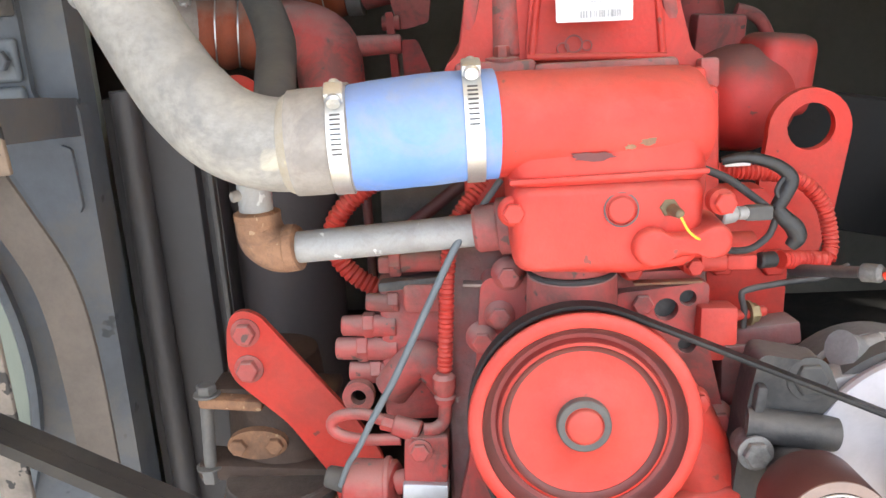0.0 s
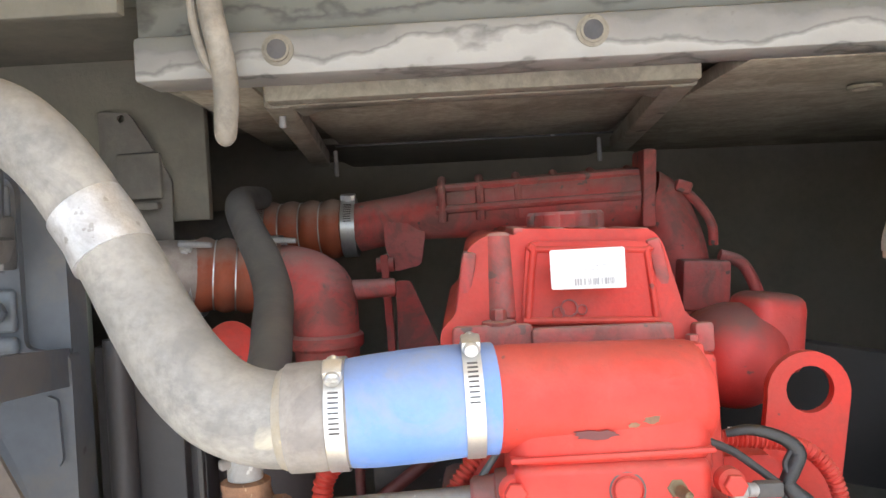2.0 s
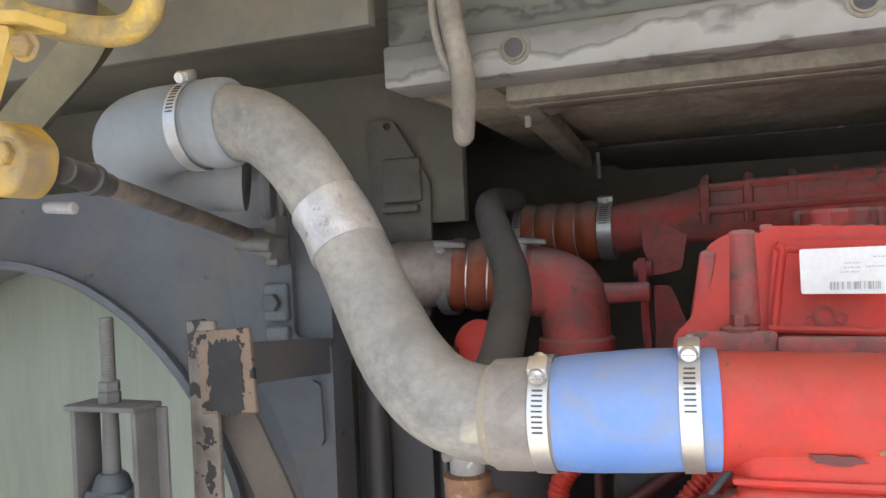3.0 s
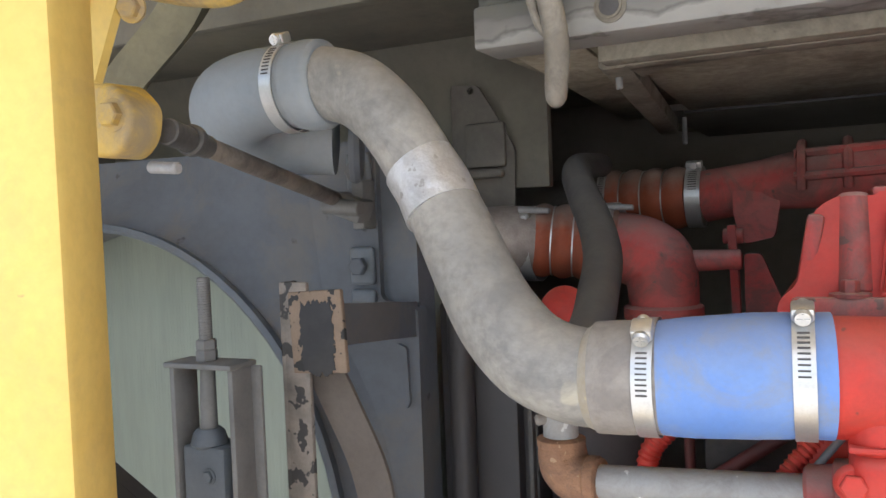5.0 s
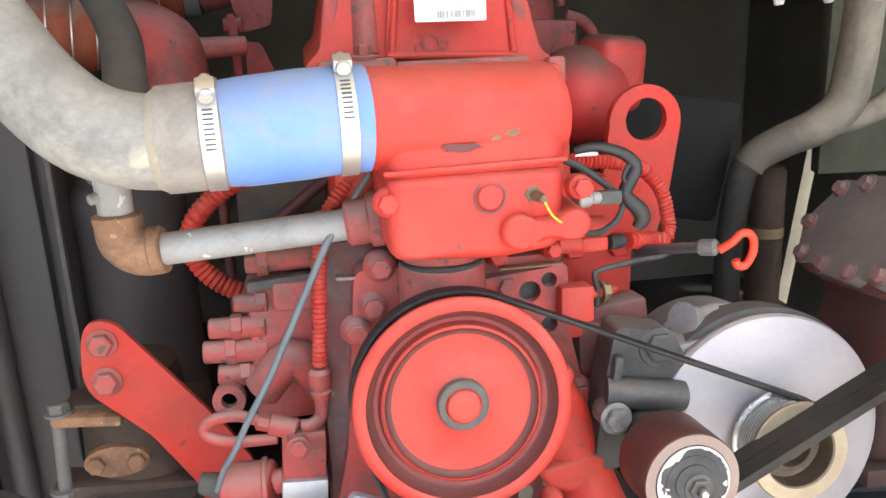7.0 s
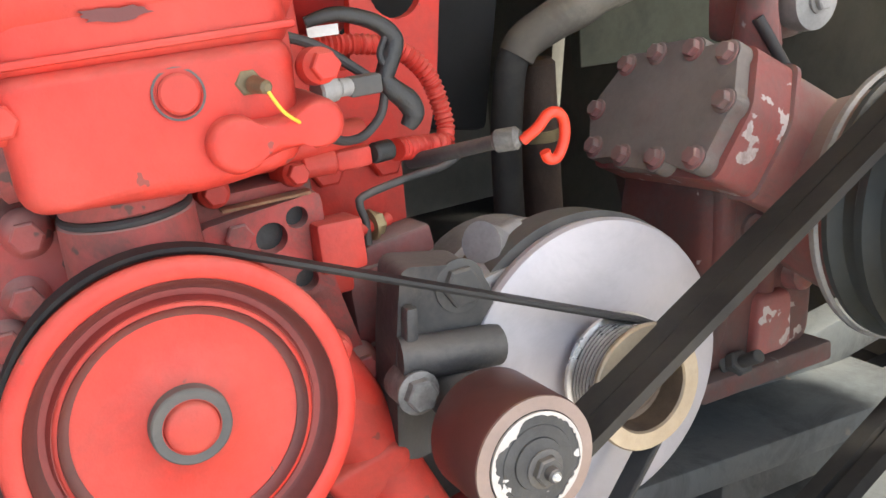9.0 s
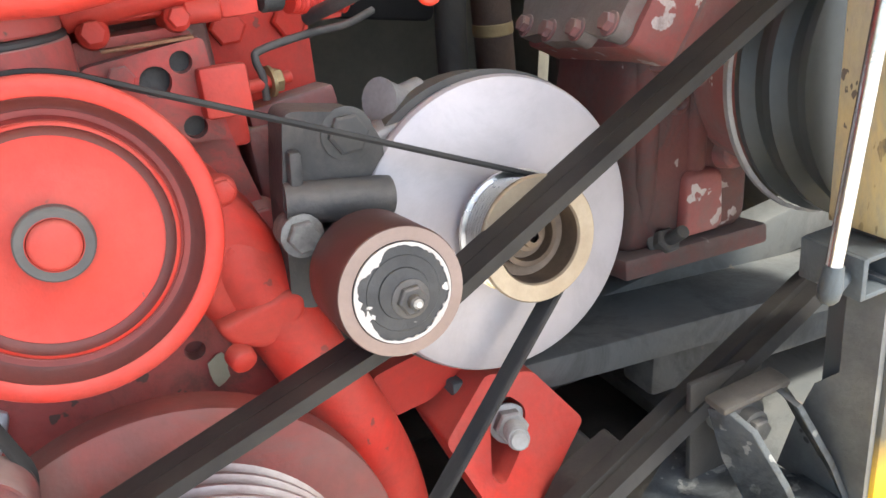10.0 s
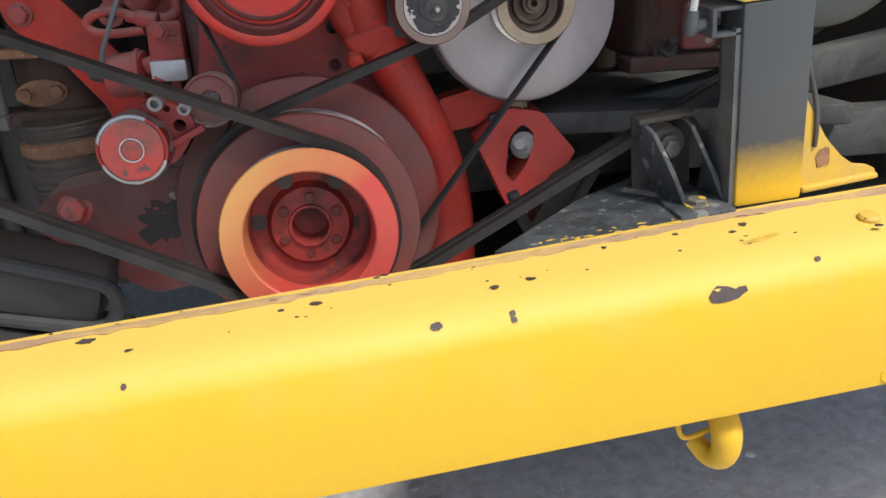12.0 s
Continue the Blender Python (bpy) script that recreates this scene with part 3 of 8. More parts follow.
# pale box section that runs back from the beam's end
b = bmesh.new()
box(b, (-0.268, 1.31, 1.408), (0.088, 0.72, 0.042), (-1, 0, 3), bevel=0.004)
structure("trim", b, DUST_PANEL, "dusty pale box rail running to the rear")
b = bmesh.new()
plate(b, round_outline([(-0.490, 1.409), (-0.444, 1.404), (-0.418, 1.361), (-0.387, 1.305), (-0.390, 1.206), (-0.396, 1.10), (-0.490, 1.10)], 0.008), 0.006, Matrix.Translation((0, 1.222, 0)) @ FACE, [(-0.456, 1.397, 0.0055)])
box(b, (-0.432, 1.212, 1.312), (0.066, 0.012, 0.068), bevel=0.005)
box(b, (-0.432, 1.205, 1.268), (0.060, 0.018, 0.012), bevel=0.004)
structure("trim", b, material("dusty_brown_bracket", (0.15, 0.135, 0.115), 0.8, second=(0.10, 0.09, 0.075), amount=0.8, scale=10, bump=0.3, smear=(0.20, 0.18, 0.145), smears=0.5, smear_scale=9), "dusty pressed bracket plate beside the radiator")
solo("cable_conduit", tube(bmesh.new(), [(-0.226, 0.865, 1.56), (-0.213, 0.865, 1.453), (-0.204, 0.868, 1.395), (-0.203, 0.870, 1.362), (-0.207, 0.876, 1.336), (-0.210, 0.884, 1.324), (-0.211, 0.889, 1.320)], [0.0125, 0.0125, 0.013, 0.013, 0.012, 0.011, 0.006]), PIPE_DUST, "dusty taped cable conduit hanging in front of the beam", "conduit")
solo("thin_wire", tube(bmesh.new(), [(-0.236, 0.875, 1.53), (-0.234, 0.872, 1.45), (-0.224, 0.872, 1.405), (-0.21, 0.87, 1.385)], 0.005, 10), PIPE_DUST, "thin dusty wire beside the taped conduit", "wire")


# ---- engine ----
TILT_ENGINE = 6.5
AX = Vector((0, -math.cos(radians(TILT_ENGINE)), math.sin(radians(TILT_ENGINE))))  # the way the shafts point, towards the camera
T6 = (-TILT_ENGINE, 0, 0)

engine = thing("diesel_engine", (0.12, 1.05, 0.42), "dusty bright red painted diesel engine in the bay", "engine")
b = bmesh.new()
box(b, (0.12, 1.12, 0.69), (0.25, 0.80, 0.46), T6, 0.012)
box(b, (0.115, 1.12, 0.46), (0.20, 0.70, 0.12), T6, 0.02)
part("block", b, RED_DULL, engine, "dull dirty red cylinder block")
b = bmesh.new()
front_plate(b, round_outline([(-0.02, 0.52), (0.27, 0.52), (0.30, 0.66), (0.262, 0.76), (0.238, 0.86), (0.225, 0.945), (0.034, 0.945), (0.026, 0.86), (0.016, 0.765), (-0.01, 0.66)], 0.012), 0.735, 0.03, [(0.176, 0.711, 0.008), (0.180, 0.758, 0.008)])
case = part("gear_case", b, RED_DUST, engine, "grimy red timing gear case with open bolt holes")
# Dark discs close these shallow holes and give them their inner shade.
for x, z in ((0.176, 0.711), (0.180, 0.758)):
    part("hole_bottom", lathe(bmesh.new(), [(0.0078, -0.012), (0.0078, -0.010)], (x, 0.712, z), AX, 16), BLACK_IRON, case, "black disc for the shade in a bolt hole")
for x, z in ((0.058, 0.946), (0.049, 0.909), (0.033, 0.886), (0.245, 0.80)):
    b = bmesh.new()
    rod(b, (x, 0.715, z), Vector((x, 0.715, z)) + AX * 0.02, 0.0155, 0.0125, bevel=0.004)
    bolt(b, Vector((x, 0.715, z)) + AX * 0.02, AX, 0.0095, 0.006, False)
    part("case_bolt", b, RED_DUST, case, "dusty pink-red bolt on a round boss")

b = bmesh.new()
box(b, (0.135, 1.12, 0.995), (0.225, 0.78, 0.125), T6, 0.008)
head = part("cylinder_head", b, RED, engine, "red cylinder head")
part("gasket", box(bmesh.new(), (0.045, 0.712, 0.937), (0.055, 0.012, 0.003), (0, 3, 0), 0.0005), TAN, head, "pale edge of the head gasket")
part("gasket", box(bmesh.new(), (0.195, 0.695, 0.9385), (0.058, 0.010, 0.0022), (0, 0, 0), 0.0005), RUST, head, "pale edge of the head gasket")
b = bmesh.new()
front_plate(b, round_outline([(0.155, 0.875), (0.232, 0.868), (0.230, 0.938), (0.150, 0.930)], 0.006), 0.706, 0.014, [(0.2124, 0.9238, 0.0075), (0.194, 0.914, 0.0105), (0.2126, 0.880, 0.0080)])
tb = part("thermostat_bracket", b, RED_DUST, head, "dusty red bracket with bolt holes")
# Near-black discs replace the shade that deeper holes would have.
for x, z, r in ((0.2124, 0.9238, 0.0085), (0.194, 0.914, 0.0115), (0.2126, 0.880, 0.0088)):
    part("hole_bottom", lathe(bmesh.new(), [(r, 0), (r, 0.0012)], (x, 0.7045, z), AX, 18), TAPE_AND_HOLE, tb, "black disc for the shade in a bolt hole")
for x, z, r in ((0.1645, 0.947, 0.0100), (0.2175, 0.948, 0.0088), (0.1735, 0.916, 0.0115), (0.138, 0.945, 0.005)):
    b = bmesh.new()
    rod(b, (x, 0.725, z), Vector((x, 0.725, z)) + AX * 0.032, r * 1.25, r, bevel=0.003)
    bolt(b, Vector((x, 0.725, z)) + AX * 0.032, AX, r * 0.82, 0.006, False)
    part("head_bolt", b, RED_DUST if z < 0.93 else RED, head)
b = bmesh.new()
box(b, (0.190, 0.73, 0.965), (0.10, 0.05, 0.03), T6, 0.006)
tube(b, [(0.15, 0.705, 0.962), (0.21, 0.70, 0.968), (0.27, 0.712, 0.965)], 0.011, 14)
part("head_rail", b, RED, head, "red cast rail below the thermostat housing")

# thermostat housing with its neck
hous = part("thermostat_housing", tube(bmesh.new(), [(0.036, 0.658, 1.0865), (0.12, 0.662, 1.085), (0.17, 0.664, 1.084), (0.200, 0.666, 1.083), (0.208, 0.667, 1.083)], [0.041, 0.0415, 0.0415, 0.041, 0.036], 40), RED, engine, "glossy red cast thermostat housing")
part("front_wall", pillow(bmesh.new(), round_outline([(0.058, 1.037), (0.210, 1.037), (0.210, 1.100), (0.195, 1.110), (0.062, 1.110)], 0.012, 5), 0.735, 0.6255, 0.020, 7), RED, hous, sharp=50)
part("lower_body", pillow(bmesh.new(), round_outline([(0.060, 0.974), (0.150, 0.968), (0.205, 0.975), (0.208, 1.043), (0.060, 1.043)], 0.014, 5), 0.740, 0.6225, 0.014, 6), RED, hous, "rounded lower body of the housing", 50)
b = bmesh.new()
box(b, (0.207, 0.700, 1.068), (0.012, 0.10, 0.10), T6, 0.005)
box(b, (0.134, 0.680, 1.0415), (0.150, 0.116, 0.0045), (-6.5, -1, 0), 0.002)
part("flange_rib", b, RED, hous)
b = bmesh.new()
rod(b, (0.112, 0.690, 0.995), (0.112, 0.688, 0.956), 0.0375, 0.036, 40)
rod(b, (0.112, 0.690, 0.953), (0.112, 0.690, 0.90), 0.0385, 0.040, 40)
part("neck", b, RED_DUST, hous, "dusty round red neck over the pump")
part("neck_seal", rod(bmesh.new(), (0.112, 0.689, 0.957), (0.112, 0.689, 0.952), 0.0378, None, 40), BLACK_RUBBER, hous, "thin black rubber seal")
b = bmesh.new()
for x, z, r, h in ((0.062, 1.022, 0.0125, 0.008), (0.218, 1.024, 0.0105, 0.020), (0.178, 1.024, 0.0165, 0.008)):
    part("boss", rod(bmesh.new(), (x, 0.636, z), Vector((x, 0.636, z)) + AX * h, r, r * 0.94, 28, 0.004), RED, hous)
bone = [(0.166 + 0.0155 * math.cos(f), 0.993 + 0.0155 * math.sin(f)) for f in np.linspace(0.75, math.tau - 0.75, 14)] + [(0.189, 0.9855)] + [(0.2125 + 0.0135 * math.cos(f), 0.9965 + 0.0135 * math.sin(f)) for f in np.linspace(-2.3, 2.3, 12)] + [(0.189, 1.0035)]
part("twin_boss", pillow(b, bone, 0.660, 0.6120, 0.006, 5), RED, hous, "bone-shaped pair of cast bosses", 50)
b = bmesh.new()
lathe(b, [(0.0135, 0.0), (0.0135, 0.0025), (0.0115, 0.0028), (0.0115, 0.0008), (0.0102, 0.0008), (0.0102, 0.005), (0.009, 0.006)], (0.143, 0.6245, 1.0225), AX, 28)
part("plug", b, RED, hous, "round red core plug in a dark ring")
part("plug_ring", lathe(bmesh.new(), [(0.0134, 0.0028), (0.0134, 0.0033), (0.0122, 0.0033), (0.0122, 0.0028)], (0.143, 0.6245, 1.0225), AX, 28, closed=True), BLACK_IRON, hous, "grimy dark ring")
b = bmesh.new()
part("bolt", bolt(b, Vector((0.062, 0.628, 1.022)), AX, 0.0085, 0.007, False), RED, hous)
part("bolt", bolt(bmesh.new(), Vector((0.218, 0.615, 1.026)), AX, 0.0082, 0.006, False), RED, hous)
b = bmesh.new()
bolt(b, Vector((0.179, 0.6275, 1.0225)), AX, 0.0075, 0.006, False)
rod(b, Vector((0.180, 0.62, 1.022)), Vector((0.184, 0.606, 1.021)), 0.0048, 0.0036, 12)
part("sensor", b, material("dark_brass", (0.20, 0.15, 0.08), 0.5, 0.4, second=(0.10, 0.08, 0.06), amount=0.6, scale=60), hous, "brass temperature sensor with a frayed wire")
for cx, cz, w, h, sd, mat in ((0.121, 1.064, 0.016, 0.0030, 81, RED_DARK), (0.163, 1.073, 0.006, 0.003, 82, RUST), (0.150, 1.070, 0.004, 0.002, 83, RUST)):
    b = ragged(cx, cz, w, h, 0.6239, sd, 24, 0.3, 0.3)
    part("bare_patch", b, mat, hous, "scraped patch in the paint")
b = bmesh.new()
band(b, (0.066, 0.661, 1.0855), (1, 0, 0), 0.0414, 0.006, 0.0004, math.pi - 0.28, math.pi - 0.12, 5)
band(b, (0.071, 0.661, 1.0855), (1, 0, 0), 0.0414, 0.005, 0.0004, math.pi - 0.08, math.pi + 0.0, 5)
part("paint_fleck", b, YELLOW_WIRE, hous, "yellow paint flecks")

# valve cover
b = bmesh.new()
outline = [(0.006, 1.098), (0.252, 1.092), (0.252, 1.118), (0.238, 1.126), (0.222, 1.196), (0.212, 1.208), (0.088, 1.214), (0.082, 1.208), (0.055, 1.210), (0.035, 1.198), (0.022, 1.135), (0.006, 1.122)]
front_plate(b, round_outline(outline, 0.010, 4), 1.30, 0.50)
for f in b.verts:
    if f.co.y < 0.9:
        f.co.y += (f.co.z - 1.10) * 0.18
cover = part("valve_cover", b, RED, engine, "red rectangular valve cover with a raised front")
b = bmesh.new()
front_plate(b, round_outline([(0.083, 1.126), (0.212, 1.121), (0.207, 1.197), (0.092, 1.202)], 0.010, 5), 0.835, 0.038)
for v in b.verts:
    if v.co.y < 0.80:
        v.co.y += (v.co.z - 1.12) * 0.12
part("front_panel", b, RED, cover, "raised glossy front panel")
b = bmesh.new()
tube(b, [(0.089, 0.795, 1.13), (0.098, 0.806, 1.192), (0.102, 0.807, 1.1935), (0.2, 0.807, 1.1885), (0.204, 0.806, 1.185), (0.209, 0.796, 1.126)], 0.0035, 10, 5)
tube(b, [(0.085, 0.795, 1.128), (0.15, 0.793, 1.126), (0.212, 0.795, 1.123)], 0.0035, 10, 4)
part("panel_rim", b, RED, cover, "thick rounded rim of the panel")
b = bmesh.new()
box(b, (0.055, 0.795, 1.113), (0.075, 0.03, 0.026), T6, 0.005)
box(b, (0.155, 0.789, 1.109), (0.13, 0.03, 0.026), T6, 0.005)
rod(b, (0.066, 0.815, 1.125), (0.066, 0.83, 1.21), 0.0165, 0.0145, 24, 0.004)
box(b, (0.030, 0.83, 1.15), (0.014, 0.04, 0.09), (0, 10, 0), 0.004)
box(b, (0.222, 0.83, 1.15), (0.014, 0.04, 0.10), (0, -12, 0), 0.004)
for x in (0.086, 0.125, 0.165, 0.205):
    box(b, (x, 0.90, 1.2115 - (x - 0.086) * 0.05), (0.012, 0.16, 0.008), bevel=0.003)
box(b, (0.250, 0.80, 1.105), (0.018, 0.03, 0.028), T6, 0.004)
part("rib", b, RED_DUST, cover, "dusty cast ribs and bosses")
b = bmesh.new()
lathe(b, [(0.016, 0), (0.016, 0.003), (0.010, 0.004)], (0.062, 0.796, 1.126), (0, 0, 1), 20)
bolt(b, (0.062, 0.796, 1.129), (0, 0, 1), 0.0075, 0.011, False)
part("cover_bolt", b, RED_DUST, cover, "dusty red cover bolt")
part("cover_bolt", bolt(bmesh.new(), (0.238, 0.786, 1.10), (0, 0, 1), 0.0065, 0.010, False), RED_DUST, cover, "dusty red cover bolt")
b = bmesh.new()
lobe = lambda k: 0.041 + 0.007 * max(0.0, math.cos(k * math.tau / 12 + 0.3)) ** 0.5
rings(b, [[Vector((0.160 + lobe(k) * f * math.cos(k * math.tau / 72), 1.06 + lobe(k) * f * math.sin(k * math.tau / 72), z)) for k in range(72)] for f, z in ((1.0, 1.198), (1.0, 1.226), (0.93, 1.230))])
part("oil_cap", b, RED_DUST, cover, "round red ribbed oil filler cap")
lab = part("label", front_plate(bmesh.new(), round_outline([(0.110, 1.158), (0.1775, 1.157), (0.178, 1.194), (0.110, 1.1935)], 0.002, 3), 0.8035, 0.0008), WHITE, cover, "white barcode sticker")
for v in lab.data.vertices:
    v.co.y = v.co.y - 0.0295 + (v.co.z - 1.158) * 0.12 + 0.0
bars = bmesh.new()
random.seed(5)
x = 0.132
while x < 0.169:
    w = random.choice((0.0006, 0.0009, 0.0014))
    box(bars, (x, 0.7732, 1.1640), (w, 0.0004, 0.0062), bevel=0)
    x += w + random.choice((0.0006, 0.001, 0.0022))
FAINT = material("faded_print", (0.42, 0.42, 0.42), 0.6, second=(0.55, 0.55, 0.54), amount=0.7, scale=60, bump=0.0)
part("barcode", bars, FAINT, lab, "faded printed bars")
bars = bmesh.new()
random.seed(6)
for z, x0, x1 in ((1.1815, 0.1435, 0.154), (1.1780, 0.143, 0.155), (1.1785, 0.158, 0.170), (1.1745, 0.140, 0.152), (1.1860, 0.164, 0.174)):
    x = x0
    while x < x1:
        w = random.uniform(0.0008, 0.0022)
        box(bars, (x, 0.7735 + (z - 1.1635) * 0.12, z), (w, 0.0004, 0.0008), bevel=0)
        x += w + 0.0008
part("small_print", bars, FAINT, lab, "lines of small grey print")
b = bmesh.new()
for k, (cx, cz, r) in enumerate(((0.128, 1.138, 0.0085), (0.118, 1.134, 0.006), (0.140, 1.136, 0.005))):
    lathe(b, [(r, 0), (r, 0.0012), (r * 0.8, 0.0014), (r * 0.8, 0)], (cx, 0.797 + 0.0005, cz), AX, 20, closed=True)
part("cast_mark", b, RED_DUST, cover, "worn raised casting mark")

# intake manifold behind the cover
b = bmesh.new()
tube(b, [(-0.15, 1.45, 1.222), (-0.06, 1.44, 1.235), (0.02, 1.42, 1.242), (0.18, 1.41, 1.246), (0.335, 1.40, 1.248)], [0.042, 0.040, 0.046, 0.050, 0.052], 32)
intake = part("intake_manifold", b, RED_DUST, engine, "dusty red cast intake pipe with ribs")
b = bmesh.new()
for k in range(6):
    x = 0.0 + k * 0.062
    tube(b, [(x, 1.42 - 0.052 * math.cos(f), 1.2425 + 0.052 * math.sin(f) + 0.01 * x) for f in (-0.35, 0.1, 0.45, 0.8, 1.15, 1.5)], 0.0075, 8, 3)
for f in (0.05, 0.85):
    tube(b, [(-0.01, 1.42 - 0.05 * math.cos(f), 1.241 + 0.05 * math.sin(f)), (0.16, 1.412 - 0.051 * math.cos(f), 1.246 + 0.051 * math.sin(f)), (0.32, 1.404 - 0.052 * math.cos(f), 1.249 + 0.052 * math.sin(f))], 0.007, 8, 4)
box(b, (0.330, 1.385, 1.262), (0.022, 0.09, 0.125), (0, 3, 0), 0.005)
part("rib", b, RED_DUST, intake, "raised cast ribs")
b = bmesh.new()
tube(b, [(0.338, 1.40, 1.245), (0.352, 1.40, 1.236), (0.372, 1.40, 1.200), (0.386, 1.40, 1.14), (0.388, 1.40, 1.05)], [0.050, 0.047, 0.046, 0.048, 0.050], 28)
box(b, (0.405, 1.34, 1.105), (0.075, 0.06, 0.08), (0, 4, 0), 0.006)
part("elbow", b, RED_DUST, intake, "dusty red intake elbow")
b = bmesh.new()
tube(b, [(0.392, 1.38, 1.257), (0.415, 1.38, 1.235), (0.436, 1.38, 1.200), (0.438, 1.38, 1.165)], 0.008, 12)
tube(b, [(0.435, 1.34, 1.15), (0.47, 1.34, 1.135), (0.492, 1.34, 1.09), (0.496, 1.34, 1.05)], 0.010, 12)
box(b, (0.390, 1.37, 1.262), (0.026, 0.02, 0.020), (0, 20, 0), 0.004)
part("fuel_line", b, RED_DUST, intake, "thin red painted lines")
b = bmesh.new()
front_plate(b, round_outline([(-0.10, 1.23), (-0.03, 1.22), (-0.04, 1.155), (-0.085, 1.145), (-0.10, 1.19)], 0.008), 1.42, 0.02)
front_plate(b, round_outline([(-0.107, 1.175), (-0.095, 1.175), (-0.088, 0.97), (-0.10, 0.97)], 0.003), 1.40, 0.02)
front_plate(b, round_outline([(-0.085, 1.13), (-0.06, 1.13), (0.0, 0.98), (-0.085, 0.97)], 0.006), 1.405, 0.008)
rod(b, (-0.115, 1.395, 1.158), (-0.085, 1.395, 1.158), 0.012, None, 14)
rod(b, (-0.09, 1.28, 1.127), (-0.075, 1.28, 1.127), 0.013, None, 14)
part("stay", b, RED_DUST, intake, "red support bracket")

# turbo outlet elbow with its hump hose
b = bmesh.new()
tube(b, [(-0.265, 1.25, 1.15), (-0.225, 1.25, 1.148), (-0.190, 1.25, 1.13), (-0.180, 1.25, 1.09), (-0.180, 1.25, 0.98)], [0.052, 0.052, 0.053, 0.05, 0.046], 28)
rod(b, (-0.18, 1.25, 1.068), (-0.18, 1.25, 1.045), 0.056, None, 32, 0.004)
rod(b, (-0.18, 1.25, 1.128), (-0.075, 1.27, 1.13), 0.017, 0.0135, 18)
part("turbo_elbow", b, RED_DUST, engine, "dusty red turbo outlet elbow with a strut")

# injection pump and the fittings on the engine's side
b = bmesh.new()
box(b, (-0.025, 0.86, 0.835), (0.095, 0.14, 0.155), T6, 0.008)
box(b, (-0.02, 0.86, 0.925), (0.10, 0.13, 0.018), T6, 0.004)
tube(b, [(-0.065, 0.79, 0.80), (-0.03, 0.783, 0.835), (0.0, 0.785, 0.80)], 0.02, 14)
box(b, (-0.01, 0.80, 0.90), (0.07, 0.05, 0.03), T6, 0.006)
pump = part("injection_pump", b, RED_DUST, engine, "dusty red injection pump body")
part("pump_lid", box(bmesh.new(), (-0.022, 0.81, 0.914), (0.094, 0.06, 0.010), (-6.5, -4, 0), 0.003), BLACK_IRON, pump, "black grimy pump lid")
for z, x0, r in ((0.868, -0.112, 0.0105), (0.843, -0.12, 0.0115), (0.817, -0.108, 0.0105), (0.893, -0.085, 0.009)):
    b = bmesh.new()
    rod(b, (x0, 0.80, z), (-0.055, 0.80, z - 0.002), r, r * 1.15, 16)
    rod(b, (x0 + 0.022, 0.80, z), (x0 + 0.034, 0.80, z), r * 1.3, None, 6)
    part("outlet", b, RED_DUST, pump, "red pump outlet fitting")
part("eye_union", lathe(bmesh.new(), [(0.0165, 0), (0.0165, 0.014), (0.008, 0.014), (0.008, 0)], (-0.098, 0.79, 0.796), AX, 24, closed=True), RED_DUST, pump, "round red pipe eye")
b = bmesh.new()
rod(b, (-0.055, 0.80, 0.934), (0.02, 0.80, 0.934), 0.011, None, 16)
rod(b, (-0.058, 0.80, 0.934), (-0.046, 0.80, 0.934), 0.015, None, 6)
part("pipe_union", b, RED_DUST, pump, "red pipe union")
loom = part("corrugated_loom", tube(bmesh.new(), [(0.058, 0.74, 1.045), (0.035, 0.735, 1.02), (0.012, 0.725, 0.99), (0.004, 0.72, 0.95), (0.001, 0.72, 0.915), (-0.004, 0.72, 0.85)], 0.0068, 14, 10, ribs=0.0009, pitch=0.0048), RED, engine, "corrugated loom painted red")
b = bmesh.new()
lathe(b, [(0.009, 0), (0.0105, 0.006), (0.008, 0.008), (0.0110, 0.014), (0.0110, 0.026), (0.0075, 0.03)], (-0.005, 0.72, 0.818), (0, 0, 1), 20)
tube(b, [(-0.005, 0.72, 0.822), (-0.007, 0.718, 0.80), (-0.016, 0.715, 0.793), (-0.026, 0.715, 0.792)], 0.0065, 14)
part("loom_end", b, RED_DUST, loom, "pale red elbow connector")
b = bmesh.new()
box(b, (-0.026, 0.725, 0.762), (0.042, 0.04, 0.046), (-6, 4, 0), 0.003)
rod(b, (-0.026, 0.722, 0.722), (-0.026, 0.722, 0.700), 0.007, None, 12)
box(b, (-0.024, 0.718, 0.779), (0.036, 0.03, 0.018), (-6, 4, 10), 0.003)
bolt(b, (-0.030, 0.698, 0.779), AX, 0.009, 0.007, True)
rod(b, (-0.056, 0.72, 0.796), (-0.03, 0.715, 0.789), 0.010, 0.011, 16)
rod(b, (-0.068, 0.72, 0.800), (-0.056, 0.72, 0.796), 0.008, None, 6)
valve = part("fuel_valve", b, RED_DUST, engine, "red fuel valve block with fittings")
part("valve_foot", box(bmesh.new(), (-0.028, 0.715, 0.729), (0.044, 0.04, 0.026), (-6, 4, 0), 0.003), material("scuffed_silver", (0.55, 0.56, 0.58), 0.4, 0.5, second=(0.4, 0.4, 0.42), chip=(0.4, 0.08, 0.06), chips=0.12, chip_scale=30), valve, "unpainted silver foot")
b = bmesh.new()
rod(b, (-0.104, 0.725, 0.728), (-0.058, 0.715, 0.728), 0.027, 0.029, 28, 0.003)
rod(b, (-0.068, 0.716, 0.728), (-0.062, 0.716, 0.728), 0.032, None, 28)
rod(b, (-0.058, 0.715, 0.735), (-0.045, 0.715, 0.738), 0.012, None, 14)
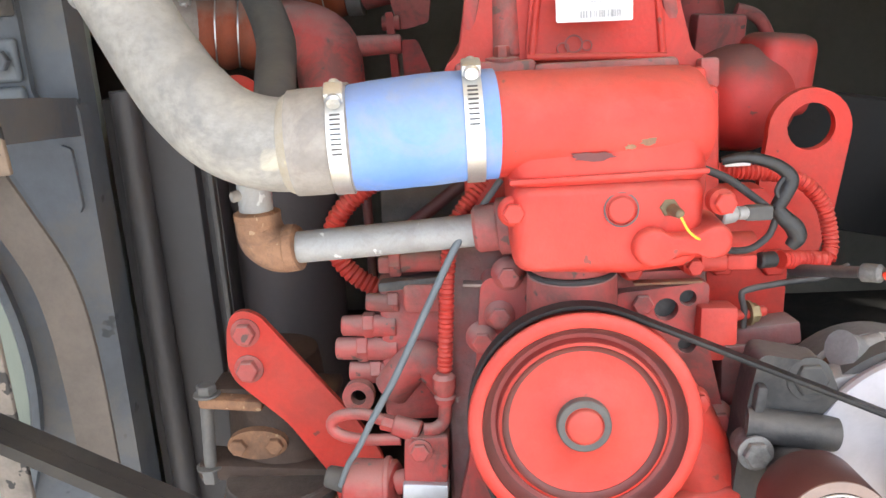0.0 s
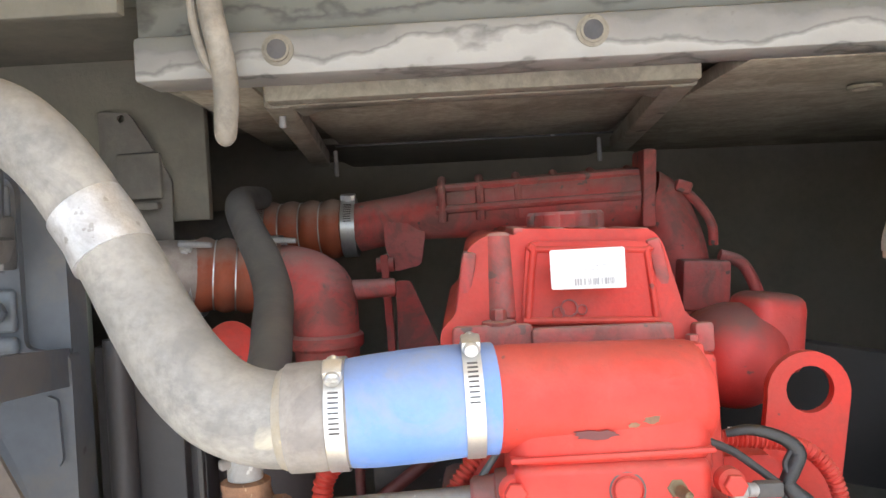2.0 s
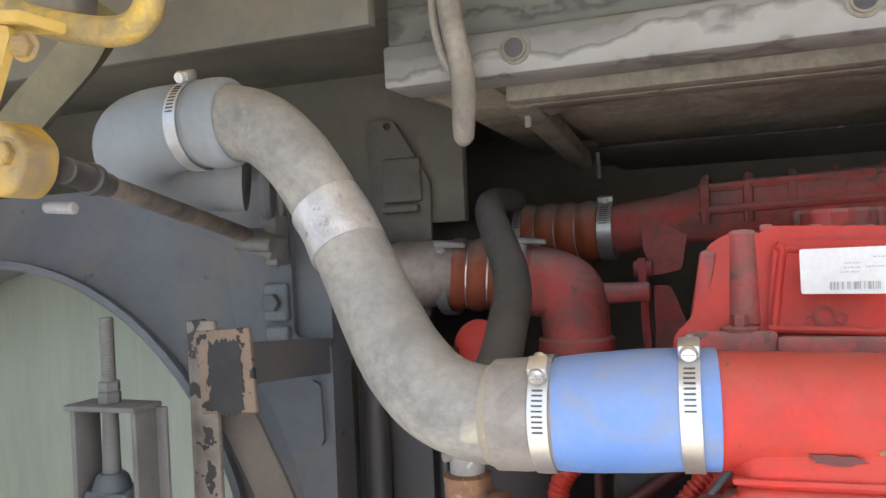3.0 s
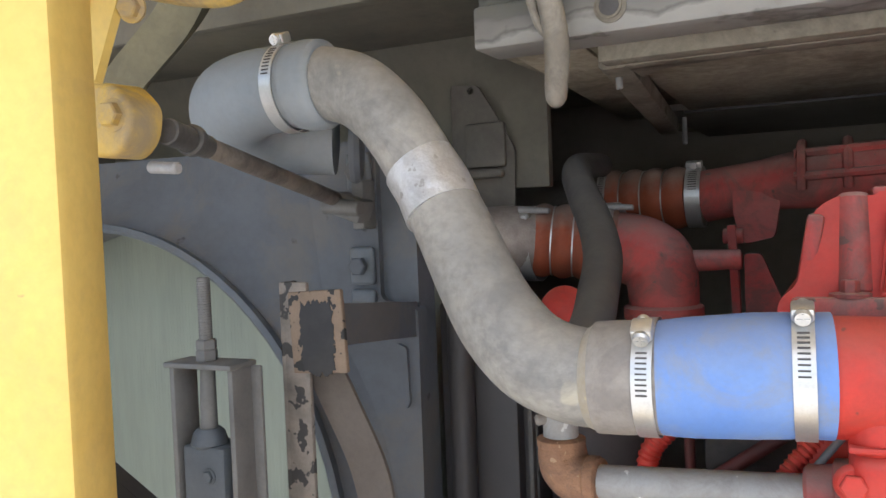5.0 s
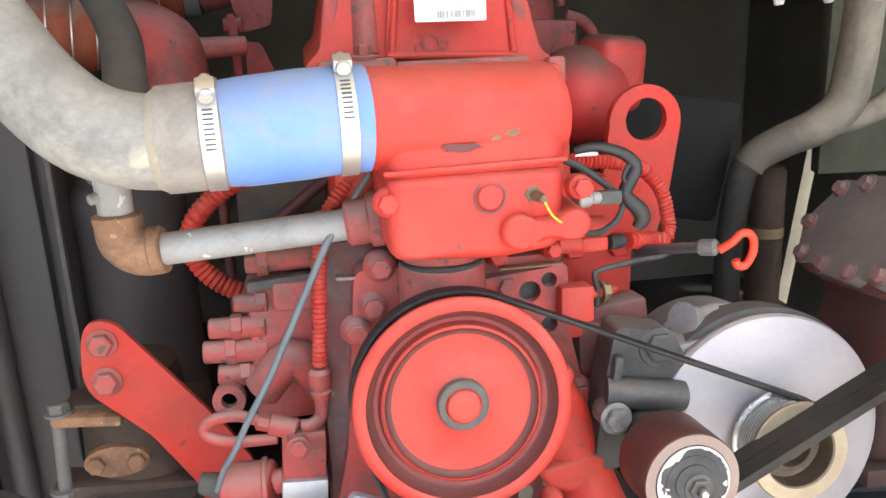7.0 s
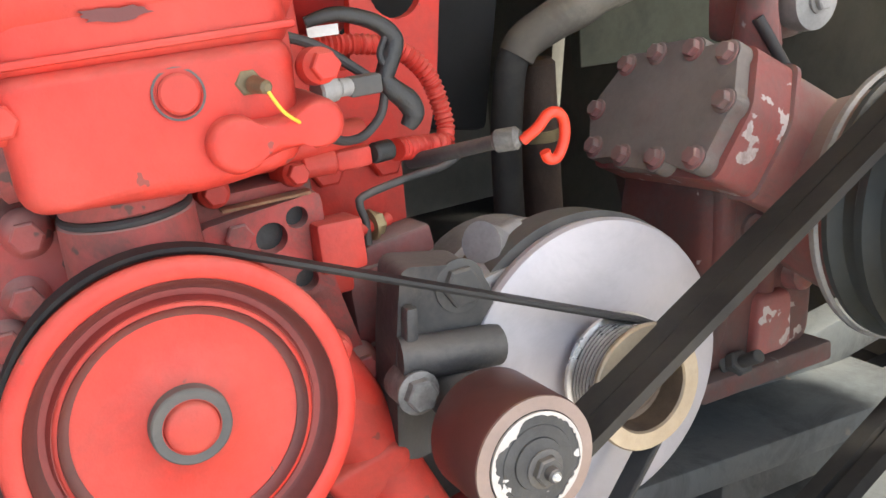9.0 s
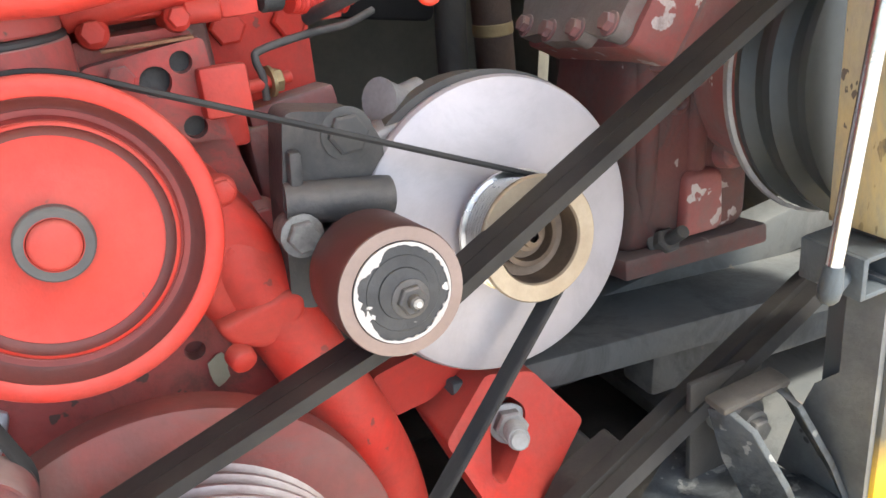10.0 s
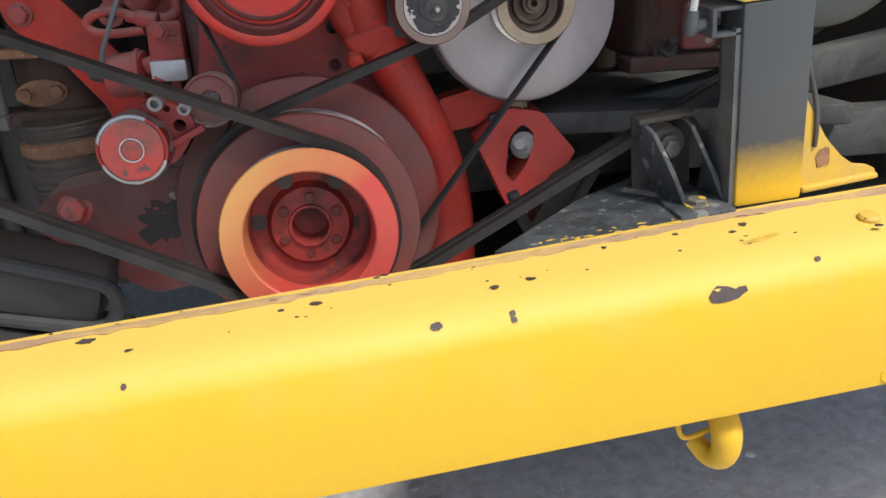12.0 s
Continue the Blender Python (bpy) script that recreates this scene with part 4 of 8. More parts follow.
part("solenoid", b, RED_DUST, engine, "red round solenoid")
part("solenoid_plug", rod(bmesh.new(), (-0.128, 0.73, 0.736), (-0.104, 0.725, 0.732), 0.011, 0.013, 14), HOSE_GREY, engine, "grey rubber plug")
part("fuel_pipe", tube(bmesh.new(), [(-0.064, 0.72, 0.800), (-0.085, 0.722, 0.807), (-0.107, 0.726, 0.804), (-0.1175, 0.728, 0.795), (-0.112, 0.726, 0.785), (-0.09, 0.722, 0.780), (-0.050, 0.72, 0.780)], 0.0058, 14), RED_DUST, engine, "bent red fuel pipe")
b = bmesh.new()
box(b, (0.024, 0.705, 0.700), (0.034, 0.02, 0.035), (-6, 25, 10), 0.006)
part("pump_foot", b, material("bare_silver_casting", (0.56, 0.58, 0.62), 0.4, 0.4, second=(0.4, 0.42, 0.46), bump=0.2), engine, "bare silver casting under the fan pulley")
# curved loom behind the pump
part("rear_loom", tube(bmesh.new(), [(-0.03, 0.95, 1.0), (-0.09, 0.95, 0.985), (-0.135, 0.95, 0.945), (-0.14, 0.95, 0.905), (-0.115, 0.95, 0.87), (-0.06, 0.95, 0.84), (0.0, 0.95, 0.82)], 0.0115, 14, 10, ribs=0.0013, pitch=0.007), RED, engine, "curved corrugated red loom")
b = bmesh.new()
rod(b, (-0.105, 1.0, 0.96), (-0.105, 1.0, 0.76), 0.006)
rod(b, (-0.085, 0.98, 0.90), (0.03, 0.98, 0.985), 0.008)
part("side_pipe", b, RED_DARK, engine, "thin dark red pipes on the engine's side")
b = bmesh.new()
rod(b, (-0.09, 1.05, 0.93), (0.02, 1.05, 0.93), 0.045, None, 28)
part("starter", b, BLACK_IRON, engine, "black round starter body")

# right side: lifting eye, dome, clamp block
b = bmesh.new()
eye = [(0.350 + 0.0390 * math.cos(f), 1.047 + 0.0390 * math.sin(f)) for f in np.linspace(-0.15, math.pi + 0.1, 18)]
front_plate(b, eye + [(0.300, 0.957), (0.278, 0.92), (0.364, 0.92), (0.378, 0.967)], 0.815, 0.011, [(0.351, 1.050, 0.0225)])
part("lifting_eye", b, RED, engine, "flat red lifting eye with a round hole")
b = bmesh.new()
front_plate(b, round_outline([(0.232, 0.83), (0.322, 0.83), (0.325, 0.955), (0.30, 1.0), (0.24, 1.0)], 0.006), 0.80, 0.03)
plt = part("side_plate", b, RED, engine, "red side plate with large bolts")
for x, z in ((0.261, 0.931), (0.309, 0.929)):
    part("plate_bolt", bolt(bmesh.new(), Vector((x, 0.770, z)), AX, 0.0140, 0.010, False), RED, plt)
b = bmesh.new()
lathe(b, [(0.052, -0.05), (0.057, -0.02), (0.056, 0.0), (0.050, 0.018), (0.036, 0.034), (0.018, 0.042), (0.004, 0.044)], (0.318, 0.90, 1.068), (0.25, -1, 0.1), 36)
box(b, (0.350, 0.912, 1.090), (0.062, 0.07, 0.085), (0, 6, 14), 0.016, 3)
part("coolant_dome", b, material("sooty_red_paint", (0.52, 0.034, 0.028), 0.5, second=(0.30, 0.04, 0.036), amount=0.7, scale=9, chip=(0.14, 0.05, 0.04), chips=0.0, chip_scale=40, bump=0.35, bump_scale=110, dust=(0.10, 0.075, 0.072), dusty=0.85), engine, "round red cast dome behind the lifting eye")
b = bmesh.new()
box(b, (0.2350, 0.69, 0.901), (0.032, 0.03, 0.034), (-6.5, 2, 0), 0.003)
box(b, (0.2400, 0.722, 0.872), (0.022, 0.03, 0.034), (-6.5, 2, 0), 0.004)
rod(b, (0.25, 0.72, 0.893), (0.294, 0.735, 0.893), 0.0050, None, 12)
part("clamp_block", b, RED, engine, "small red clamp block with a threaded rod")
b = bmesh.new()
bolt(b, (0.277, 0.730, 0.893), (1, 0.15, 0), 0.0090, 0.009, True)
part("nut", b, BRASS, engine, "yellow-plated nut")
part("bent_rod", tube(bmesh.new(), [(0.271, 0.725, 0.881), (0.2715, 0.725, 0.898), (0.2685, 0.725, 0.911), (0.274, 0.726, 0.917), (0.311, 0.729, 0.922), (0.343, 0.735, 0.923), (0.372, 0.75, 0.928)], 0.0030, 12), BLACK_IRON, engine, "bent black rod bracket")
b = bmesh.new()
box(b, (0.283, 0.745, 0.818), (0.062, 0.05, 0.085), T6, 0.004)
box(b, (0.292, 0.750, 0.866), (0.070, 0.04, 0.022), (-6, -6, 0), 0.004)
part("side_casting", b, RED_DULL, engine, "dull red casting beside a dark gap")

# wiring on the right of the housing
loom2 = thing("wiring_harness", (0.28, 0.72, 0.95), "black taped wiring harness with plugs beside the housing", "wiring")
part("taped_cable", tube(bmesh.new(), [(0.236, 0.69, 1.043), (0.252, 0.687, 1.046), (0.268, 0.686, 1.043), (0.283, 0.685, 1.036), (0.291, 0.685, 1.026), (0.286, 0.684, 1.014), (0.280, 0.683, 1.003)], [0.0035, 0.0045, 0.005, 0.0055, 0.0065, 0.0068, 0.006], 12), TAPE_AND_HOLE, loom2, "cloth-taped bundle")
part("taped_cable", tube(bmesh.new(), [(0.279, 0.683, 1.004), (0.285, 0.681, 0.996), (0.294, 0.680, 0.987), (0.297, 0.680, 0.978), (0.292, 0.681, 0.970)], [0.0055, 0.0068, 0.0078, 0.0076, 0.005], 12), TAPE_AND_HOLE, loom2, "lumpy taped cable end")
part("cable", tube(bmesh.new(), [(0.222, 0.69, 1.037), (0.240, 0.687, 1.029), (0.260, 0.684, 1.014), (0.277, 0.683, 1.000)], 0.0034, 10), BLACK_RUBBER, loom2, "thin black cable")
part("cable", tube(bmesh.new(), [(0.288, 0.684, 1.033), (0.279, 0.682, 1.018), (0.286, 0.680, 1.006)], 0.0022, 8), BLACK_RUBBER, loom2, "thin black wire")
part("cable", tube(bmesh.new(), [(0.214, 0.632, 0.990), (0.228, 0.650, 0.980), (0.246, 0.672, 0.971), (0.262, 0.682, 0.970), (0.275, 0.683, 0.980), (0.280, 0.683, 0.994)], 0.0030, 10), BLACK_RUBBER, loom2, "thin black cable")
part("yellow_wire", tube(bmesh.new(), [(0.184, 0.607, 1.019), (0.190, 0.607, 1.008), (0.199, 0.612, 1.000), (0.212, 0.630, 0.992)], 0.0010, 8), YELLOW_WIRE, loom2, "short yellow wire")
b = bmesh.new()
rod(b, (0.226, 0.658, 1.006), (0.240, 0.661, 1.006), 0.0085, 0.0075, 18)
rod(b, (0.240, 0.661, 1.006), (0.250, 0.664, 1.005), 0.0055, None, 14)
part("sensor_plug", b, ALU, loom2, "grey sensor body")
part("sensor_plug", box(bmesh.new(), (0.260, 0.668, 1.004), (0.022, 0.011, 0.012), bevel=0.002), HOSE_GREY, loom2, "grey plug")
part("red_conduit", tube(bmesh.new(), [(0.23, 0.745, 1.027), (0.26, 0.745, 1.023), (0.295, 0.745, 1.019), (0.322, 0.745, 1.011), (0.343, 0.745, 0.988), (0.351, 0.742, 0.955), (0.346, 0.735, 0.940)], 0.0068, 12, 10, ribs=0.001, pitch=0.0042), RED, loom2, "corrugated conduit painted red")
part("red_conduit", tube(bmesh.new(), [(0.345, 0.733, 0.940), (0.325, 0.728, 0.943), (0.297, 0.715, 0.948)], 0.0078, 12, 10, ribs=0.001, pitch=0.0042), RED, loom2, "corrugated conduit painted red")
b = bmesh.new()
rod(b, (0.274, 0.702, 0.952), (0.290, 0.708, 0.951), 0.0072, None, 14)
part("connector", b, TAPE_AND_HOLE, loom2, "black connector with a silver clip")
b = bmesh.new()
box(b, (0.258, 0.702, 0.953), (0.026, 0.016, 0.014), bevel=0.003)
rod(b, (0.222, 0.70, 0.954), (0.246, 0.70, 0.953), 0.0085, None, 16)
part("connector", b, RED, loom2, "red painted connector")
part("label_tag", box(bmesh.new(), (0.262, 0.733, 1.033), (0.022, 0.001, 0.007), bevel=0), WHITE, loom2, "small white tag")
solo("sensor_cable", tube(bmesh.new(), [(0.055, 0.72, 1.03), (0.035, 0.712, 1.005), (0.014, 0.70, 0.978), (-0.008, 0.70, 0.935), (-0.030, 0.70, 0.891), (-0.050, 0.698, 0.852), (-0.072, 0.695, 0.815), (-0.088, 0.695, 0.785), (-0.10, 0.70, 0.765), (-0.110, 0.705, 0.740)], [0.003, 0.003, 0.0034, 0.0034, 0.0034, 0.0034, 0.0032, 0.003, 0.0028, 0.0028], 12), material("slate_cable", (0.15, 0.175, 0.19), 0.5, second=(0.10, 0.115, 0.125)), "slate grey cable slung in front of the pump", "cable")

# ---- coolant pipes ----
o = thing("coolant_coupling", (0.0, 0.645, 1.045), "blue silicone coolant coupling hose with dusty marks", "hose")
part("hose", tube(bmesh.new(), [(-0.062, 0.644, 1.0835), (-0.04, 0.647, 1.084), (0.0, 0.652, 1.086), (0.028, 0.6558, 1.087), (0.050, 0.6585, 1.087)], [0.0405, 0.0425, 0.0435, 0.0428, 0.0428], 48, 6), BLUE, o)
b = bmesh.new()
for k, (dx, w) in enumerate(((0.0, 0.0022), (0.0045, 0.003), (0.009, 0.002), (0.018, 0.003))):
    band(b, (-0.004 + dx * 0.3, 0.652, 1.086), (1, 0, 0), 0.0437, w, 0.0002, math.pi - 0.92 + dx * 14, math.pi - 0.82 + dx * 14, 4)
part("marking", b, WHITE, o, "faint white printed marks")

o = thing("coolant_pipe", (-0.2, 0.68, 1.045), "weathered grey metal coolant pipe with a silver tape wrap", "pipe")
RUN = [(-0.075, 0.643, 1.083), (-0.118, 0.642, 1.0815), (-0.157, 0.649, 1.0925), (-0.188, 0.660, 1.1170), (-0.213, 0.674, 1.148), (-0.244, 0.692, 1.196), (-0.267, 0.703, 1.231), (-0.296, 0.711, 1.274), (-0.321, 0.714, 1.304), (-0.356, 0.718, 1.329), (-0.405, 0.722, 1.340), (-0.45, 0.724, 1.339)]
part("bent_pipe", tube(bmesh.new(), RUN, [0.0365, 0.0365, 0.0362, 0.0355, 0.0345, 0.0335, 0.0325, 0.0325, 0.033, 0.0345, 0.0355, 0.0355], 40, 8), GREY_PIPE, o)
part("sleeve", tube(bmesh.new(), [(-0.105, 0.6423, 1.0818), (-0.085, 0.643, 1.0825), (-0.058, 0.645, 1.0835)], [0.041, 0.0415, 0.0408], 40), DUSTY_RUBBER, o, "dusty rubber sleeve end")
b = bmesh.new()
tube(b, [(-0.103, 0.6423, 1.0818), (-0.106, 0.6423, 1.0817), (-0.110, 0.6424, 1.0816)], [0.0408, 0.0392, 0.0372], 40, 3)
part("seam", b, material("glue_bead", (0.36, 0.325, 0.27), 0.6, second=(0.31, 0.26, 0.17), amount=0.8, scale=40, chips=0.05, chip=(0.42, 0.36, 0.25)), o, "yellowed sealant bead")
part("tape_wrap", tube(bmesh.new(), [(-0.2540, 0.6965, 1.2090), (-0.2610, 0.7002, 1.2210), (-0.267, 0.703, 1.231), (-0.2770, 0.7057, 1.2447), (-0.2815, 0.7069, 1.2508)], [0.0347, 0.0345, 0.0343, 0.0341, 0.0339], 40, 4), TAPE, o, "crinkled silver foil tape")
hose_clamp((-0.0675, 0.6441, 1.0833), (1, 0.05, 0.01), 0.0418, (0, -0.60, 0.80))
hose_clamp((0.0335, 0.6560, 1.087), (1, 0.05, 0.01), 0.0432, (0, -0.36, 0.93))
o = thing("radiator_hose", (-0.48, 0.75, 1.29), "grey silicone elbow hose on the radiator inlet", "hose")
part("hose", tube(bmesh.new(), [(-0.392, 0.721, 1.339), (-0.43, 0.724, 1.339), (-0.475, 0.727, 1.338), (-0.512, 0.738, 1.332), (-0.534, 0.765, 1.322), (-0.530, 0.805, 1.312), (-0.505, 0.84, 1.305), (-0.47, 0.86, 1.302)], [0.0405, 0.042, 0.0435, 0.046, 0.047, 0.046, 0.044, 0.043], 36, 8), GREY_RUBBER, o)
part("collar", tube(bmesh.new(), [(-0.384, 0.721, 1.337), (-0.390, 0.721, 1.337), (-0.404, 0.7215, 1.338), (-0.412, 0.722, 1.338)], [0.0385, 0.0432, 0.0440, 0.0432], 36, 3), GREY_RUBBER, o, "rounded hose lip")
part("rear_flange", lathe(bmesh.new(), [(0.05, 0), (0.052, 0.006), (0.05, 0.012), (0.044, 0.014)], (-0.455, 0.868, 1.30), (1, 0.55, -0.05), 32), SHROUD, o, "grey pipe flange")
hose_clamp((-0.428, 0.7235, 1.338), (-1, 0.02, 0), 0.0432, (0, -0.35, 1.0))

o = thing("return_pipe", (-0.05, 0.72, 0.96), "galvanised steel return pipe with a rusty elbow", "pipe")
part("pipe", tube(bmesh.new(), [(-0.140, 0.727, 0.974), (0.0, 0.714, 0.985), (0.05, 0.709, 0.990)], 0.0145, 28, 4), GALV, o)
b = bmesh.new()
tube(b, [(-0.130, 0.727, 0.974), (-0.150, 0.73, 0.973), (-0.165, 0.736, 0.983), (-0.169, 0.739, 1.002)], [0.0205, 0.0215, 0.0225, 0.0205], 28, 6)
lathe(b, [(0.0175, 0), (0.0215, 0.002), (0.0215, 0.010), (0.0195, 0.012)], (-0.131, 0.727, 0.9745), (-1, 0.03, -0.03), 28)
lathe(b, [(0.0175, 0), (0.0215, 0.002), (0.0215, 0.008), (0.0195, 0.010)], (-0.169, 0.739, 1.008), (0, 0, -1), 28)
part("elbow", b, RUST, o, "heavily rusted iron elbow")
part("nipple", rod(bmesh.new(), (-0.169, 0.739, 1.0), (-0.170, 0.742, 1.045), 0.0155, None, 24), GALV, o, "short steel nipple")
b = bmesh.new()
lathe(b, [(0.018, 0), (0.021, 0.003), (0.021, 0.02), (0.025, 0.022), (0.025, 0.032)], (0.03, 0.711, 0.9885), (1, -0.06, 0.1), 28)
part("pipe_boss", b, RED_DUST, o, "red painted screw-in boss")
part("valve_tap", rod(bmesh.new(), (-0.188, 0.727, 1.023), (-0.175, 0.735, 1.025), 0.005, 0.005, 14), DUSTY_RUBBER, o, "small drain tap")
solo("heater_hose", tube(bmesh.new(), [(-0.170, 0.742, 1.036), (-0.168, 0.765, 1.062), (-0.166, 0.83, 1.090), (-0.177, 0.90, 1.118), (-0.190, 0.97, 1.150), (-0.213, 1.03, 1.186), (-0.242, 1.08, 1.224), (-0.266, 1.13, 1.254), (-0.280, 1.20, 1.270), (-0.284, 1.32, 1.276)], [0.0205, 0.0205, 0.0215, 0.022, 0.0225, 0.022, 0.021, 0.020, 0.019, 0.018], 24, 8), HOSE_GREY, "worn black rubber heater hose above the return pipe", "hose")

# ---- air hoses behind ----
def hump_hose(p0, p1, r, humps, label):
    p0, p1 = Vector(p0), Vector(p1)
    ob = thing("hump_hose", (p0 + p1) / 2 - Vector((0, 0, r)), label, "hose", "orange hump hoses")
    ln, prof = (p1 - p0).length, []
    for k in range(humps * 12 + 1):
        f = k / (humps * 12)
        prof.append((r + 0.0055 * abs(math.sin(f * humps * math.pi)), f * ln))
    part("bellows", lathe(bmesh.new(), prof, p0, p1 - p0, 36), OXIDE, ob)
    for k in range(1, humps):
        part("wire_ring", band(bmesh.new(), p0.lerp(p1, k / humps), p1 - p0, r + 0.001, 0.002, 0.001), STEEL, ob, "thin wire ring")
    return ob


hump_hose((-0.315, 1.455, 1.222), (-0.175, 1.45, 1.222), 0.046, 4, "orange-red silicone hump hose on the intake pipe")
hump_hose((-0.365, 1.222, 1.166), (-0.245, 1.25, 1.155), 0.050, 4, "orange-red silicone hump hose on the turbo outlet")
hose_clamp((-0.162, 1.45, 1.222), (1, 0, 0), 0.049, (0, -0.3, 1), width=0.024)
hose_clamp((-0.31, 1.45, 1.222), (1, 0, 0), 0.05, (0, -0.3, 1))
for x, y in ((-0.362, 1.224), (-0.248, 1.25)):
    o = hose_clamp((x, y, 1.160), (1, 0, 0), 0.0555, (0, -0.75, 0.8), label="grey spring-loaded band clamp with a long bolt", width=0.018)
    part("clamp_bolt", rod(bmesh.new(), (x - 0.008, y - 0.045, 1.212), (x + 0.040, y - 0.045, 1.208), 0.0055, 0.004, 12), ALU, o, "long bright clamp bolt")
solo("charge_pipe", tube(bmesh.new(), [(-0.318, 1.455, 1.222), (-0.37, 1.45, 1.22), (-0.43, 1.40, 1.215), (-0.47, 1.3, 1.21)], 0.044, 28), HOSE_GREY, "dark grey charge air pipe behind the hose", "pipe")
solo("charge_air_stub", tube(bmesh.new(), [(-0.355, 1.225, 1.166), (-0.39, 1.20, 1.168), (-0.43, 1.185, 1.170), (-0.436, 1.185, 1.170)], [0.050, 0.050, 0.048, 0.040], 28), material("speckled_aluminium", (0.42, 0.37, 0.33), 0.6, 0.3, second=(0.25, 0.2, 0.18), amount=0.7, scale=40, bump=0.5), "speckled grey aluminium stub pipe", "pipe")
o = thing("pressure_cap", (-0.29, 1.1, 1.03), "red round cap with a wire spring clip", "cap")
part("cap", lathe(bmesh.new(), [(0.03, 0), (0.034, 0.004), (0.034, 0.02), (0.02, 0.028)], (-0.285, 1.13, 1.068), (0, -1, 0.3), 28), RED, o)
part("spring_clip", tube(bmesh.new(), [(-0.29, 1.06, 1.045), (-0.272, 1.06, 1.045), (-0.268, 1.06, 1.02), (-0.292, 1.06, 1.022)], 0.0025, 8, 4, closed=True), STEEL, o, "bright wire clip")
o = thing("exhaust_silencer", (-0.25, 1.16, 0.50), "matt brown-black upright cylinder behind the engine", "silencer")
SOOT = material("matt_black_brown", (0.058, 0.049, 0.051), 0.7, second=(0.075, 0.062, 0.06), amount=0.7, scale=6, bump=0.2)
part("body", rod(bmesh.new(), (-0.25, 1.16, 0.50), (-0.25, 1.16, 0.94), 0.078, None, 40, 0.003), SOOT, o)
part("top_dome", lathe(bmesh.new(), [(0.0795, -0.012), (0.0800, 0.0), (0.076, 0.012), (0.062, 0.028), (0.040, 0.040), (0.012, 0.046)], (-0.25, 1.16, 0.94), (0, 0, 1), 40), SOOT, o, "rounded top cap")

# ---- pulleys ----
def along(c, h):
    return Vector(c) + AX * h


C_FAN, C_ALT, C_IDL, C_CRK = Vector((0.1115, 0.600, 0.8535)), Vector((0.4245, 0.632, 0.7665)), Vector((0.2885, 0.5440, 0.7905)), Vector((0.1205, 0.4705, 0.5745))
GROOVE = material("dark_red_groove", (0.13, 0.026, 0.022), 0.55, second=(0.07, 0.026, 0.022), amount=0.8, scale=14, bump=0.2)
o = thing("fan_pulley", C_FAN + Vector((0, 0, -0.094)), "large red painted pressed steel fan pulley with dark grooves", "pulley")
prof = [(0.086, -0.034), (0.092, -0.032), (0.092, -0.028), (0.087, -0.026), (0.087, -0.006), (0.0915, -0.004), (0.0925, 0.0), (0.091, 0.003), (0.082, 0.0035), (0.0795, 0.001), (0.077, -0.008), (0.0695, -0.010), (0.0675, -0.004), (0.065, -0.003), (0.0635, -0.0065), (0.061, -0.0075), (0.0225, -0.0075), (0.0215, -0.006), (0.0212, 0.0), (0.0205, 0.001), (0.0150, 0.001), (0.0145, -0.001), (0.0142, 0.003), (0.012, 0.0045)]
disc = part("disc", lathe(bmesh.new(), prof, C_FAN, AX, 96), RED, o, sharp=62)
# Thin rings of darker red lie on the groove walls and floor.
part("groove", lathe(bmesh.new(), [(0.0808, 0.0026), (0.0765, -0.0083), (0.0738, -0.0094), (0.0738, -0.0086), (0.0760, -0.0076), (0.0802, 0.0032)], C_FAN, AX, 72, closed=True), GROOVE, disc, "darker red groove ring", 62)
part("groove", lathe(bmesh.new(), [(0.0652, -0.0026), (0.0635, -0.0064), (0.0595, -0.0074), (0.0595, -0.0066), (0.0630, -0.0056), (0.0648, -0.0020)], C_FAN, AX, 72, closed=True), GROOVE, disc, "darker red groove ring", 62)
part("groove_floor", lathe(bmesh.new(), [(0.0737, -0.0091), (0.0700, -0.0096), (0.0682, -0.0058), (0.0676, -0.0034), (0.0682, -0.0030), (0.0690, -0.0056), (0.0703, -0.0088), (0.0737, -0.0083)], C_FAN, AX, 72, closed=True), material("darker_red_band", (0.26, 0.034, 0.028), 0.5, second=(0.15, 0.03, 0.026), amount=0.8, scale=18, bump=0.15), disc, "darker red band between the grooves", 62)
part("hub_ring", lathe(bmesh.new(), [(0.0220, -0.0072), (0.0214, 0.0004), (0.0204, 0.0014), (0.0156, 0.0012), (0.0150, -0.004)], C_FAN, AX, 40, cap=False), HOSE_GREY, disc, "grey worn hub ring")

# alternator
C_DISC = C_ALT + Vector((-0.012, 0, 0.001))
o = thing("alternator", C_ALT + Vector((0, 0.08, -0.11)), "alternator with a silver fan disc and ribbed pulley", "alternator")
part("fan_disc", lathe(bmesh.new(), [(0.109, -0.022), (0.1155, -0.019), (0.1163, -0.013), (0.1143, -0.009), (0.107, -0.006), (0.06, -0.003), (0.04, -0.003)], C_DISC, AX, 72), SILVER, o, "smooth silver disc")
part("back_plate", lathe(bmesh.new(), [(0.105, -0.062), (0.1185, -0.058), (0.1195, -0.026), (0.105, -0.022)], C_DISC, AX, 64), HOSE_GREY, o, "dark rim behind the disc")
prof = [(0.030, -0.016), (0.047, -0.004), (0.047, -0.001)]
for k in range(7):
    prof += [(0.0402, 0.0010 + k * 0.0036), (0.0402, 0.0018 + k * 0.0036), (0.0442, 0.0030 + k * 0.0036), (0.0442, 0.0036 + k * 0.0036)]
C_RIB = along(C_ALT, 0.010) + Vector((-0.0095, 0, 0.002))
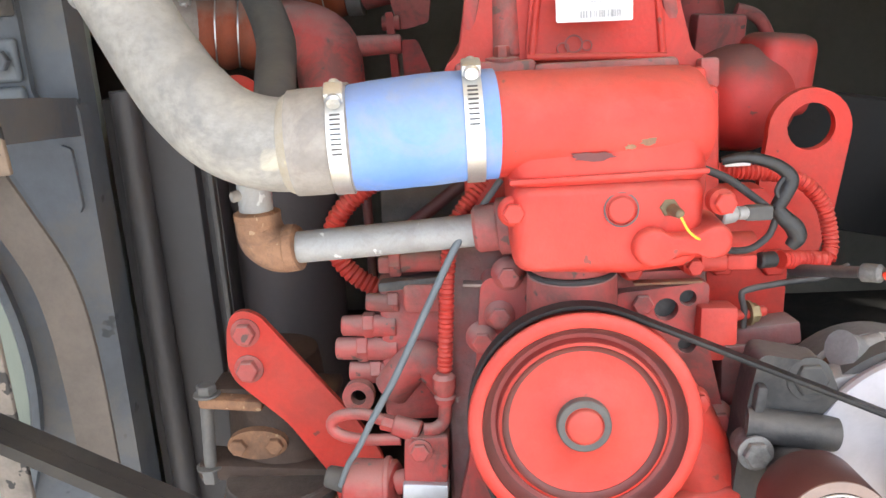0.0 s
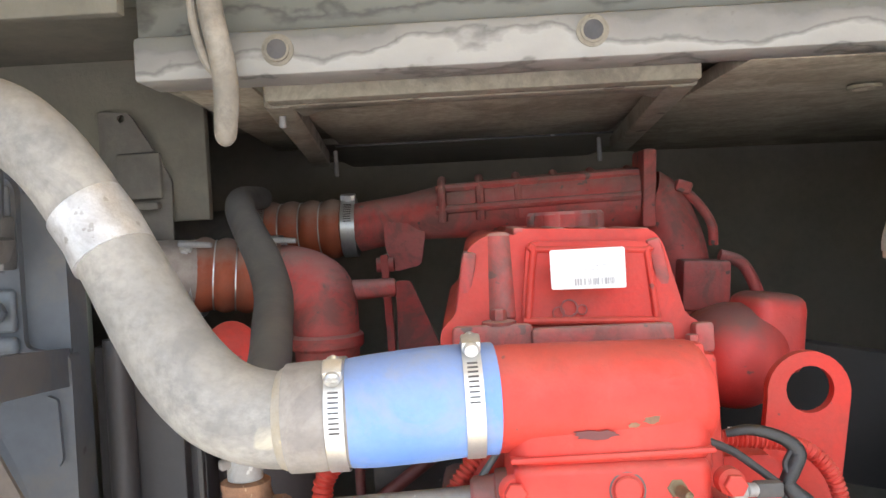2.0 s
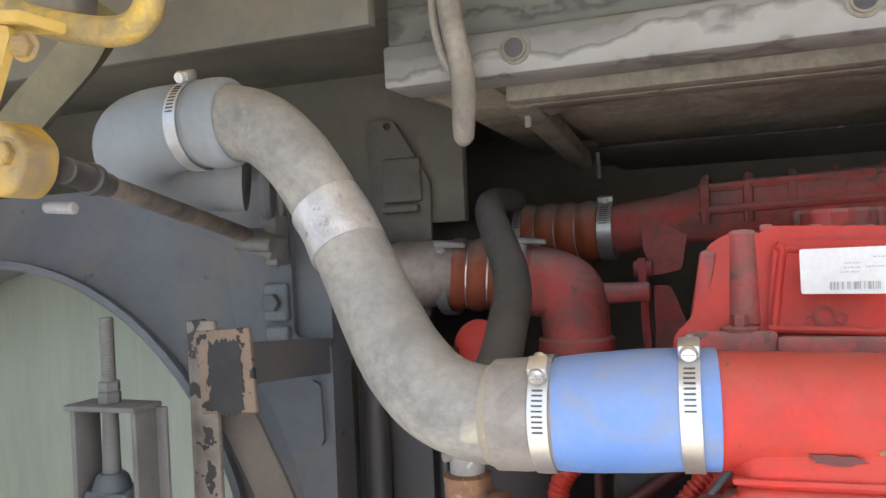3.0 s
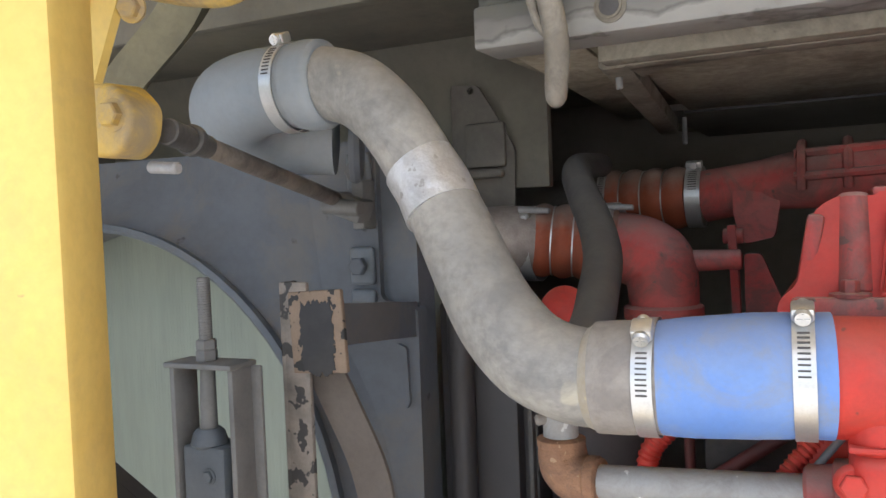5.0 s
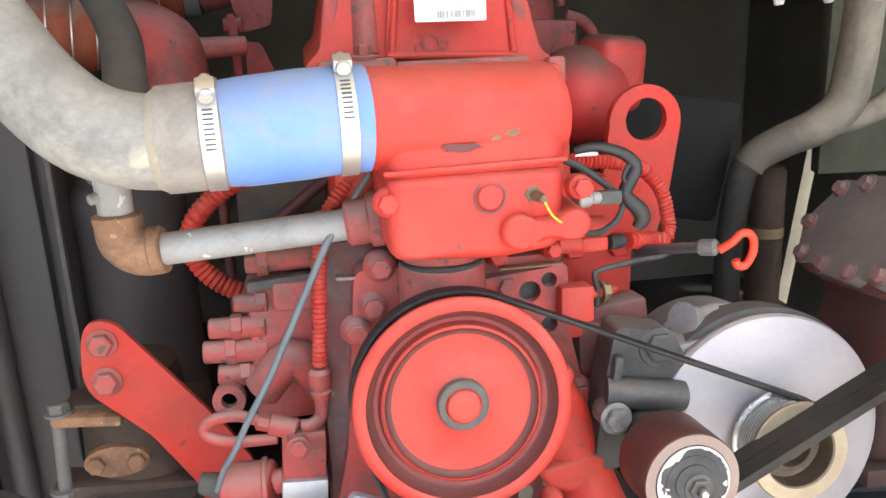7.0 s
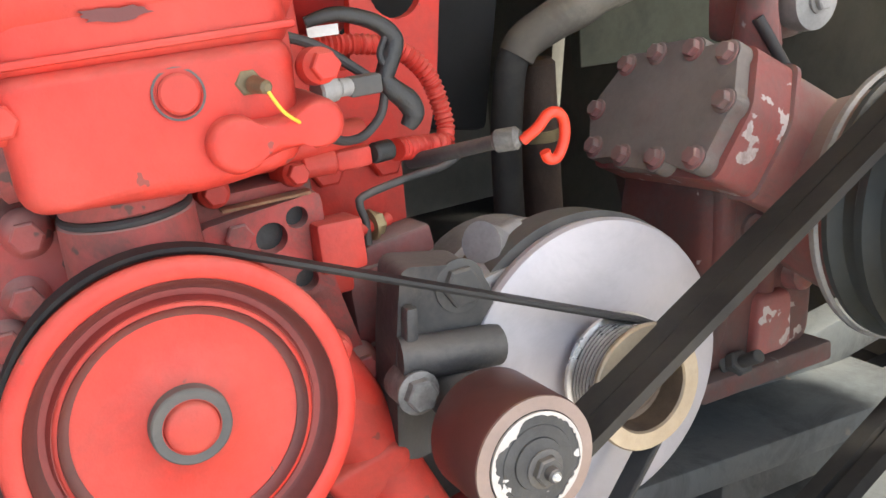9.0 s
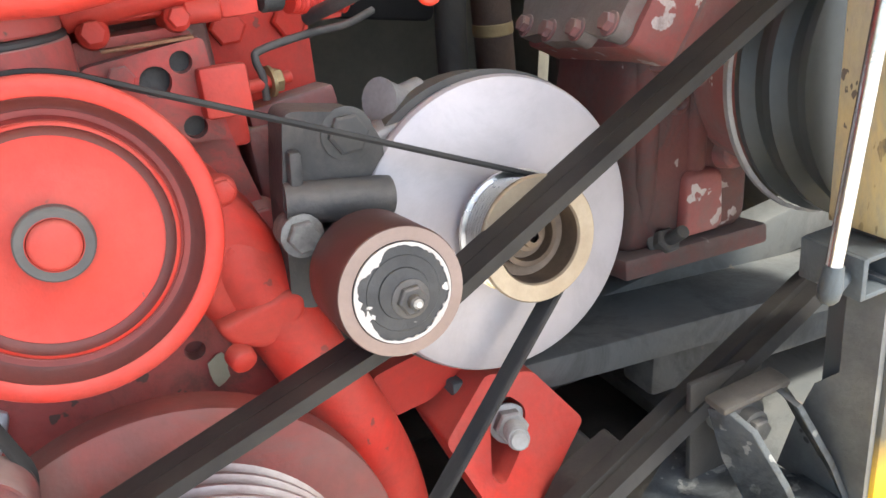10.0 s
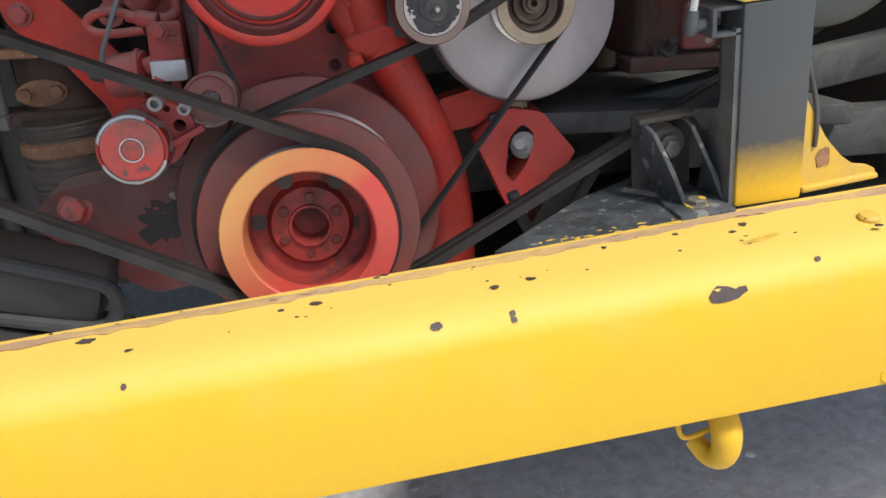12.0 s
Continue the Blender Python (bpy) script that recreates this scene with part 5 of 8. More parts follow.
rib = part("ribbed_pulley", lathe(bmesh.new(), prof + [(0.046, 0.0275)], C_RIB, AX, 56, cap=False), material("polished_grooves", (0.72, 0.71, 0.69), 0.26, 0.75, second=(0.50, 0.46, 0.40), amount=0.5, scale=30, bump=0.05), o, "worn bright ribbed pulley", 15)
# Dark rings stand in for the shade between the ribs.
for k in range(7):
    h = 0.0016 + k * 0.0036
    part("groove", lathe(bmesh.new(), [(0.0400, h - 0.0006), (0.0432, h - 0.0006), (0.0432, h + 0.0006), (0.0400, h + 0.0006)], C_RIB, AX, 56, closed=True), BLACK_IRON, rib, "dark ring for the shade in a groove")
part("face_ring", lathe(bmesh.new(), [(0.046, 0.027), (0.0472, 0.0285), (0.0472, 0.031), (0.046, 0.0325), (0.034, 0.0325), (0.0325, 0.030)], C_RIB, AX, 56, cap=False), material("tan_steel_face", (0.40, 0.33, 0.24), 0.42, 0.5, second=(0.30, 0.235, 0.165), amount=0.6, scale=25, bump=0.1), rib, "tan worn steel face")
part("bore", lathe(bmesh.new(), [(0.0325, 0.031), (0.0315, 0.012), (0.024, 0.010), (0.0235, 0.017), (0.0195, 0.018), (0.0185, 0.009), (0.0125, 0.008), (0.012, 0.017), (0.0085, 0.0175), (0.008, 0.023), (0.004, 0.024)], C_RIB, AX, 48, cap=False), material("brown_bore", (0.17, 0.125, 0.09), 0.45, 0.5, second=(0.08, 0.06, 0.05), amount=0.7, scale=40, bump=0.2), rib, "dark brown bore with shaft nut")
b = bmesh.new()
lathe(b, [(0.085, -0.20), (0.095, -0.19), (0.096, -0.145), (0.088, -0.14)], C_ALT, AX, 40)
lathe(b, [(0.093, -0.105), (0.097, -0.10), (0.097, -0.070), (0.09, -0.066)], C_ALT, AX, 40)
for k in range(4):
    a = k * math.tau / 4 + 0.9
    p = C_ALT + Vector((0.092 * math.cos(a), 0, 0.092 * math.sin(a)))
    rod(b, p - AX * 0.07, p - AX * 0.19, 0.011, None, 14)
    rod(b, p - AX * 0.066, p - AX * 0.085, 0.016, None, 14)
body = part("housing", b, ALU, o, "rough cast aluminium housing")
part("stator", lathe(bmesh.new(), [(0.086, -0.142), (0.092, -0.138), (0.092, -0.108), (0.086, -0.104)], C_ALT, AX, 40), COPPER, body, "brown stator ring")
b = bmesh.new()
tube(b, [(0.345, 0.69, 0.872), (0.365, 0.70, 0.866), (0.385, 0.705, 0.868)], [0.017, 0.012, 0.012], 16)
box(b, (0.352, 0.68, 0.853), (0.075, 0.03, 0.014), (0, -10, 0), 0.004)
part("mounting_lug", b, ALU, body, "pale cast mounting lug")
b = bmesh.new()
front_plate(b, round_outline([(0.360, 0.665), (0.40, 0.612), (0.412, 0.618), (0.425, 0.67)], 0.01), 0.70, 0.018)
part("adjuster_lug", b, ALU, body, "lower adjuster lug")
b = bmesh.new()
bolt(b, (0.400, 0.668, 0.634), AX, 0.0125, 0.010, True)
lathe(b, [(0.0085, 0), (0.0085, 0.013), (0.006, 0.013), (0.006, 0.004)], (0.400, 0.668, 0.634), AX, 16)
part("adjuster_bolt", b, BRASS, o, "brassy adjuster bolt")

# idler on its black bracket
FORK_GREY = material("grimy_bolt_grey", (0.22, 0.215, 0.205), 0.6, 0.2, second=(0.08, 0.075, 0.07), amount=0.8, scale=60, bump=0.6, smear=(0.06, 0.055, 0.05), smears=0.5, smear_scale=50)
o = thing("idler_bracket", (0.285, 0.66, 0.74), "black cast iron bracket carrying the idler", "bracket")
b = bmesh.new()
front_plate(b, round_outline([(0.262, 0.888), (0.318, 0.876), (0.330, 0.85), (0.322, 0.815), (0.300, 0.760), (0.262, 0.742), (0.244, 0.750), (0.252, 0.83)], 0.010), 0.685, 0.035)
tube(b, [(0.252, 0.648, 0.826), (0.285, 0.643, 0.822), (0.325, 0.645, 0.815)], 0.015, 18)
box(b, (0.262, 0.648, 0.845), (0.009, 0.014, 0.034), (0, 6, 0), 0.003)
rod(b, (0.29, 0.66, 0.79), C_IDL - AX * 0.03, 0.02, None, 20)
part("casting", b, BLACK_IRON, o)
part("bracket_bolt", bolt(bmesh.new(), (0.3035, 0.650, 0.864), AX, 0.0145, 0.008, True), HOSE_GREY, o, "worn grey hexagon bolt")
b = bmesh.new()
rod(b, (0.255, 0.655, 0.806), (0.255, 0.628, 0.809), 0.0135, None, 20)
bolt(b, (0.255, 0.628, 0.809), AX, 0.0115, 0.010, True)
part("bracket_bolt", b, FORK_GREY, o, "dusty grey hexagon bolt")
o = thing("idler_pulley", C_IDL + Vector((0, 0.03, -0.0417)), "smooth idler pulley with a chipped black cap", "pulley")
part("drum", lathe(bmesh.new(), [(0.034, -0.058), (0.0405, -0.057), (0.0415, -0.055), (0.0415, -0.002), (0.0405, 0.0)], C_IDL, AX, 56), DARK_DRUM, o, "polished oxide-brown drum")
part("face", lathe(bmesh.new(), [(0.0408, -0.0015), (0.0405, 0.0012), (0.0325, 0.0018), (0.032, -0.003)], C_IDL, AX, 56), TAN, o, "worn pale rim face")
cap = part("cap", lathe(bmesh.new(), [(0.0318, -0.003), (0.0315, 0.0022), (0.024, 0.0026), (0.0235, 0.0032), (0.0165, 0.0034), (0.016, 0.0045), (0.010, 0.0048)], C_IDL, AX, 48), WORN_CAP, o, "chipped black painted cap")
b = bmesh.new()
random.seed(61)
a_, u_, w_ = frame_of(AX)
coarse = [random.choice((0.001, 0.0016, 0.0024, 0.0045, 0.0075)) for k in range(13)]
edge = [0.0315 - float(np.interp(k * 13 / 104, range(14), coarse + coarse[:1])) * random.uniform(0.65, 1.25) for k in range(104)]
spin = lambda k, r, h: along(C_IDL, h) + (u_ * math.cos(k * math.tau / 104) + w_ * math.sin(k * math.tau / 104)) * r
rings(b, [[spin(k, 0.0316, 0.0015) for k in range(104)], [spin(k, 0.0316, 0.0031) for k in range(104)], [spin(k, edge[k], 0.0032) for k in range(104)], [spin(k, edge[k], 0.0020) for k in range(104)]], cap=False)
part("bare_rim", b, material("bare_cap_metal", (0.47, 0.45, 0.43), 0.55, 0.1, second=(0.35, 0.3, 0.28), amount=0.5, scale=60, bump=0.3), cap, "ragged bare pale rim")
b = bmesh.new()
bolt(b, along(C_IDL, 0.0045) + Vector((0.003, 0, -0.004)), AX, 0.0095, 0.007, True, 0.006)
part("cap_nut", b, BLACK_IRON, cap, "dark nut on a bright stud")
part("stud_end", rod(bmesh.new(), along(C_IDL, 0.014) + Vector((0.003, 0, -0.004)), along(C_IDL, 0.0195) + Vector((0.003, 0, -0.004)), 0.0042, 0.003, 14), STEEL, cap, "bright worn stud end")

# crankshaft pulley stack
# Red rim; the yellow bumper's reflection is painted in, from lower right to upper left.
REFLECT_RIM = material("rim_with_bumper_reflection", (0.58, 0.075, 0.06), 0.42, 0.1, second=(0.50, 0.09, 0.07), amount=0.6, scale=12, fine=0.08, bump=0.08)
wn_ = REFLECT_RIM.node_tree
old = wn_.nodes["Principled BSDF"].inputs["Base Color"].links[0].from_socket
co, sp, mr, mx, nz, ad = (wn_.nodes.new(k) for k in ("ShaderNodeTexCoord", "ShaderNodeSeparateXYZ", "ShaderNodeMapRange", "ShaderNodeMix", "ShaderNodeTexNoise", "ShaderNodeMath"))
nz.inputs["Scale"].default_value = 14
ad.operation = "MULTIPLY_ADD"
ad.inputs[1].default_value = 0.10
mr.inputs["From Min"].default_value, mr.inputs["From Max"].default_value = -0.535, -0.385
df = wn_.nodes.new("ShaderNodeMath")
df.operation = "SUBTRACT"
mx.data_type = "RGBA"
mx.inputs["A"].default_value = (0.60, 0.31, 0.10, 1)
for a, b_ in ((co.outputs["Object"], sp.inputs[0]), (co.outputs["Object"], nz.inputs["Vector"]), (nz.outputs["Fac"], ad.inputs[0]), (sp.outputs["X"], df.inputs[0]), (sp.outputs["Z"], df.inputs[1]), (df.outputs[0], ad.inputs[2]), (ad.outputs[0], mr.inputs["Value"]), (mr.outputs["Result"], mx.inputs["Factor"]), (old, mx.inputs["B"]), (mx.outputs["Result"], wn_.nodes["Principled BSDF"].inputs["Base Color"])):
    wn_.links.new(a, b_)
o = thing("crankshaft_pulley", C_CRK + Vector((0, 0.1, -0.16)), "stacked red and grey crankshaft pulleys with a bright front rim", "pulley")
part("front_rim", lathe(bmesh.new(), [(0.0945, -0.008), (0.0965, -0.005), (0.0968, -0.001), (0.0955, 0.0008), (0.0735, 0.0008), (0.0715, -0.001), (0.0710, -0.006), (0.0690, -0.040)], C_CRK, AX, 80, cap=False), REFLECT_RIM, o, "red front rim with the bumper's yellow reflection painted in")
prof = [(0.0945, -0.008)]
for k in range(8):
    prof += [(0.0928, -0.0095 - k * 0.0042), (0.0928, -0.0105 - k * 0.0042), (0.0885, -0.0118 - k * 0.0042), (0.0885, -0.0126 - k * 0.0042)]
prof += [(0.094, -0.0445), (0.112, -0.046), (0.124, -0.047)]
TRACK = material("polished_track", (0.42, 0.37, 0.36), 0.38, 0.6, second=(0.22, 0.14, 0.13), amount=0.8, scale=14, bump=0.05)
part("belt_track", lathe(bmesh.new(), prof, C_CRK, AX, 80, cap=False), TRACK, o, "bright polished belt grooves", 15)
part("middle_disc", lathe(bmesh.new(), [(0.094, -0.0443), (0.115, -0.045), (0.1255, -0.046), (0.1272, -0.049), (0.1272, -0.058), (0.124, -0.062)], C_CRK, AX, 80, cap=False), material("brown_red_disc", (0.27, 0.045, 0.036), 0.55, second=(0.085, 0.05, 0.042), amount=0.8, scale=6, bump=0.2, smear=(0.11, 0.055, 0.05), smears=0.7, smear_scale=5), o, "dusty red disc")
prof = [(0.124, -0.062)]
for k in range(4):
    prof += [(0.1237, -0.0635 - k * 0.0152), (0.1237, -0.0665 - k * 0.0152), (0.1105, -0.0708 - k * 0.0152), (0.1105, -0.0742 - k * 0.0152)]
prof += [(0.1240, -0.1243)]
part("belt_track", lathe(bmesh.new(), prof, C_CRK, AX, 80, cap=False), TRACK, o, "polished rear belt grooves", 15)
part("damper", lathe(bmesh.new(), [(0.12, -0.125), (0.125, -0.126), (0.155, -0.128), (0.1605, -0.131), (0.1612, -0.136), (0.1612, -0.160), (0.155, -0.164), (0.10, -0.166)], C_CRK, AX, 80), material("dusty_damper", (0.25, 0.055, 0.046), 0.6, second=(0.095, 0.068, 0.06), amount=0.9, scale=7, bump=0.2, smear=(0.15, 0.08, 0.07), smears=0.8, smear_scale=5), o, "dusty brown-red damper disc")
hub = part("hub_disc", lathe(bmesh.new(), [(0.0695, -0.036), (0.067, -0.062), (0.050, -0.064), (0.046, -0.058), (0.044, -0.052), (0.0250, -0.050), (0.0240, -0.046), (0.0215, -0.046), (0.0200, -0.050), (0.0195, -0.085), (0.0005, -0.086)], C_CRK, AX, 64, cap=False), material("hub_red", (0.38, 0.042, 0.032), 0.55, second=(0.20, 0.036, 0.03), amount=0.7, scale=20, smear=(0.06, 0.028, 0.024), smears=0.75, smear_scale=18, bump=0.25), o, "recessed dark red hub")
for k in range(6):
    a = k * math.tau / 6 + 0.4
    p = along(C_CRK, -0.0505) + Vector((0.034 * math.cos(a), 0, 0.034 * math.sin(a)))
    part("hub_bolt", bolt(bmesh.new(), p, AX, 0.0062, 0.004, False), GROOVE, hub)
    q = along(C_CRK, -0.0635) + Vector((0.058 * math.cos(a + 0.5), 0, 0.058 * math.sin(a + 0.5)))
    part("hub_hole", lathe(bmesh.new(), [(0.0095, 0), (0.0095, 0.0012)], q, AX, 20), BLACK_IRON, hub, "dark round hole")

# tensioner
C_TEN, C_TN2 = Vector((-0.0525, 0.5235, 0.682)), Vector((0.0322, 0.585, 0.7125))
o = thing("belt_tensioner", (-0.05, 0.56, 0.64), "red sprung belt tensioner with silver chipped edges", "tensioner")
b = bmesh.new()
lathe(b, [(0.034, -0.05), (0.039, -0.045), (0.0392, -0.006), (0.0375, -0.0005), (0.0345, 0.0), (0.034, -0.002)], C_TEN, AX, 48)
part("spring_case", b, material("chipped_silver_red", (0.45, 0.46, 0.47), 0.4, 0.6, second=(0.3, 0.3, 0.3), amount=0.5, scale=20, chip=(0.3, 0.04, 0.035), chips=0.16, chip_scale=30, bump=0.2), o, "bare silver case with red paint remains")
part("case_cover", lathe(bmesh.new(), [(0.0335, -0.004), (0.0332, 0.0005), (0.032, 0.0015), (0.0135, 0.0018), (0.0125, 0.0), (0.0115, -0.001), (0.0105, 0.002), (0.006, 0.003)], C_TEN, AX, 48), RED_DUST, o, "round red cover")
part("cover_ring", lathe(bmesh.new(), [(0.0132, 0.0018), (0.0130, 0.0026), (0.0118, 0.0026), (0.0116, 0.0)], C_TEN, AX, 32, closed=True), STEEL, o, "thin silver ring")
b = bmesh.new()
front_plate(b, round_outline([(-0.045, 0.722), (-0.018, 0.724), (0.006, 0.712), (0.014, 0.690), (-0.002, 0.668), (-0.02, 0.650), (-0.04, 0.66)], 0.008), 0.585, 0.028, [(-0.004, 0.694, 0.007), (-0.014, 0.714, 0.004)])
box(b, (0.0, 0.548, 0.682), (0.05, 0.008, 0.008), (0, -22, 0), 0.002)
part("arm", b, material("chipped_red_arm", (0.36, 0.04, 0.035), 0.5, second=(0.2, 0.05, 0.045), amount=0.6, scale=14, chip=(0.50, 0.49, 0.49), chips=0.02, chip_scale=34), o, "red arm with chipped silver edges")
b = bmesh.new()
lathe(b, [(0.008, 0), (0.008, 0.02), (0.0045, 0.02), (0.0045, 0.01)], (-0.022, 0.56, 0.722), AX, 20)
lathe(b, [(0.007, 0), (0.007, 0.016), (0.004, 0.016), (0.004, 0.01)], (0.006, 0.56, 0.712), AX, 20)
part("bush", b, ALU, o, "bare metal bushes")
part("tension_pulley", lathe(bmesh.new(), [(0.028, -0.016), (0.0305, -0.015), (0.0305, 0.016), (0.0295, 0.0185), (0.0275, 0.018), (0.0265, 0.015), (0.012, 0.0155), (0.011, 0.013), (0.0005, 0.013)], C_TN2, AX, 44), RED_DULL, o, "grimy dull red pulley wheel")
part("square_drive", box(bmesh.new(), along(C_TN2, 0.0160), (0.021, 0.004, 0.015), T6, 0.001), BLACK_IRON, o, "dark square drive hole")

# ---- belts ----
Y1, Y2, Y3 = 0.611, 0.560, 0.500
def belt_thing(label, wheels, y, width, thick, ribs, tilt_from):
    x, z = wheels[0][0], wheels[0][1] - wheels[0][2]
    ob = thing("drive_belt", (x, y, z), label, "belt", "drive belts")
    n = 1 if ribs else 2
    for k in range(n):
        w = width / n - (0.0008 if n > 1 else 0)
        yk = y + (k - (n - 1) / 2) * width / n
        bm = belt(bmesh.new(), belt_line(wheels), yk, w, thick, ribs)
        bmesh.ops.rotate(bm, verts=bm.verts, cent=(0, y, tilt_from), matrix=Matrix.Rotation(radians(-TILT_ENGINE), 3, "X"))
        part("belt_strand", bm, BELT, ob, sharp=25)
    return ob


belt_thing("black ribbed belt over fan pulley, alternator and tensioner", [(0.1115, 0.8535, 0.0890, 1), (0.0322, 0.712, 0.0305, -1), (0.1205, 0.562, 0.1225, 1), (0.4175, 0.7685, 0.0425, 1)], Y1, 0.020, 0.0040, 6, 0.76)
belt_thing("thick black double belt to the air compressor pulley", [(0.1205, 0.570, 0.1225, 1), (0.745, 0.840, 0.112, 1), (0.2905, 0.7893, 0.0416, -1)], Y2 + 0.004, 0.040, 0.010, 0, 0.70)
belt_thing("black belt pair from crankshaft to fan drive", [(-0.62, 0.975, 0.062, 1), (0.1205, 0.573, 0.0915, 1)], Y3, 0.036, 0.010, 0, 0.60)


# ---- radiator side ----
C_RNG, R_RNG = Vector((-0.962, 0.985, 0.776)), 0.432
rad = thing("radiator_shroud", (-0.78, 1.0, 0.42), "grey-blue pressed fan shroud on the radiator", "shroud")
b = bmesh.new()
N = 64
outer = []
for k in range(N):
    a = k * math.tau / N
    c, s = math.cos(a), math.sin(a)
    f = 1 / max(abs(c) / 0.525, abs(s) / 0.535)
    outer.append((C_RNG.x + c * f, C_RNG.z + s * f))
loops = []
for r0, y in ((None, 1.03), (None, 0.985), (R_RNG + 0.075, 0.978), (R_RNG + 0.040, 0.962), (R_RNG + 0.014, 0.942), (R_RNG, 0.930), (R_RNG - 0.004, 0.99), (R_RNG - 0.004, 1.06)):
    loops.append([Vector((outer[k][0], y, outer[k][1])) if r0 is None else Vector((C_RNG.x + r0 * math.cos(k * math.tau / N), y, C_RNG.z + r0 * math.sin(k * math.tau / N))) for k in range(N)])
rings(b, loops, cap=False)
part("shroud_plate", b, SHROUD, rad)
part("ring_lip", lathe(bmesh.new(), [(R_RNG + 0.008, 0), (R_RNG + 0.009, 0.012), (R_RNG + 0.002, 0.016), (R_RNG - 0.003, 0.012), (R_RNG - 0.004, 0)], Vector((C_RNG.x, 0.930, C_RNG.z)), (0, -1, 0), 72, closed=True), material("dark_lip", (0.12, 0.135, 0.15), 0.5, second=(0.07, 0.08, 0.09), amount=0.5), rad, "dark rounded lip of the fan opening")
b = bmesh.new()
front_plate(b, round_outline([(-0.60, 1.304), (-0.498, 1.304), (-0.486, 1.29), (-0.486, 1.10), (-0.432, 1.092), (-0.437, 0.40), (-0.50, 0.40), (-0.54, 1.0), (-0.575, 1.10)], 0.012), 0.998, 0.026)
front_plate(b, round_outline([(-0.462, 1.046), (-0.448, 1.040), (-0.446, 0.97), (-0.452, 0.96), (-0.458, 1.02)], 0.004), 0.972, 0.006)
part("edge_frame", b, SHROUD, rad, "grey pressed edge frame")
PALER = material("paler_shroud", (0.14, 0.157, 0.173), 0.55, second=(0.10, 0.112, 0.12), amount=0.6, scale=14, bump=0.2, smear=(0.16, 0.145, 0.12), smears=0.4, smear_scale=10)
for z, h in ((1.268, 0.050), (1.146, 0.050), (1.106, 0.020)):
    part("bolt_pad", box(bmesh.new(), (-0.508, 0.968, z), (0.036, 0.012, h), bevel=0.009, seg=3), PALER, rad, "raised rounded bolt pad")
for z in (1.268, 1.146):
    part("shroud_bolt", bolt(bmesh.new(), (-0.507, 0.957, z), (0, -1, 0), 0.0125, 0.009, False), SHROUD, rad, "grey painted bolt")
# radiator core behind the opening
o = thing("radiator_core", (-0.93, 1.09, 0.30), "pale grey-green finned radiator core", "radiator")
CORE = material("green_grey_core", (0.31, 0.345, 0.285), 0.6, second=(0.20, 0.235, 0.21), amount=0.5, scale=5, streak=(1, 1, 0.15))
part("core_block", box(bmesh.new(), (-0.89, 1.145, 0.78), (0.80, 0.03, 1.02), bevel=0.002), CORE, o)
b = bmesh.new()
for k in range(110):
    box(b, (-1.275 + k * 0.0071, 1.1295, 0.78), (0.00698, 0.0010, 1.0), bevel=0)
tagged(part("fin_pack", b, CORE, o), "thin upright cooling fins", kind="stuff")

# upright dark channels between the radiator and the engine
b = bmesh.new()
tube(b, [(-0.402, 1.03, 0.35), (-0.402, 1.03, 0.8), (-0.402, 1.03, 1.10)], 0.017, 20, 2)
box(b, (-0.385, 1.06, 0.70), (0.11, 0.03, 0.78), bevel=0.006)
box(b, (-0.325, 1.09, 0.69), (0.03, 0.05, 0.76), bevel=0.005)
structure("trim", b, material("dark_blue_grey_channel", (0.048, 0.046, 0.048), 0.5, second=(0.065, 0.058, 0.056), amount=0.6, scale=6, bump=0.2), "dark grey upright channel beside the radiator")
structure("trim", box(bmesh.new(), (-0.302, 1.02, 0.72), (0.006, 0.012, 0.72), bevel=0.001), HOSE_GREY, "thin upright strip")

# belt adjuster fork
o = thing("adjuster_fork", (-0.55, 0.72, 0.88), "grey dusty steel fork with a threaded adjuster rod", "bracket")
FORK = material("dusty_grey_steel", (0.17, 0.165, 0.155), 0.6, 0.1, second=(0.10, 0.098, 0.092), amount=0.6, scale=18, bump=0.2)
part("top_plate", box(bmesh.new(), (-0.546, 0.715, 1.0605), (0.092, 0.042, 0.006), bevel=0.002), FORK, o)
part("leg", box(bmesh.new(), (-0.586, 0.718, 0.957), (0.007, 0.036, 0.202), bevel=0.002), FORK, o)
b = bmesh.new()
box(b, (-0.507, 0.718, 0.957), (0.007, 0.036, 0.202), bevel=0.002)
box(b, (-0.5025, 0.7325, 0.957), (0.022, 0.005, 0.202), bevel=0.002)
part("leg", b, FORK, o)
b = bmesh.new()
rod(b, (-0.549, 0.715, 1.152), (-0.549, 0.715, 1.062), 0.0070, None, 18)
for k in range(22):
    lathe(b, [(0.0066, 0), (0.0076, 0.0008), (0.0066, 0.0016)], (-0.549, 0.715, 1.090 + k * 0.0027), (0, 0, 1), 14)
rod(b, (-0.549, 0.715, 1.056), (-0.551, 0.715, 0.985), 0.0078, 0.0095, 18)
part("threaded_rod", b, FORK, o, "grey threaded rod")
part("lock_nut", bolt(bmesh.new(), (-0.549, 0.715, 1.064), (0, 0, 1), 0.0118, 0.012, False), FORK, o, "steel lock nut")
part("lock_nut", bolt(bmesh.new(), (-0.549, 0.715, 1.0765), (0, 0, 1), 0.0112, 0.010, False), FORK, o, "steel lock nut")
b = bmesh.new()
box(b, (-0.548, 0.722, 0.930), (0.056, 0.044, 0.090), bevel=0.004, seg=2)
rod(b, (-0.551, 0.715, 0.992), (-0.551, 0.715, 0.972), 0.0165, 0.020, 20, 0.004)
bolt(b, (-0.540, 0.700, 0.945), (0, -1, 0), 0.0065, 0.005)
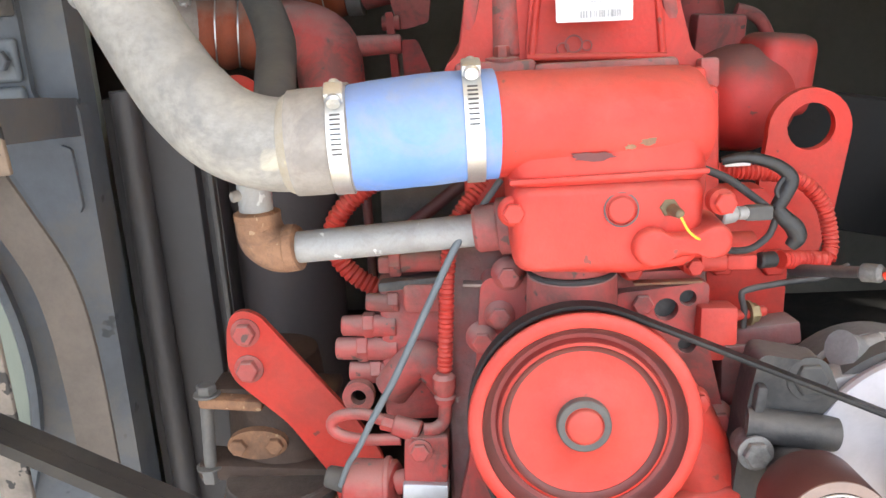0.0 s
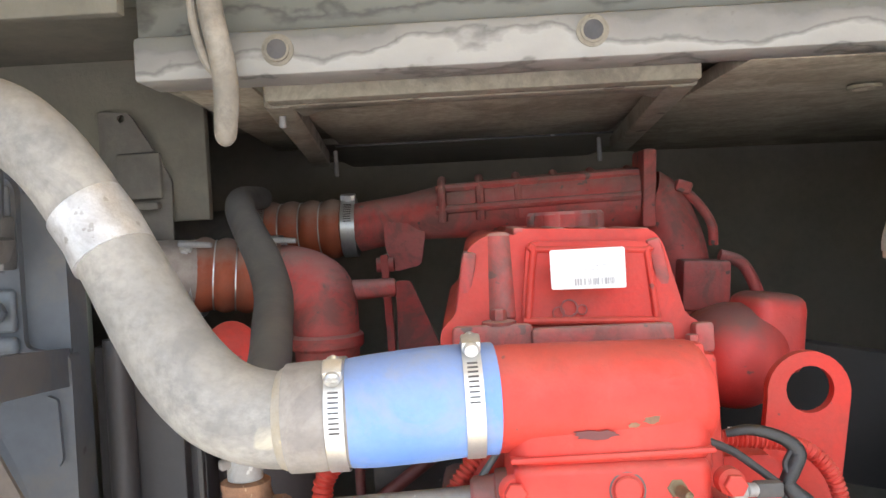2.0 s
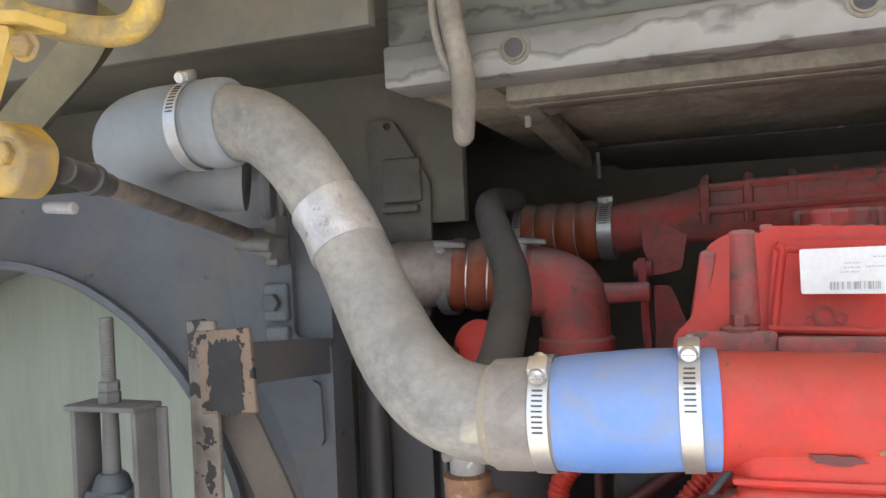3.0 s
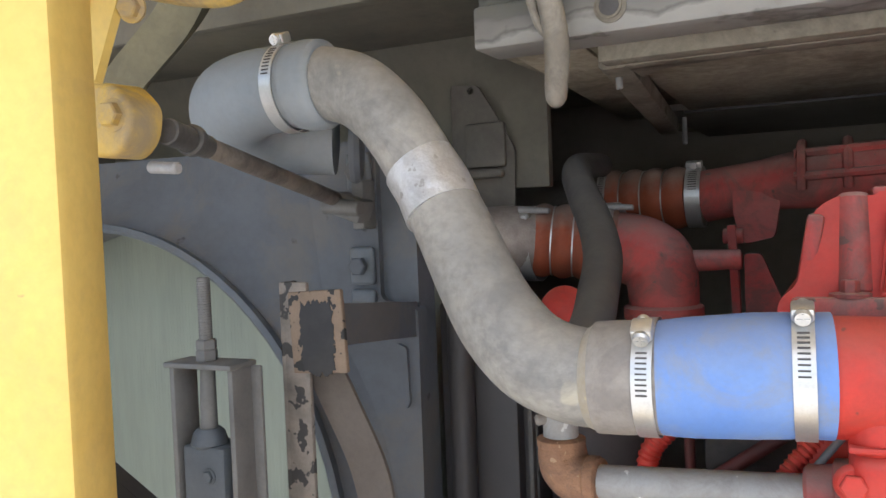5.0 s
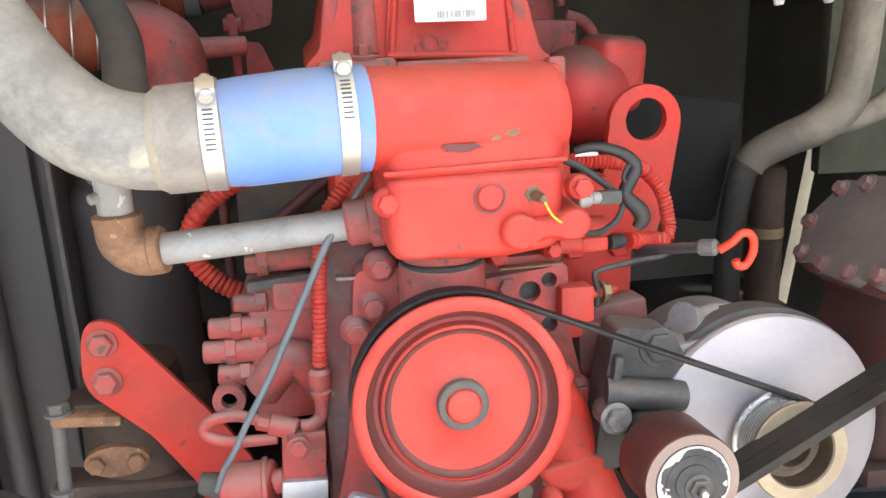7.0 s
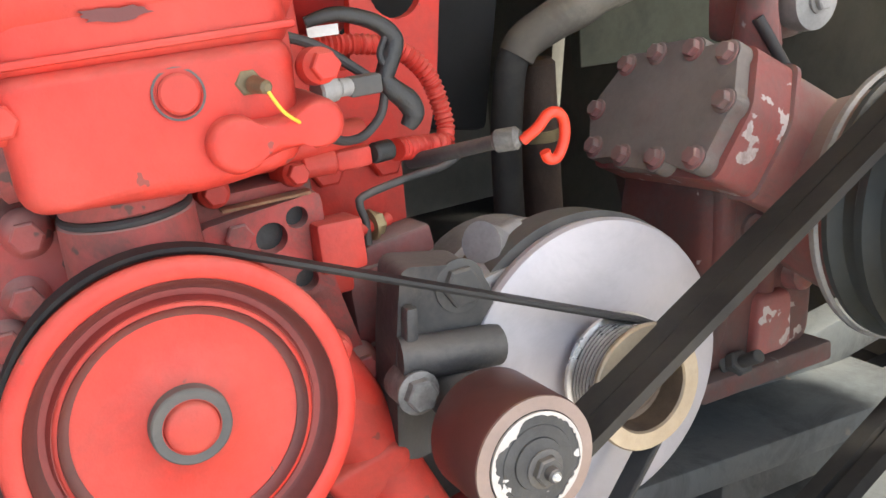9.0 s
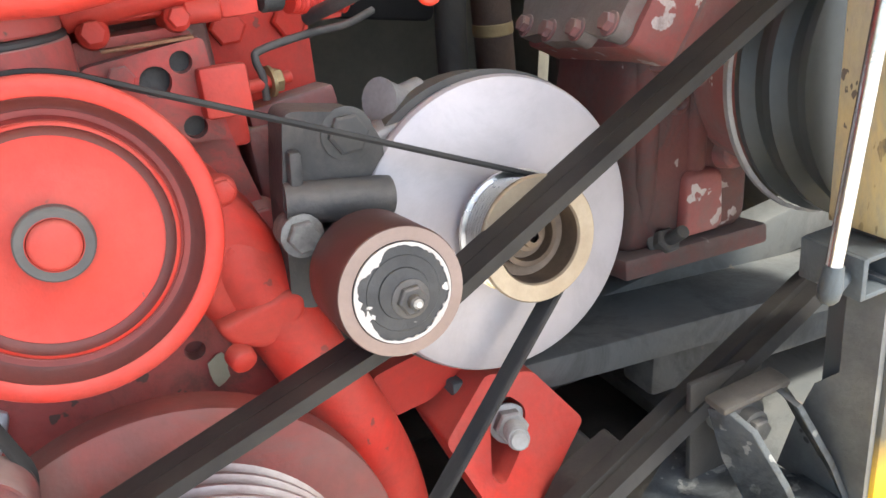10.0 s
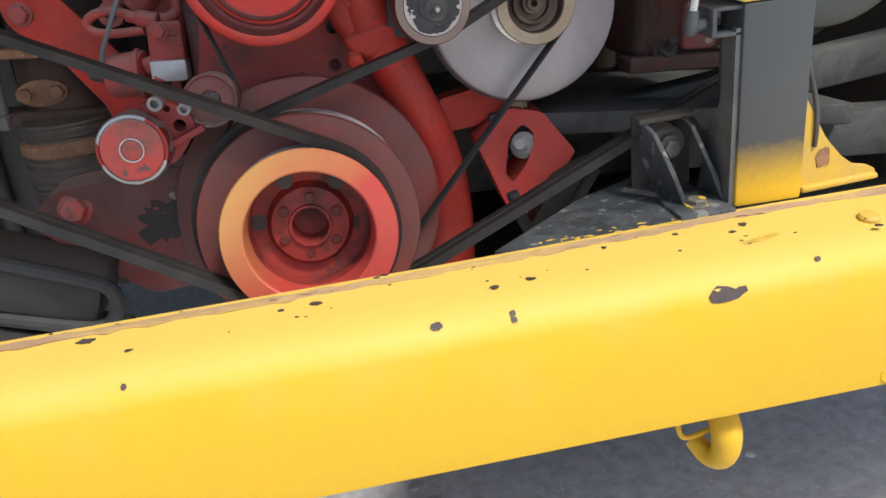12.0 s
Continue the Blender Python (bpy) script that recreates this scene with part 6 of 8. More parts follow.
part("bearing_block", b, material("grey_bearing", (0.085, 0.097, 0.108), 0.55, second=(0.055, 0.06, 0.065), amount=0.6, scale=16, bump=0.3), o, "grey cast bearing block")
# fan drive pulley below the fork
o = thing("fan_drive_pulley", (-0.62, 0.5, 0.91), "grey grooved fan drive pulley on its shaft", "pulley")
prof = [(0.05, -0.02), (0.066, -0.018), (0.060, -0.008), (0.066, 0.0), (0.060, 0.010), (0.066, 0.018), (0.05, 0.02)]
part("wheel", lathe(bmesh.new(), prof, (-0.62, 0.542, 0.975), AX, 40), CHASSIS, o)
part("shaft", rod(bmesh.new(), (-0.62, 0.54, 0.975), (-0.62, 0.62, 0.966), 0.018, None, 20), CHASSIS, o, "dark shaft to the fan")

# rail with peeling paint in front of the shroud
o = thing("support_rail", (-0.48, 0.79, 0.5), "pale dusty upright rail with peeling black paint", "rail")
b = bmesh.new()
box(b, (-0.487, 0.790, 0.795), (0.034, 0.007, 0.69), bevel=0.002)
box(b, (-0.5035, 0.800, 0.795), (0.006, 0.028, 0.69), bevel=0.002)
part("rail", b, material("worn_rail", (0.25, 0.215, 0.18), 0.75, second=(0.13, 0.115, 0.10), amount=0.9, scale=24, chip=(0.045, 0.042, 0.04), chips=0.13, chip_scale=50, bump=0.3), o)
b = bmesh.new()
box(b, (-0.4570, 0.788, 1.086), (0.070, 0.007, 0.090), (0, -3, 0), bevel=0.002)
part("rail_plate", b, material("peeled_plate", (0.26, 0.19, 0.135), 0.8, second=(0.17, 0.125, 0.09), amount=0.7, scale=30, chip=(0.035, 0.036, 0.036), chips=0.12, chip_scale=70, bump=0.4), o, "flat plate with flaking paint")
part("paint_patch", ragged(-0.4555, 1.080, 0.0215, 0.039, 0.7842, 3, 70, 0.10), BLACK_RUBBER, o, "remaining black paint")
line = spline([(-0.470, 0.804, 1.050), (-0.452, 0.82, 0.990), (-0.432, 0.83, 0.932), (-0.421, 0.832, 0.88), (-0.417, 0.835, 0.80), (-0.419, 0.84, 0.68)], 6)
part("rail_brace", rings(bmesh.new(), [[Vector((x + dx, y, z + dz)) for dx, dz in ((-0.005, 0.0225), (0.005, 0.0225), (0.005, -0.0225), (-0.005, -0.0225))] for x, y, z in ((-0.431, 0.792, 1.094), (-0.436, 0.90, 1.084), (-0.441, 0.978, 1.076))]), SHROUD, o, "grey brace running back to the shroud")
solo("rubber_flap", rings(bmesh.new(), [[p + Vector((dx, dy, dx * 0.25)) for dx, dy in ((-0.021, 0.0), (0.021, 0.006), (0.021, 0.011), (-0.021, 0.005))] for p in line]), material("brown_dusty_rubber", (0.145, 0.122, 0.105), 0.8, second=(0.095, 0.082, 0.073), amount=0.6, scale=12, bump=0.25), "brown dusty rubber flap curving down behind the rail", "flap")
# stay rod with clevis ends
o = thing("hinge_pin", (-0.445, 0.56, 1.25), "short pale steel pin beside the hinge", "pin")
part("pin", rod(bmesh.new(), (-0.462, 0.565, 1.2560), (-0.428, 0.562, 1.2530), 0.0052, None, 14), ALU, o)
o = thing("hinge_stay", (-0.55, 0.72, 1.25), "dusty brown gas stay between yellow hinge and shroud", "stay")
b = bmesh.new()
rod(b, (-0.459, 0.60, 1.284), (-0.512, 0.915, 1.233), 0.0095, 0.0095, 20)
part("stay_tube", b, material("greasy_brown_tube", (0.21, 0.18, 0.15), 0.6, second=(0.09, 0.075, 0.065), amount=0.8, scale=20, bump=0.3, smear=(0.05, 0.045, 0.04), smears=0.7, smear_scale=18), o)
b = bmesh.new()
rod(b, (-0.457, 0.580, 1.287), (-0.466, 0.640, 1.2775), 0.0120, 0.0110, 18)
lathe(b, [(0.0125, 0), (0.0145, 0.002), (0.0145, 0.008), (0.0125, 0.010)], (-0.4605, 0.610, 1.2825), (-0.16, 0.95, -0.16), 18)
part("end_joint", b, BLACK_IRON, o, "greasy dark end joint")
b = bmesh.new()
box(b, (-0.500, 0.935, 1.222), (0.045, 0.03, 0.030), (0, 20, 0), 0.004)
rod(b, (-0.528, 0.915, 1.225), (-0.475, 0.915, 1.22), 0.010, None, 16)
box(b, (-0.492, 0.95, 1.225), (0.018, 0.03, 0.062), bevel=0.003)
part("clevis", b, FORK, o, "grey clevis clamp")

# yellow hinge side of the hatch
DUSTY_YELLOW = material("dusty_yellow", (0.60, 0.38, 0.06), 0.6, second=(0.34, 0.27, 0.16), amount=0.8, scale=22, bump=0.3, smear=(0.26, 0.21, 0.15), smears=0.7, smear_scale=16)
# Post yellow made paler to hold the sun's glare in its colour.
GLARE_POST = material("glare_paled_post_yellow", (0.78, 0.57, 0.17), 0.6, second=(0.72, 0.49, 0.12), amount=0.5, scale=9, fine=0.1, bump=0.12, spec=0.35, chip=(0.30, 0.22, 0.13), chips=-0.025, chip_scale=34, smear=(0.50, 0.36, 0.16), smears=0.25, smear_scale=11)
o = thing("hatch_post", (-0.5, 0.49, 0.5), "yellow hatch post, paled for sun glare, with dusty chipped edges", "post")
b = bmesh.new()
box(b, (-0.411, 0.421, 1.17), (0.052, 0.067, 1.24), (0, 0, 26), 0.006)
part("post", b, GLARE_POST, o)
b = bmesh.new()
pillow(b, round_outline([(-0.535, 1.331), (-0.474, 1.325), (-0.452, 1.304), (-0.457, 1.278), (-0.474, 1.264), (-0.535, 1.270)], 0.010, 4), 0.572, 0.538, 0.006)
part("hinge_lug", b, DUSTY_YELLOW, o, "worn yellow hinge lug")
part("hinge_bolt", bolt(bmesh.new(), (-0.472, 0.538, 1.298), (0.15, -1, 0), 0.0105, 0.010, True), DUSTY_YELLOW, o, "yellow painted bolt")
b = bmesh.new()
front_plate(b, round_outline([(-0.468, 1.392), (-0.426, 1.386), (-0.424, 1.378), (-0.453, 1.318), (-0.458, 1.318)], 0.003), 0.512, 0.008)
box(b, (-0.445, 0.520, 1.3945), (0.075, 0.045, 0.009), (0, 8, 0), 0.002)
part("gusset", b, GLARE_POST, o, "yellow triangular gusset")
for p_ in ((-0.463, 0.497, 1.382), (-0.418, 0.512, 1.371)):
    part("gusset_bolt", bolt(bmesh.new(), p_, (0.25, -1, -0.1), 0.0088, 0.009, True), DUSTY_YELLOW, o, "dull yellow hexagon bolt")
o = thing("hatch_linkage", (-0.40, 0.56, 1.37), "yellow hatch hinge arm with worn grey underside", "hinge")
b = bmesh.new()
tube(b, [(-0.50, 0.56, 1.428), (-0.469, 0.56, 1.412), (-0.42, 0.56, 1.396), (-0.375, 0.56, 1.387), (-0.349, 0.56, 1.394), (-0.340, 0.56, 1.42), (-0.340, 0.56, 1.50)], 0.0120, 20)
part("arm", b, material("worn_yellow", (0.72, 0.47, 0.06), 0.5, second=(0.22, 0.20, 0.17), amount=0.75, scale=16, smear=(0.15, 0.14, 0.12), smears=0.6, smear_scale=20), o)
part("arm_root", box(bmesh.new(), (-0.468, 0.575, 1.428), (0.10, 0.035, 0.040), (0, 12, 0), 0.010, 3), material("worn_grey_root", (0.16, 0.155, 0.15), 0.6, second=(0.36, 0.26, 0.10), amount=0.6, scale=20, bump=0.2), o, "worn grey root of the arm")
b = bmesh.new()
tube(b, [(-0.56, 0.74, 1.47), (-0.60, 0.75, 1.436), (-0.68, 0.75, 1.378), (-0.72, 0.76, 1.345)], 0.030, 4, 4)
part("strap", b, material("olive_dusty_strap", (0.17, 0.15, 0.085), 0.7, second=(0.11, 0.10, 0.065), amount=0.7, scale=14, bump=0.2, smear=(0.23, 0.20, 0.12), smears=0.5, smear_scale=9), o, "dusty olive flat strap going back")

# greasy red arm and exhaust parts at lower left
o = thing("steel_stay", (-0.17, 0.85, 0.66), "flat red painted support arm with two bolts", "arm")
b = bmesh.new()
front_plate(b, round_outline([(-0.249, 0.850), (-0.242, 0.868), (-0.228, 0.873), (-0.211, 0.866), (-0.112, 0.733), (-0.088, 0.690), (-0.07, 0.52), (-0.12, 0.52), (-0.150, 0.668), (-0.192, 0.735), (-0.247, 0.789), (-0.253, 0.809)], 0.012, 5), 0.852, 0.008)
part("plate", b, RED, o)
for x, z in ((-0.228, 0.847), (-0.229, 0.804)):
    part("arm_bolt", bolt(bmesh.new(), (x, 0.843, z), (0, -1, 0.05), 0.0125, 0.012, True), RED_DUST, o, "scuffed red bolt")
o = thing("exhaust_joint", (-0.23, 0.92, 0.5), "brown rusty exhaust joint with flange and flexible pipe", "exhaust")
GRIME = material("brown_exhaust", (0.085, 0.055, 0.04), 0.75, second=(0.05, 0.035, 0.03), amount=0.7, scale=16, bump=0.6)
b = bmesh.new()
tube(b, [(-0.23, 0.95, 0.78), (-0.23, 0.95, 0.72), (-0.225, 0.94, 0.66), (-0.22, 0.93, 0.60)], [0.055, 0.062, 0.068, 0.066], 28)
box(b, (-0.215, 0.90, 0.755), (0.15, 0.05, 0.016), (0, 3, 0), 0.006)
box(b, (-0.215, 0.89, 0.655), (0.20, 0.05, 0.022), (0, 4, 0), 0.006)
part("joint_body", b, GRIME, o)
b = bmesh.new()
outline = [(-0.241 + 0.036 * math.cos(f), 0.692 + 0.019 * math.sin(f)) for f in np.linspace(0, math.tau, 24, endpoint=False)]
front_plate(b, outline, 0.885, 0.012)
part("oval_flange", b, RUST, o, "rusty oval flange")
for x in (-0.263, -0.219):
    part("flange_bolt", bolt(bmesh.new(), (x, 0.872, 0.692), (0, -1, 0), 0.0105, 0.007, False), RUST, o, "rusty flange bolt")
b = bmesh.new()
rod(b, (-0.292, 0.87, 0.770), (-0.300, 0.87, 0.655), 0.0075, None, 14)
bolt(b, (-0.291, 0.87, 0.762), (0, 0, 1), 0.012, 0.012)
bolt(b, (-0.300, 0.87, 0.668), (0, 0, -1), 0.012, 0.02)
part("long_bolt", b, FORK, o, "long steel clamp bolt")
part("rust_strap", box(bmesh.new(), (-0.262, 0.872, 0.752), (0.075, 0.03, 0.014), (0, 5, 0), 0.005), RUST, o, "rusty strap end")
b = bmesh.new()
line = [(-0.215, 0.87, 0.655), (-0.215, 0.868, 0.60), (-0.213, 0.868, 0.54), (-0.21, 0.87, 0.46)]
tube(b, line, [0.064, 0.070, 0.070, 0.060], 32, 10, ribs=0.0018, pitch=0.008)
part("flex_pipe", b, material("woven_braid", (0.16, 0.14, 0.125), 0.6, 0.4, second=(0.09, 0.08, 0.07), amount=0.6, scale=30, bump=0.9, bump_scale=200), o, "braided flexible pipe")
part("band_clamp", lathe(bmesh.new(), [(0.068, 0), (0.071, 0.003), (0.071, 0.018), (0.068, 0.021)], (-0.215, 0.868, 0.612), (0, 0, 1), 36), RUST, o, "rusty band clamp")

# lower left: engine foot and rubber block
o = thing("red_mount", (-0.13, 0.66, 0.45), "dirty red engine foot with black burnt patch", "mount")
b = bmesh.new()
front_plate(b, round_outline([(-0.225, 0.575), (-0.19, 0.612), (-0.04, 0.625), (0.03, 0.60), (0.04, 0.47), (-0.10, 0.46)], 0.015), 0.70, 0.06)
part("foot", b, RED_DULL, o)
part("foot_bolt", bolt(bmesh.new(), (-0.165, 0.638, 0.588), (0.1, -1, 0.25), 0.016, 0.02, True), RED_DUST, o, "dusty red foot bolt")
part("burnt_patch", ragged(-0.065, 0.555, 0.026, 0.028, 0.6395, 11, 30, 0.3), material("flaked_black", (0.03, 0.028, 0.028), 0.5, second=(0.06, 0.05, 0.05), chip=(0.3, 0.05, 0.04), chips=0.05, chip_scale=60), o, "flaked black paint")
part("rag", ragged(0.005, 0.515, 0.010, 0.018, 0.60, 17, 14, 0.3), WHITE, o, "torn pale scrap")
o = thing("rubber_mount", (-0.17, 0.6, 0.42), "grey rubber mounting block on the chassis", "mount")
b = bmesh.new()
box(b, (-0.24, 0.60, 0.535), (0.22, 0.12, 0.055), (0, 20, 0), 0.008)
box(b, (-0.25, 0.58, 0.47), (0.26, 0.10, 0.03), (0, 20, 0), 0.006)
part("block", b, BLACK_RUBBER, o)
part("strap", tube(bmesh.new(), [(-0.30, 0.545, 0.60), (-0.22, 0.543, 0.565), (-0.145, 0.54, 0.535), (-0.118, 0.54, 0.515), (-0.122, 0.54, 0.485), (-0.15, 0.54, 0.473), (-0.25, 0.545, 0.50)], 0.009, 10), material("grey_strap", (0.06, 0.065, 0.066), 0.6), o, "grey rubber strap")

# ---- right side ----
o = thing("engine_mount", (0.40, 0.64, 0.47), "bright red engine mount box with a steel bolt", "mount")
b = bmesh.new()
front_plate(b, round_outline([(0.340, 0.60), (0.388, 0.640), (0.430, 0.630), (0.467, 0.577), (0.386, 0.503), (0.372, 0.512)], 0.006), 0.690, 0.065, [round_outline([(0.382, 0.604), (0.402, 0.620), (0.417, 0.604), (0.402, 0.572), (0.380, 0.550), (0.371, 0.560)], 0.008)])
for v in b.verts:
    v.co.y += (v.co.z - 0.58) * 0.35
part("mount_box", b, RED, o)
b = bmesh.new()
front_plate(b, round_outline([(0.386, 0.606), (0.402, 0.618), (0.414, 0.604), (0.398, 0.572), (0.378, 0.553), (0.373, 0.562)], 0.006), 0.690, 0.004)
part("slot_bottom", b, BLACK_IRON, o, "dark bottom of the slot")
b = bmesh.new()
lathe(b, [(0.0175, 0), (0.0175, 0.003), (0.0150, 0.004)], (0.402, 0.640, 0.590), (-0.30, -1, 0.35), 24)
bolt(b, (0.401, 0.636, 0.5915), (-0.30, -1, 0.35), 0.0145, 0.014, False)
rod(b, (0.397, 0.622, 0.5965), (0.386, 0.592, 0.6075), 0.0088, 0.0080, 16)
for k in range(7):
    lathe(b, [(0.0086, 0), (0.0094, 0.001), (0.0086, 0.002)], Vector((0.3955, 0.619, 0.598)).lerp(Vector((0.3875, 0.597, 0.6065)), k / 6), (-0.30, -1, 0.35), 14)
rod(b, (0.402, 0.70, 0.570), (0.402, 0.640, 0.590), 0.0125, None, 16)
part("mount_bolt", b, ALU, o, "dull steel bolt")
b = bmesh.new()
front_plate(b, round_outline([(0.30, 0.655), (0.375, 0.668), (0.39, 0.64), (0.35, 0.615), (0.30, 0.61)], 0.008), 0.705, 0.03)
part("lug", b, RED, o, "red adjuster lug")
part("rubber_pad", box(bmesh.new(), (0.452, 0.69, 0.545), (0.11, 0.07, 0.04), (0, 52, 0), 0.006), BLACK_RUBBER, o, "black rubber pad under the box")
o = thing("coolant_outlet", (0.27, 0.68, 0.42), "red painted cast coolant tube beside the crank pulley", "pipe")
part("tube", tube(bmesh.new(), [(0.200, 0.70, 0.820), (0.222, 0.685, 0.775), (0.245, 0.675, 0.715), (0.285, 0.67, 0.61), (0.300, 0.672, 0.53), (0.300, 0.68, 0.44), (0.295, 0.70, 0.38)], [0.032, 0.032, 0.029, 0.030, 0.031, 0.032, 0.032], 32), RED, o)
b = bmesh.new()
pillow(b, round_outline([(0.188, 0.846), (0.211, 0.856), (0.240, 0.812), (0.250, 0.787), (0.241, 0.748), (0.214, 0.734), (0.194, 0.738), (0.176, 0.770), (0.170, 0.806)], 0.012, 4), 0.715, 0.660, 0.016, 6)
pillow(b, round_outline([(0.188, 0.750), (0.197, 0.732), (0.222, 0.722), (0.254, 0.741), (0.256, 0.757), (0.242, 0.764)], 0.008, 4), 0.710, 0.648, 0.008, 5)
rod(b, (0.200, 0.655, 0.726), (0.202, 0.642, 0.722), 0.0105, 0.0095, 14)
rod(b, (0.214, 0.665, 0.842), (0.214, 0.652, 0.844), 0.0115, 0.0100, 16)
bolt(b, (0.214, 0.653, 0.844), AX, 0.0085, 0.006, False)
part("flange", b, RED, o, "red cast flange with a bolted lip", 50)
b = bmesh.new()
for k, (dx, dz, w) in enumerate(((0.0, 0.0, 0.006), (0.007, 0.004, 0.005), (0.013, 0.007, 0.005))):
    box(b, (0.200 + dx, 0.6593, 0.790 + dz), (w * 0.8, 0.0018, 0.009), (0, -30, 0), 0.0005)
part("cast_mark", b, RED, o, "raised cast marks")
for cx, cz, w, h, sd in ((0.190, 0.690, 0.007, 0.014, 21), (0.212, 0.705, 0.005, 0.003, 22), (0.228, 0.690, 0.006, 0.005, 23)):
    solo("paint_flake", ragged(cx, cz, w, h, 0.702, sd, 12, 0.25), material("pale_flake", (0.42, 0.40, 0.29), 0.7), "pale flake of loose paint on the gear case", "flake", "paint flakes")

# air conditioning compressor
C_AC = Vector((0.745, 0.565, 0.835))
COMP = material("grimy_compressor_red", (0.30, 0.088, 0.08), 0.7, second=(0.21, 0.15, 0.14), amount=0.8, scale=12, chip=(0.50, 0.45, 0.43), chips=-0.005, chip_scale=38, bump=0.4, bump_scale=90, smear=(0.13, 0.105, 0.095), smears=0.8, smear_scale=11, dust=(0.26, 0.23, 0.21), dusty=0.7)
COMP_GREY = material("oily_grey_casting", (0.22, 0.188, 0.170), 0.75, second=(0.14, 0.12, 0.11), amount=0.8, scale=14, bump=0.7, bump_scale=70, smear=(0.20, 0.10, 0.09), smears=0.45, smear_scale=13, dust=(0.24, 0.215, 0.195), dusty=0.7)
COMP_FACE = material("flaked_red_face", (0.36, 0.09, 0.08), 0.6, second=(0.26, 0.11, 0.10), amount=0.7, scale=14, chip=(0.55, 0.48, 0.46), chips=0.06, chip_scale=42, bump=0.4, smear=(0.18, 0.12, 0.11), smears=0.6, smear_scale=12)
COMP_LOW = material("grimy_crankcase_red", (0.145, 0.046, 0.040), 0.75, second=(0.085, 0.055, 0.050), amount=0.9, scale=11, chip=(0.36, 0.31, 0.29), chips=-0.015, chip_scale=40, bump=0.6, bump_scale=80, smear=(0.08, 0.06, 0.055), smears=0.8, smear_scale=12, dust=(0.22, 0.19, 0.175), dusty=0.5)
o = thing("ac_compressor", (0.66, 0.8, 0.58), "dull dark red air conditioning compressor with bolted head", "compressor")
HEAD_O = Vector((0.5850, 0.772, 0.9230))
HEAD_U = AX.copy()
HEAD_W = (Vector((0.506, 0, 0.862)) - HEAD_U * HEAD_U.dot(Vector((0.506, 0, 0.862)))).normalized()
HEAD_N = HEAD_U.cross(HEAD_W)
HEAD_N = HEAD_N if HEAD_N.x < 0 else -HEAD_N


def head_pose(depth):
    m = Matrix((HEAD_U, HEAD_W, HEAD_N)).transposed().to_4x4()
    m.translation = HEAD_O + HEAD_N * depth
    return m


def scalloped(spots, r):
    """An outline that bulges round each bolt."""
    out = []
    for u, w in spots:
        mid = math.atan2(w, u)
        out += [(u + r * math.cos(mid + k * 0.32), w + r * math.sin(mid + k * 0.32)) for k in (-3, -2, -1, 0, 1, 2, 3)]
    return out


HEAD_BOLTS = [(0.068, -0.046), (0.080, 0.004), (0.066, 0.047), (0.024, 0.052), (-0.022, 0.050), (-0.060, 0.040), (-0.084, -0.006), (-0.069, -0.044), (-0.024, -0.050), (0.022, -0.050)]
headp = part("cylinder_head", plate(bmesh.new(), scalloped(HEAD_BOLTS, 0.0125), 0.016, head_pose(-0.016)), COMP_GREY, o, "oily grey-brown scalloped head cover")
part("head_block", plate(bmesh.new(), round_outline([(0.083, -0.060), (0.096, 0.006), (0.080, 0.060), (-0.074, 0.058), (-0.098, -0.006), (-0.082, -0.060)], 0.010), 0.046, head_pose(-0.0625)), COMP_FACE, headp, "pinkish red head block with flaked paint")
part("head_joint", plate(bmesh.new(), round_outline([(0.087, -0.063), (0.100, 0.006), (0.084, 0.063), (-0.078, 0.061), (-0.10, -0.006), (-0.086, -0.063)], 0.010), 0.005, head_pose(-0.068)), COMP, headp, "thin joint plate under the head")
part("cylinder_block", plate(bmesh.new(), round_outline([(0.080, -0.060), (0.094, 0.006), (0.078, 0.060), (-0.074, 0.058), (-0.096, -0.006), (-0.080, -0.060)], 0.014), 0.075, head_pose(-0.143)), COMP, o, "dusty red cylinder block")
for u, w in HEAD_BOLTS:
    part("head_bolt", bolt(bmesh.new(), HEAD_O + HEAD_U * u + HEAD_W * w, HEAD_N, 0.0085, 0.0085, True), COMP, headp)
part("neck", rod(bmesh.new(), (0.693, 0.760, 0.955), (0.690, 0.755, 1.012), 0.022, 0.017, 24, 0.004), COMP, o, "red cast suction neck")
part("neck_flange", lathe(bmesh.new(), [(0.030, 0), (0.033, 0.002), (0.033, 0.007), (0.028, 0.009)], (0.676, 0.752, 1.014), (0.05, -0.05, 1), 28), COMP_GREY, o, "grey round flange on the neck")
part("neck_bolt", bolt(bmesh.new(), (0.683, 0.750, 1.022), (0.05, -0.05, 1), 0.0105, 0.010, True), COMP_GREY, o, "dull grey bolt")
part("pipe_clamp", rings(bmesh.new(), [[Vector((0.748, 0.75, 0.998)) + Vector((math.cos(k * math.tau / 28) * r, dy, math.sin(k * math.tau / 28) * r)) for k in range(28)] for r, dy in ((0.016, 0.014), (0.028, 0.012), (0.030, 0.0), (0.028, -0.012), (0.016, -0.014))], cap=True), ALU, o, "round grey pipe clamp")
part("pipe_clamp_bolt", bolt(bmesh.new(), (0.748, 0.735, 0.998), (0, -1, 0), 0.010, 0.008, True), ALU, o, "dull clamp bolt")
part("cylinder", box(bmesh.new(), (0.690, 0.81, 0.80), (0.12, 0.15, 0.13), (0, -14, 0), 0.008), COMP_GREY, o, "dark oily cylinder below the head")
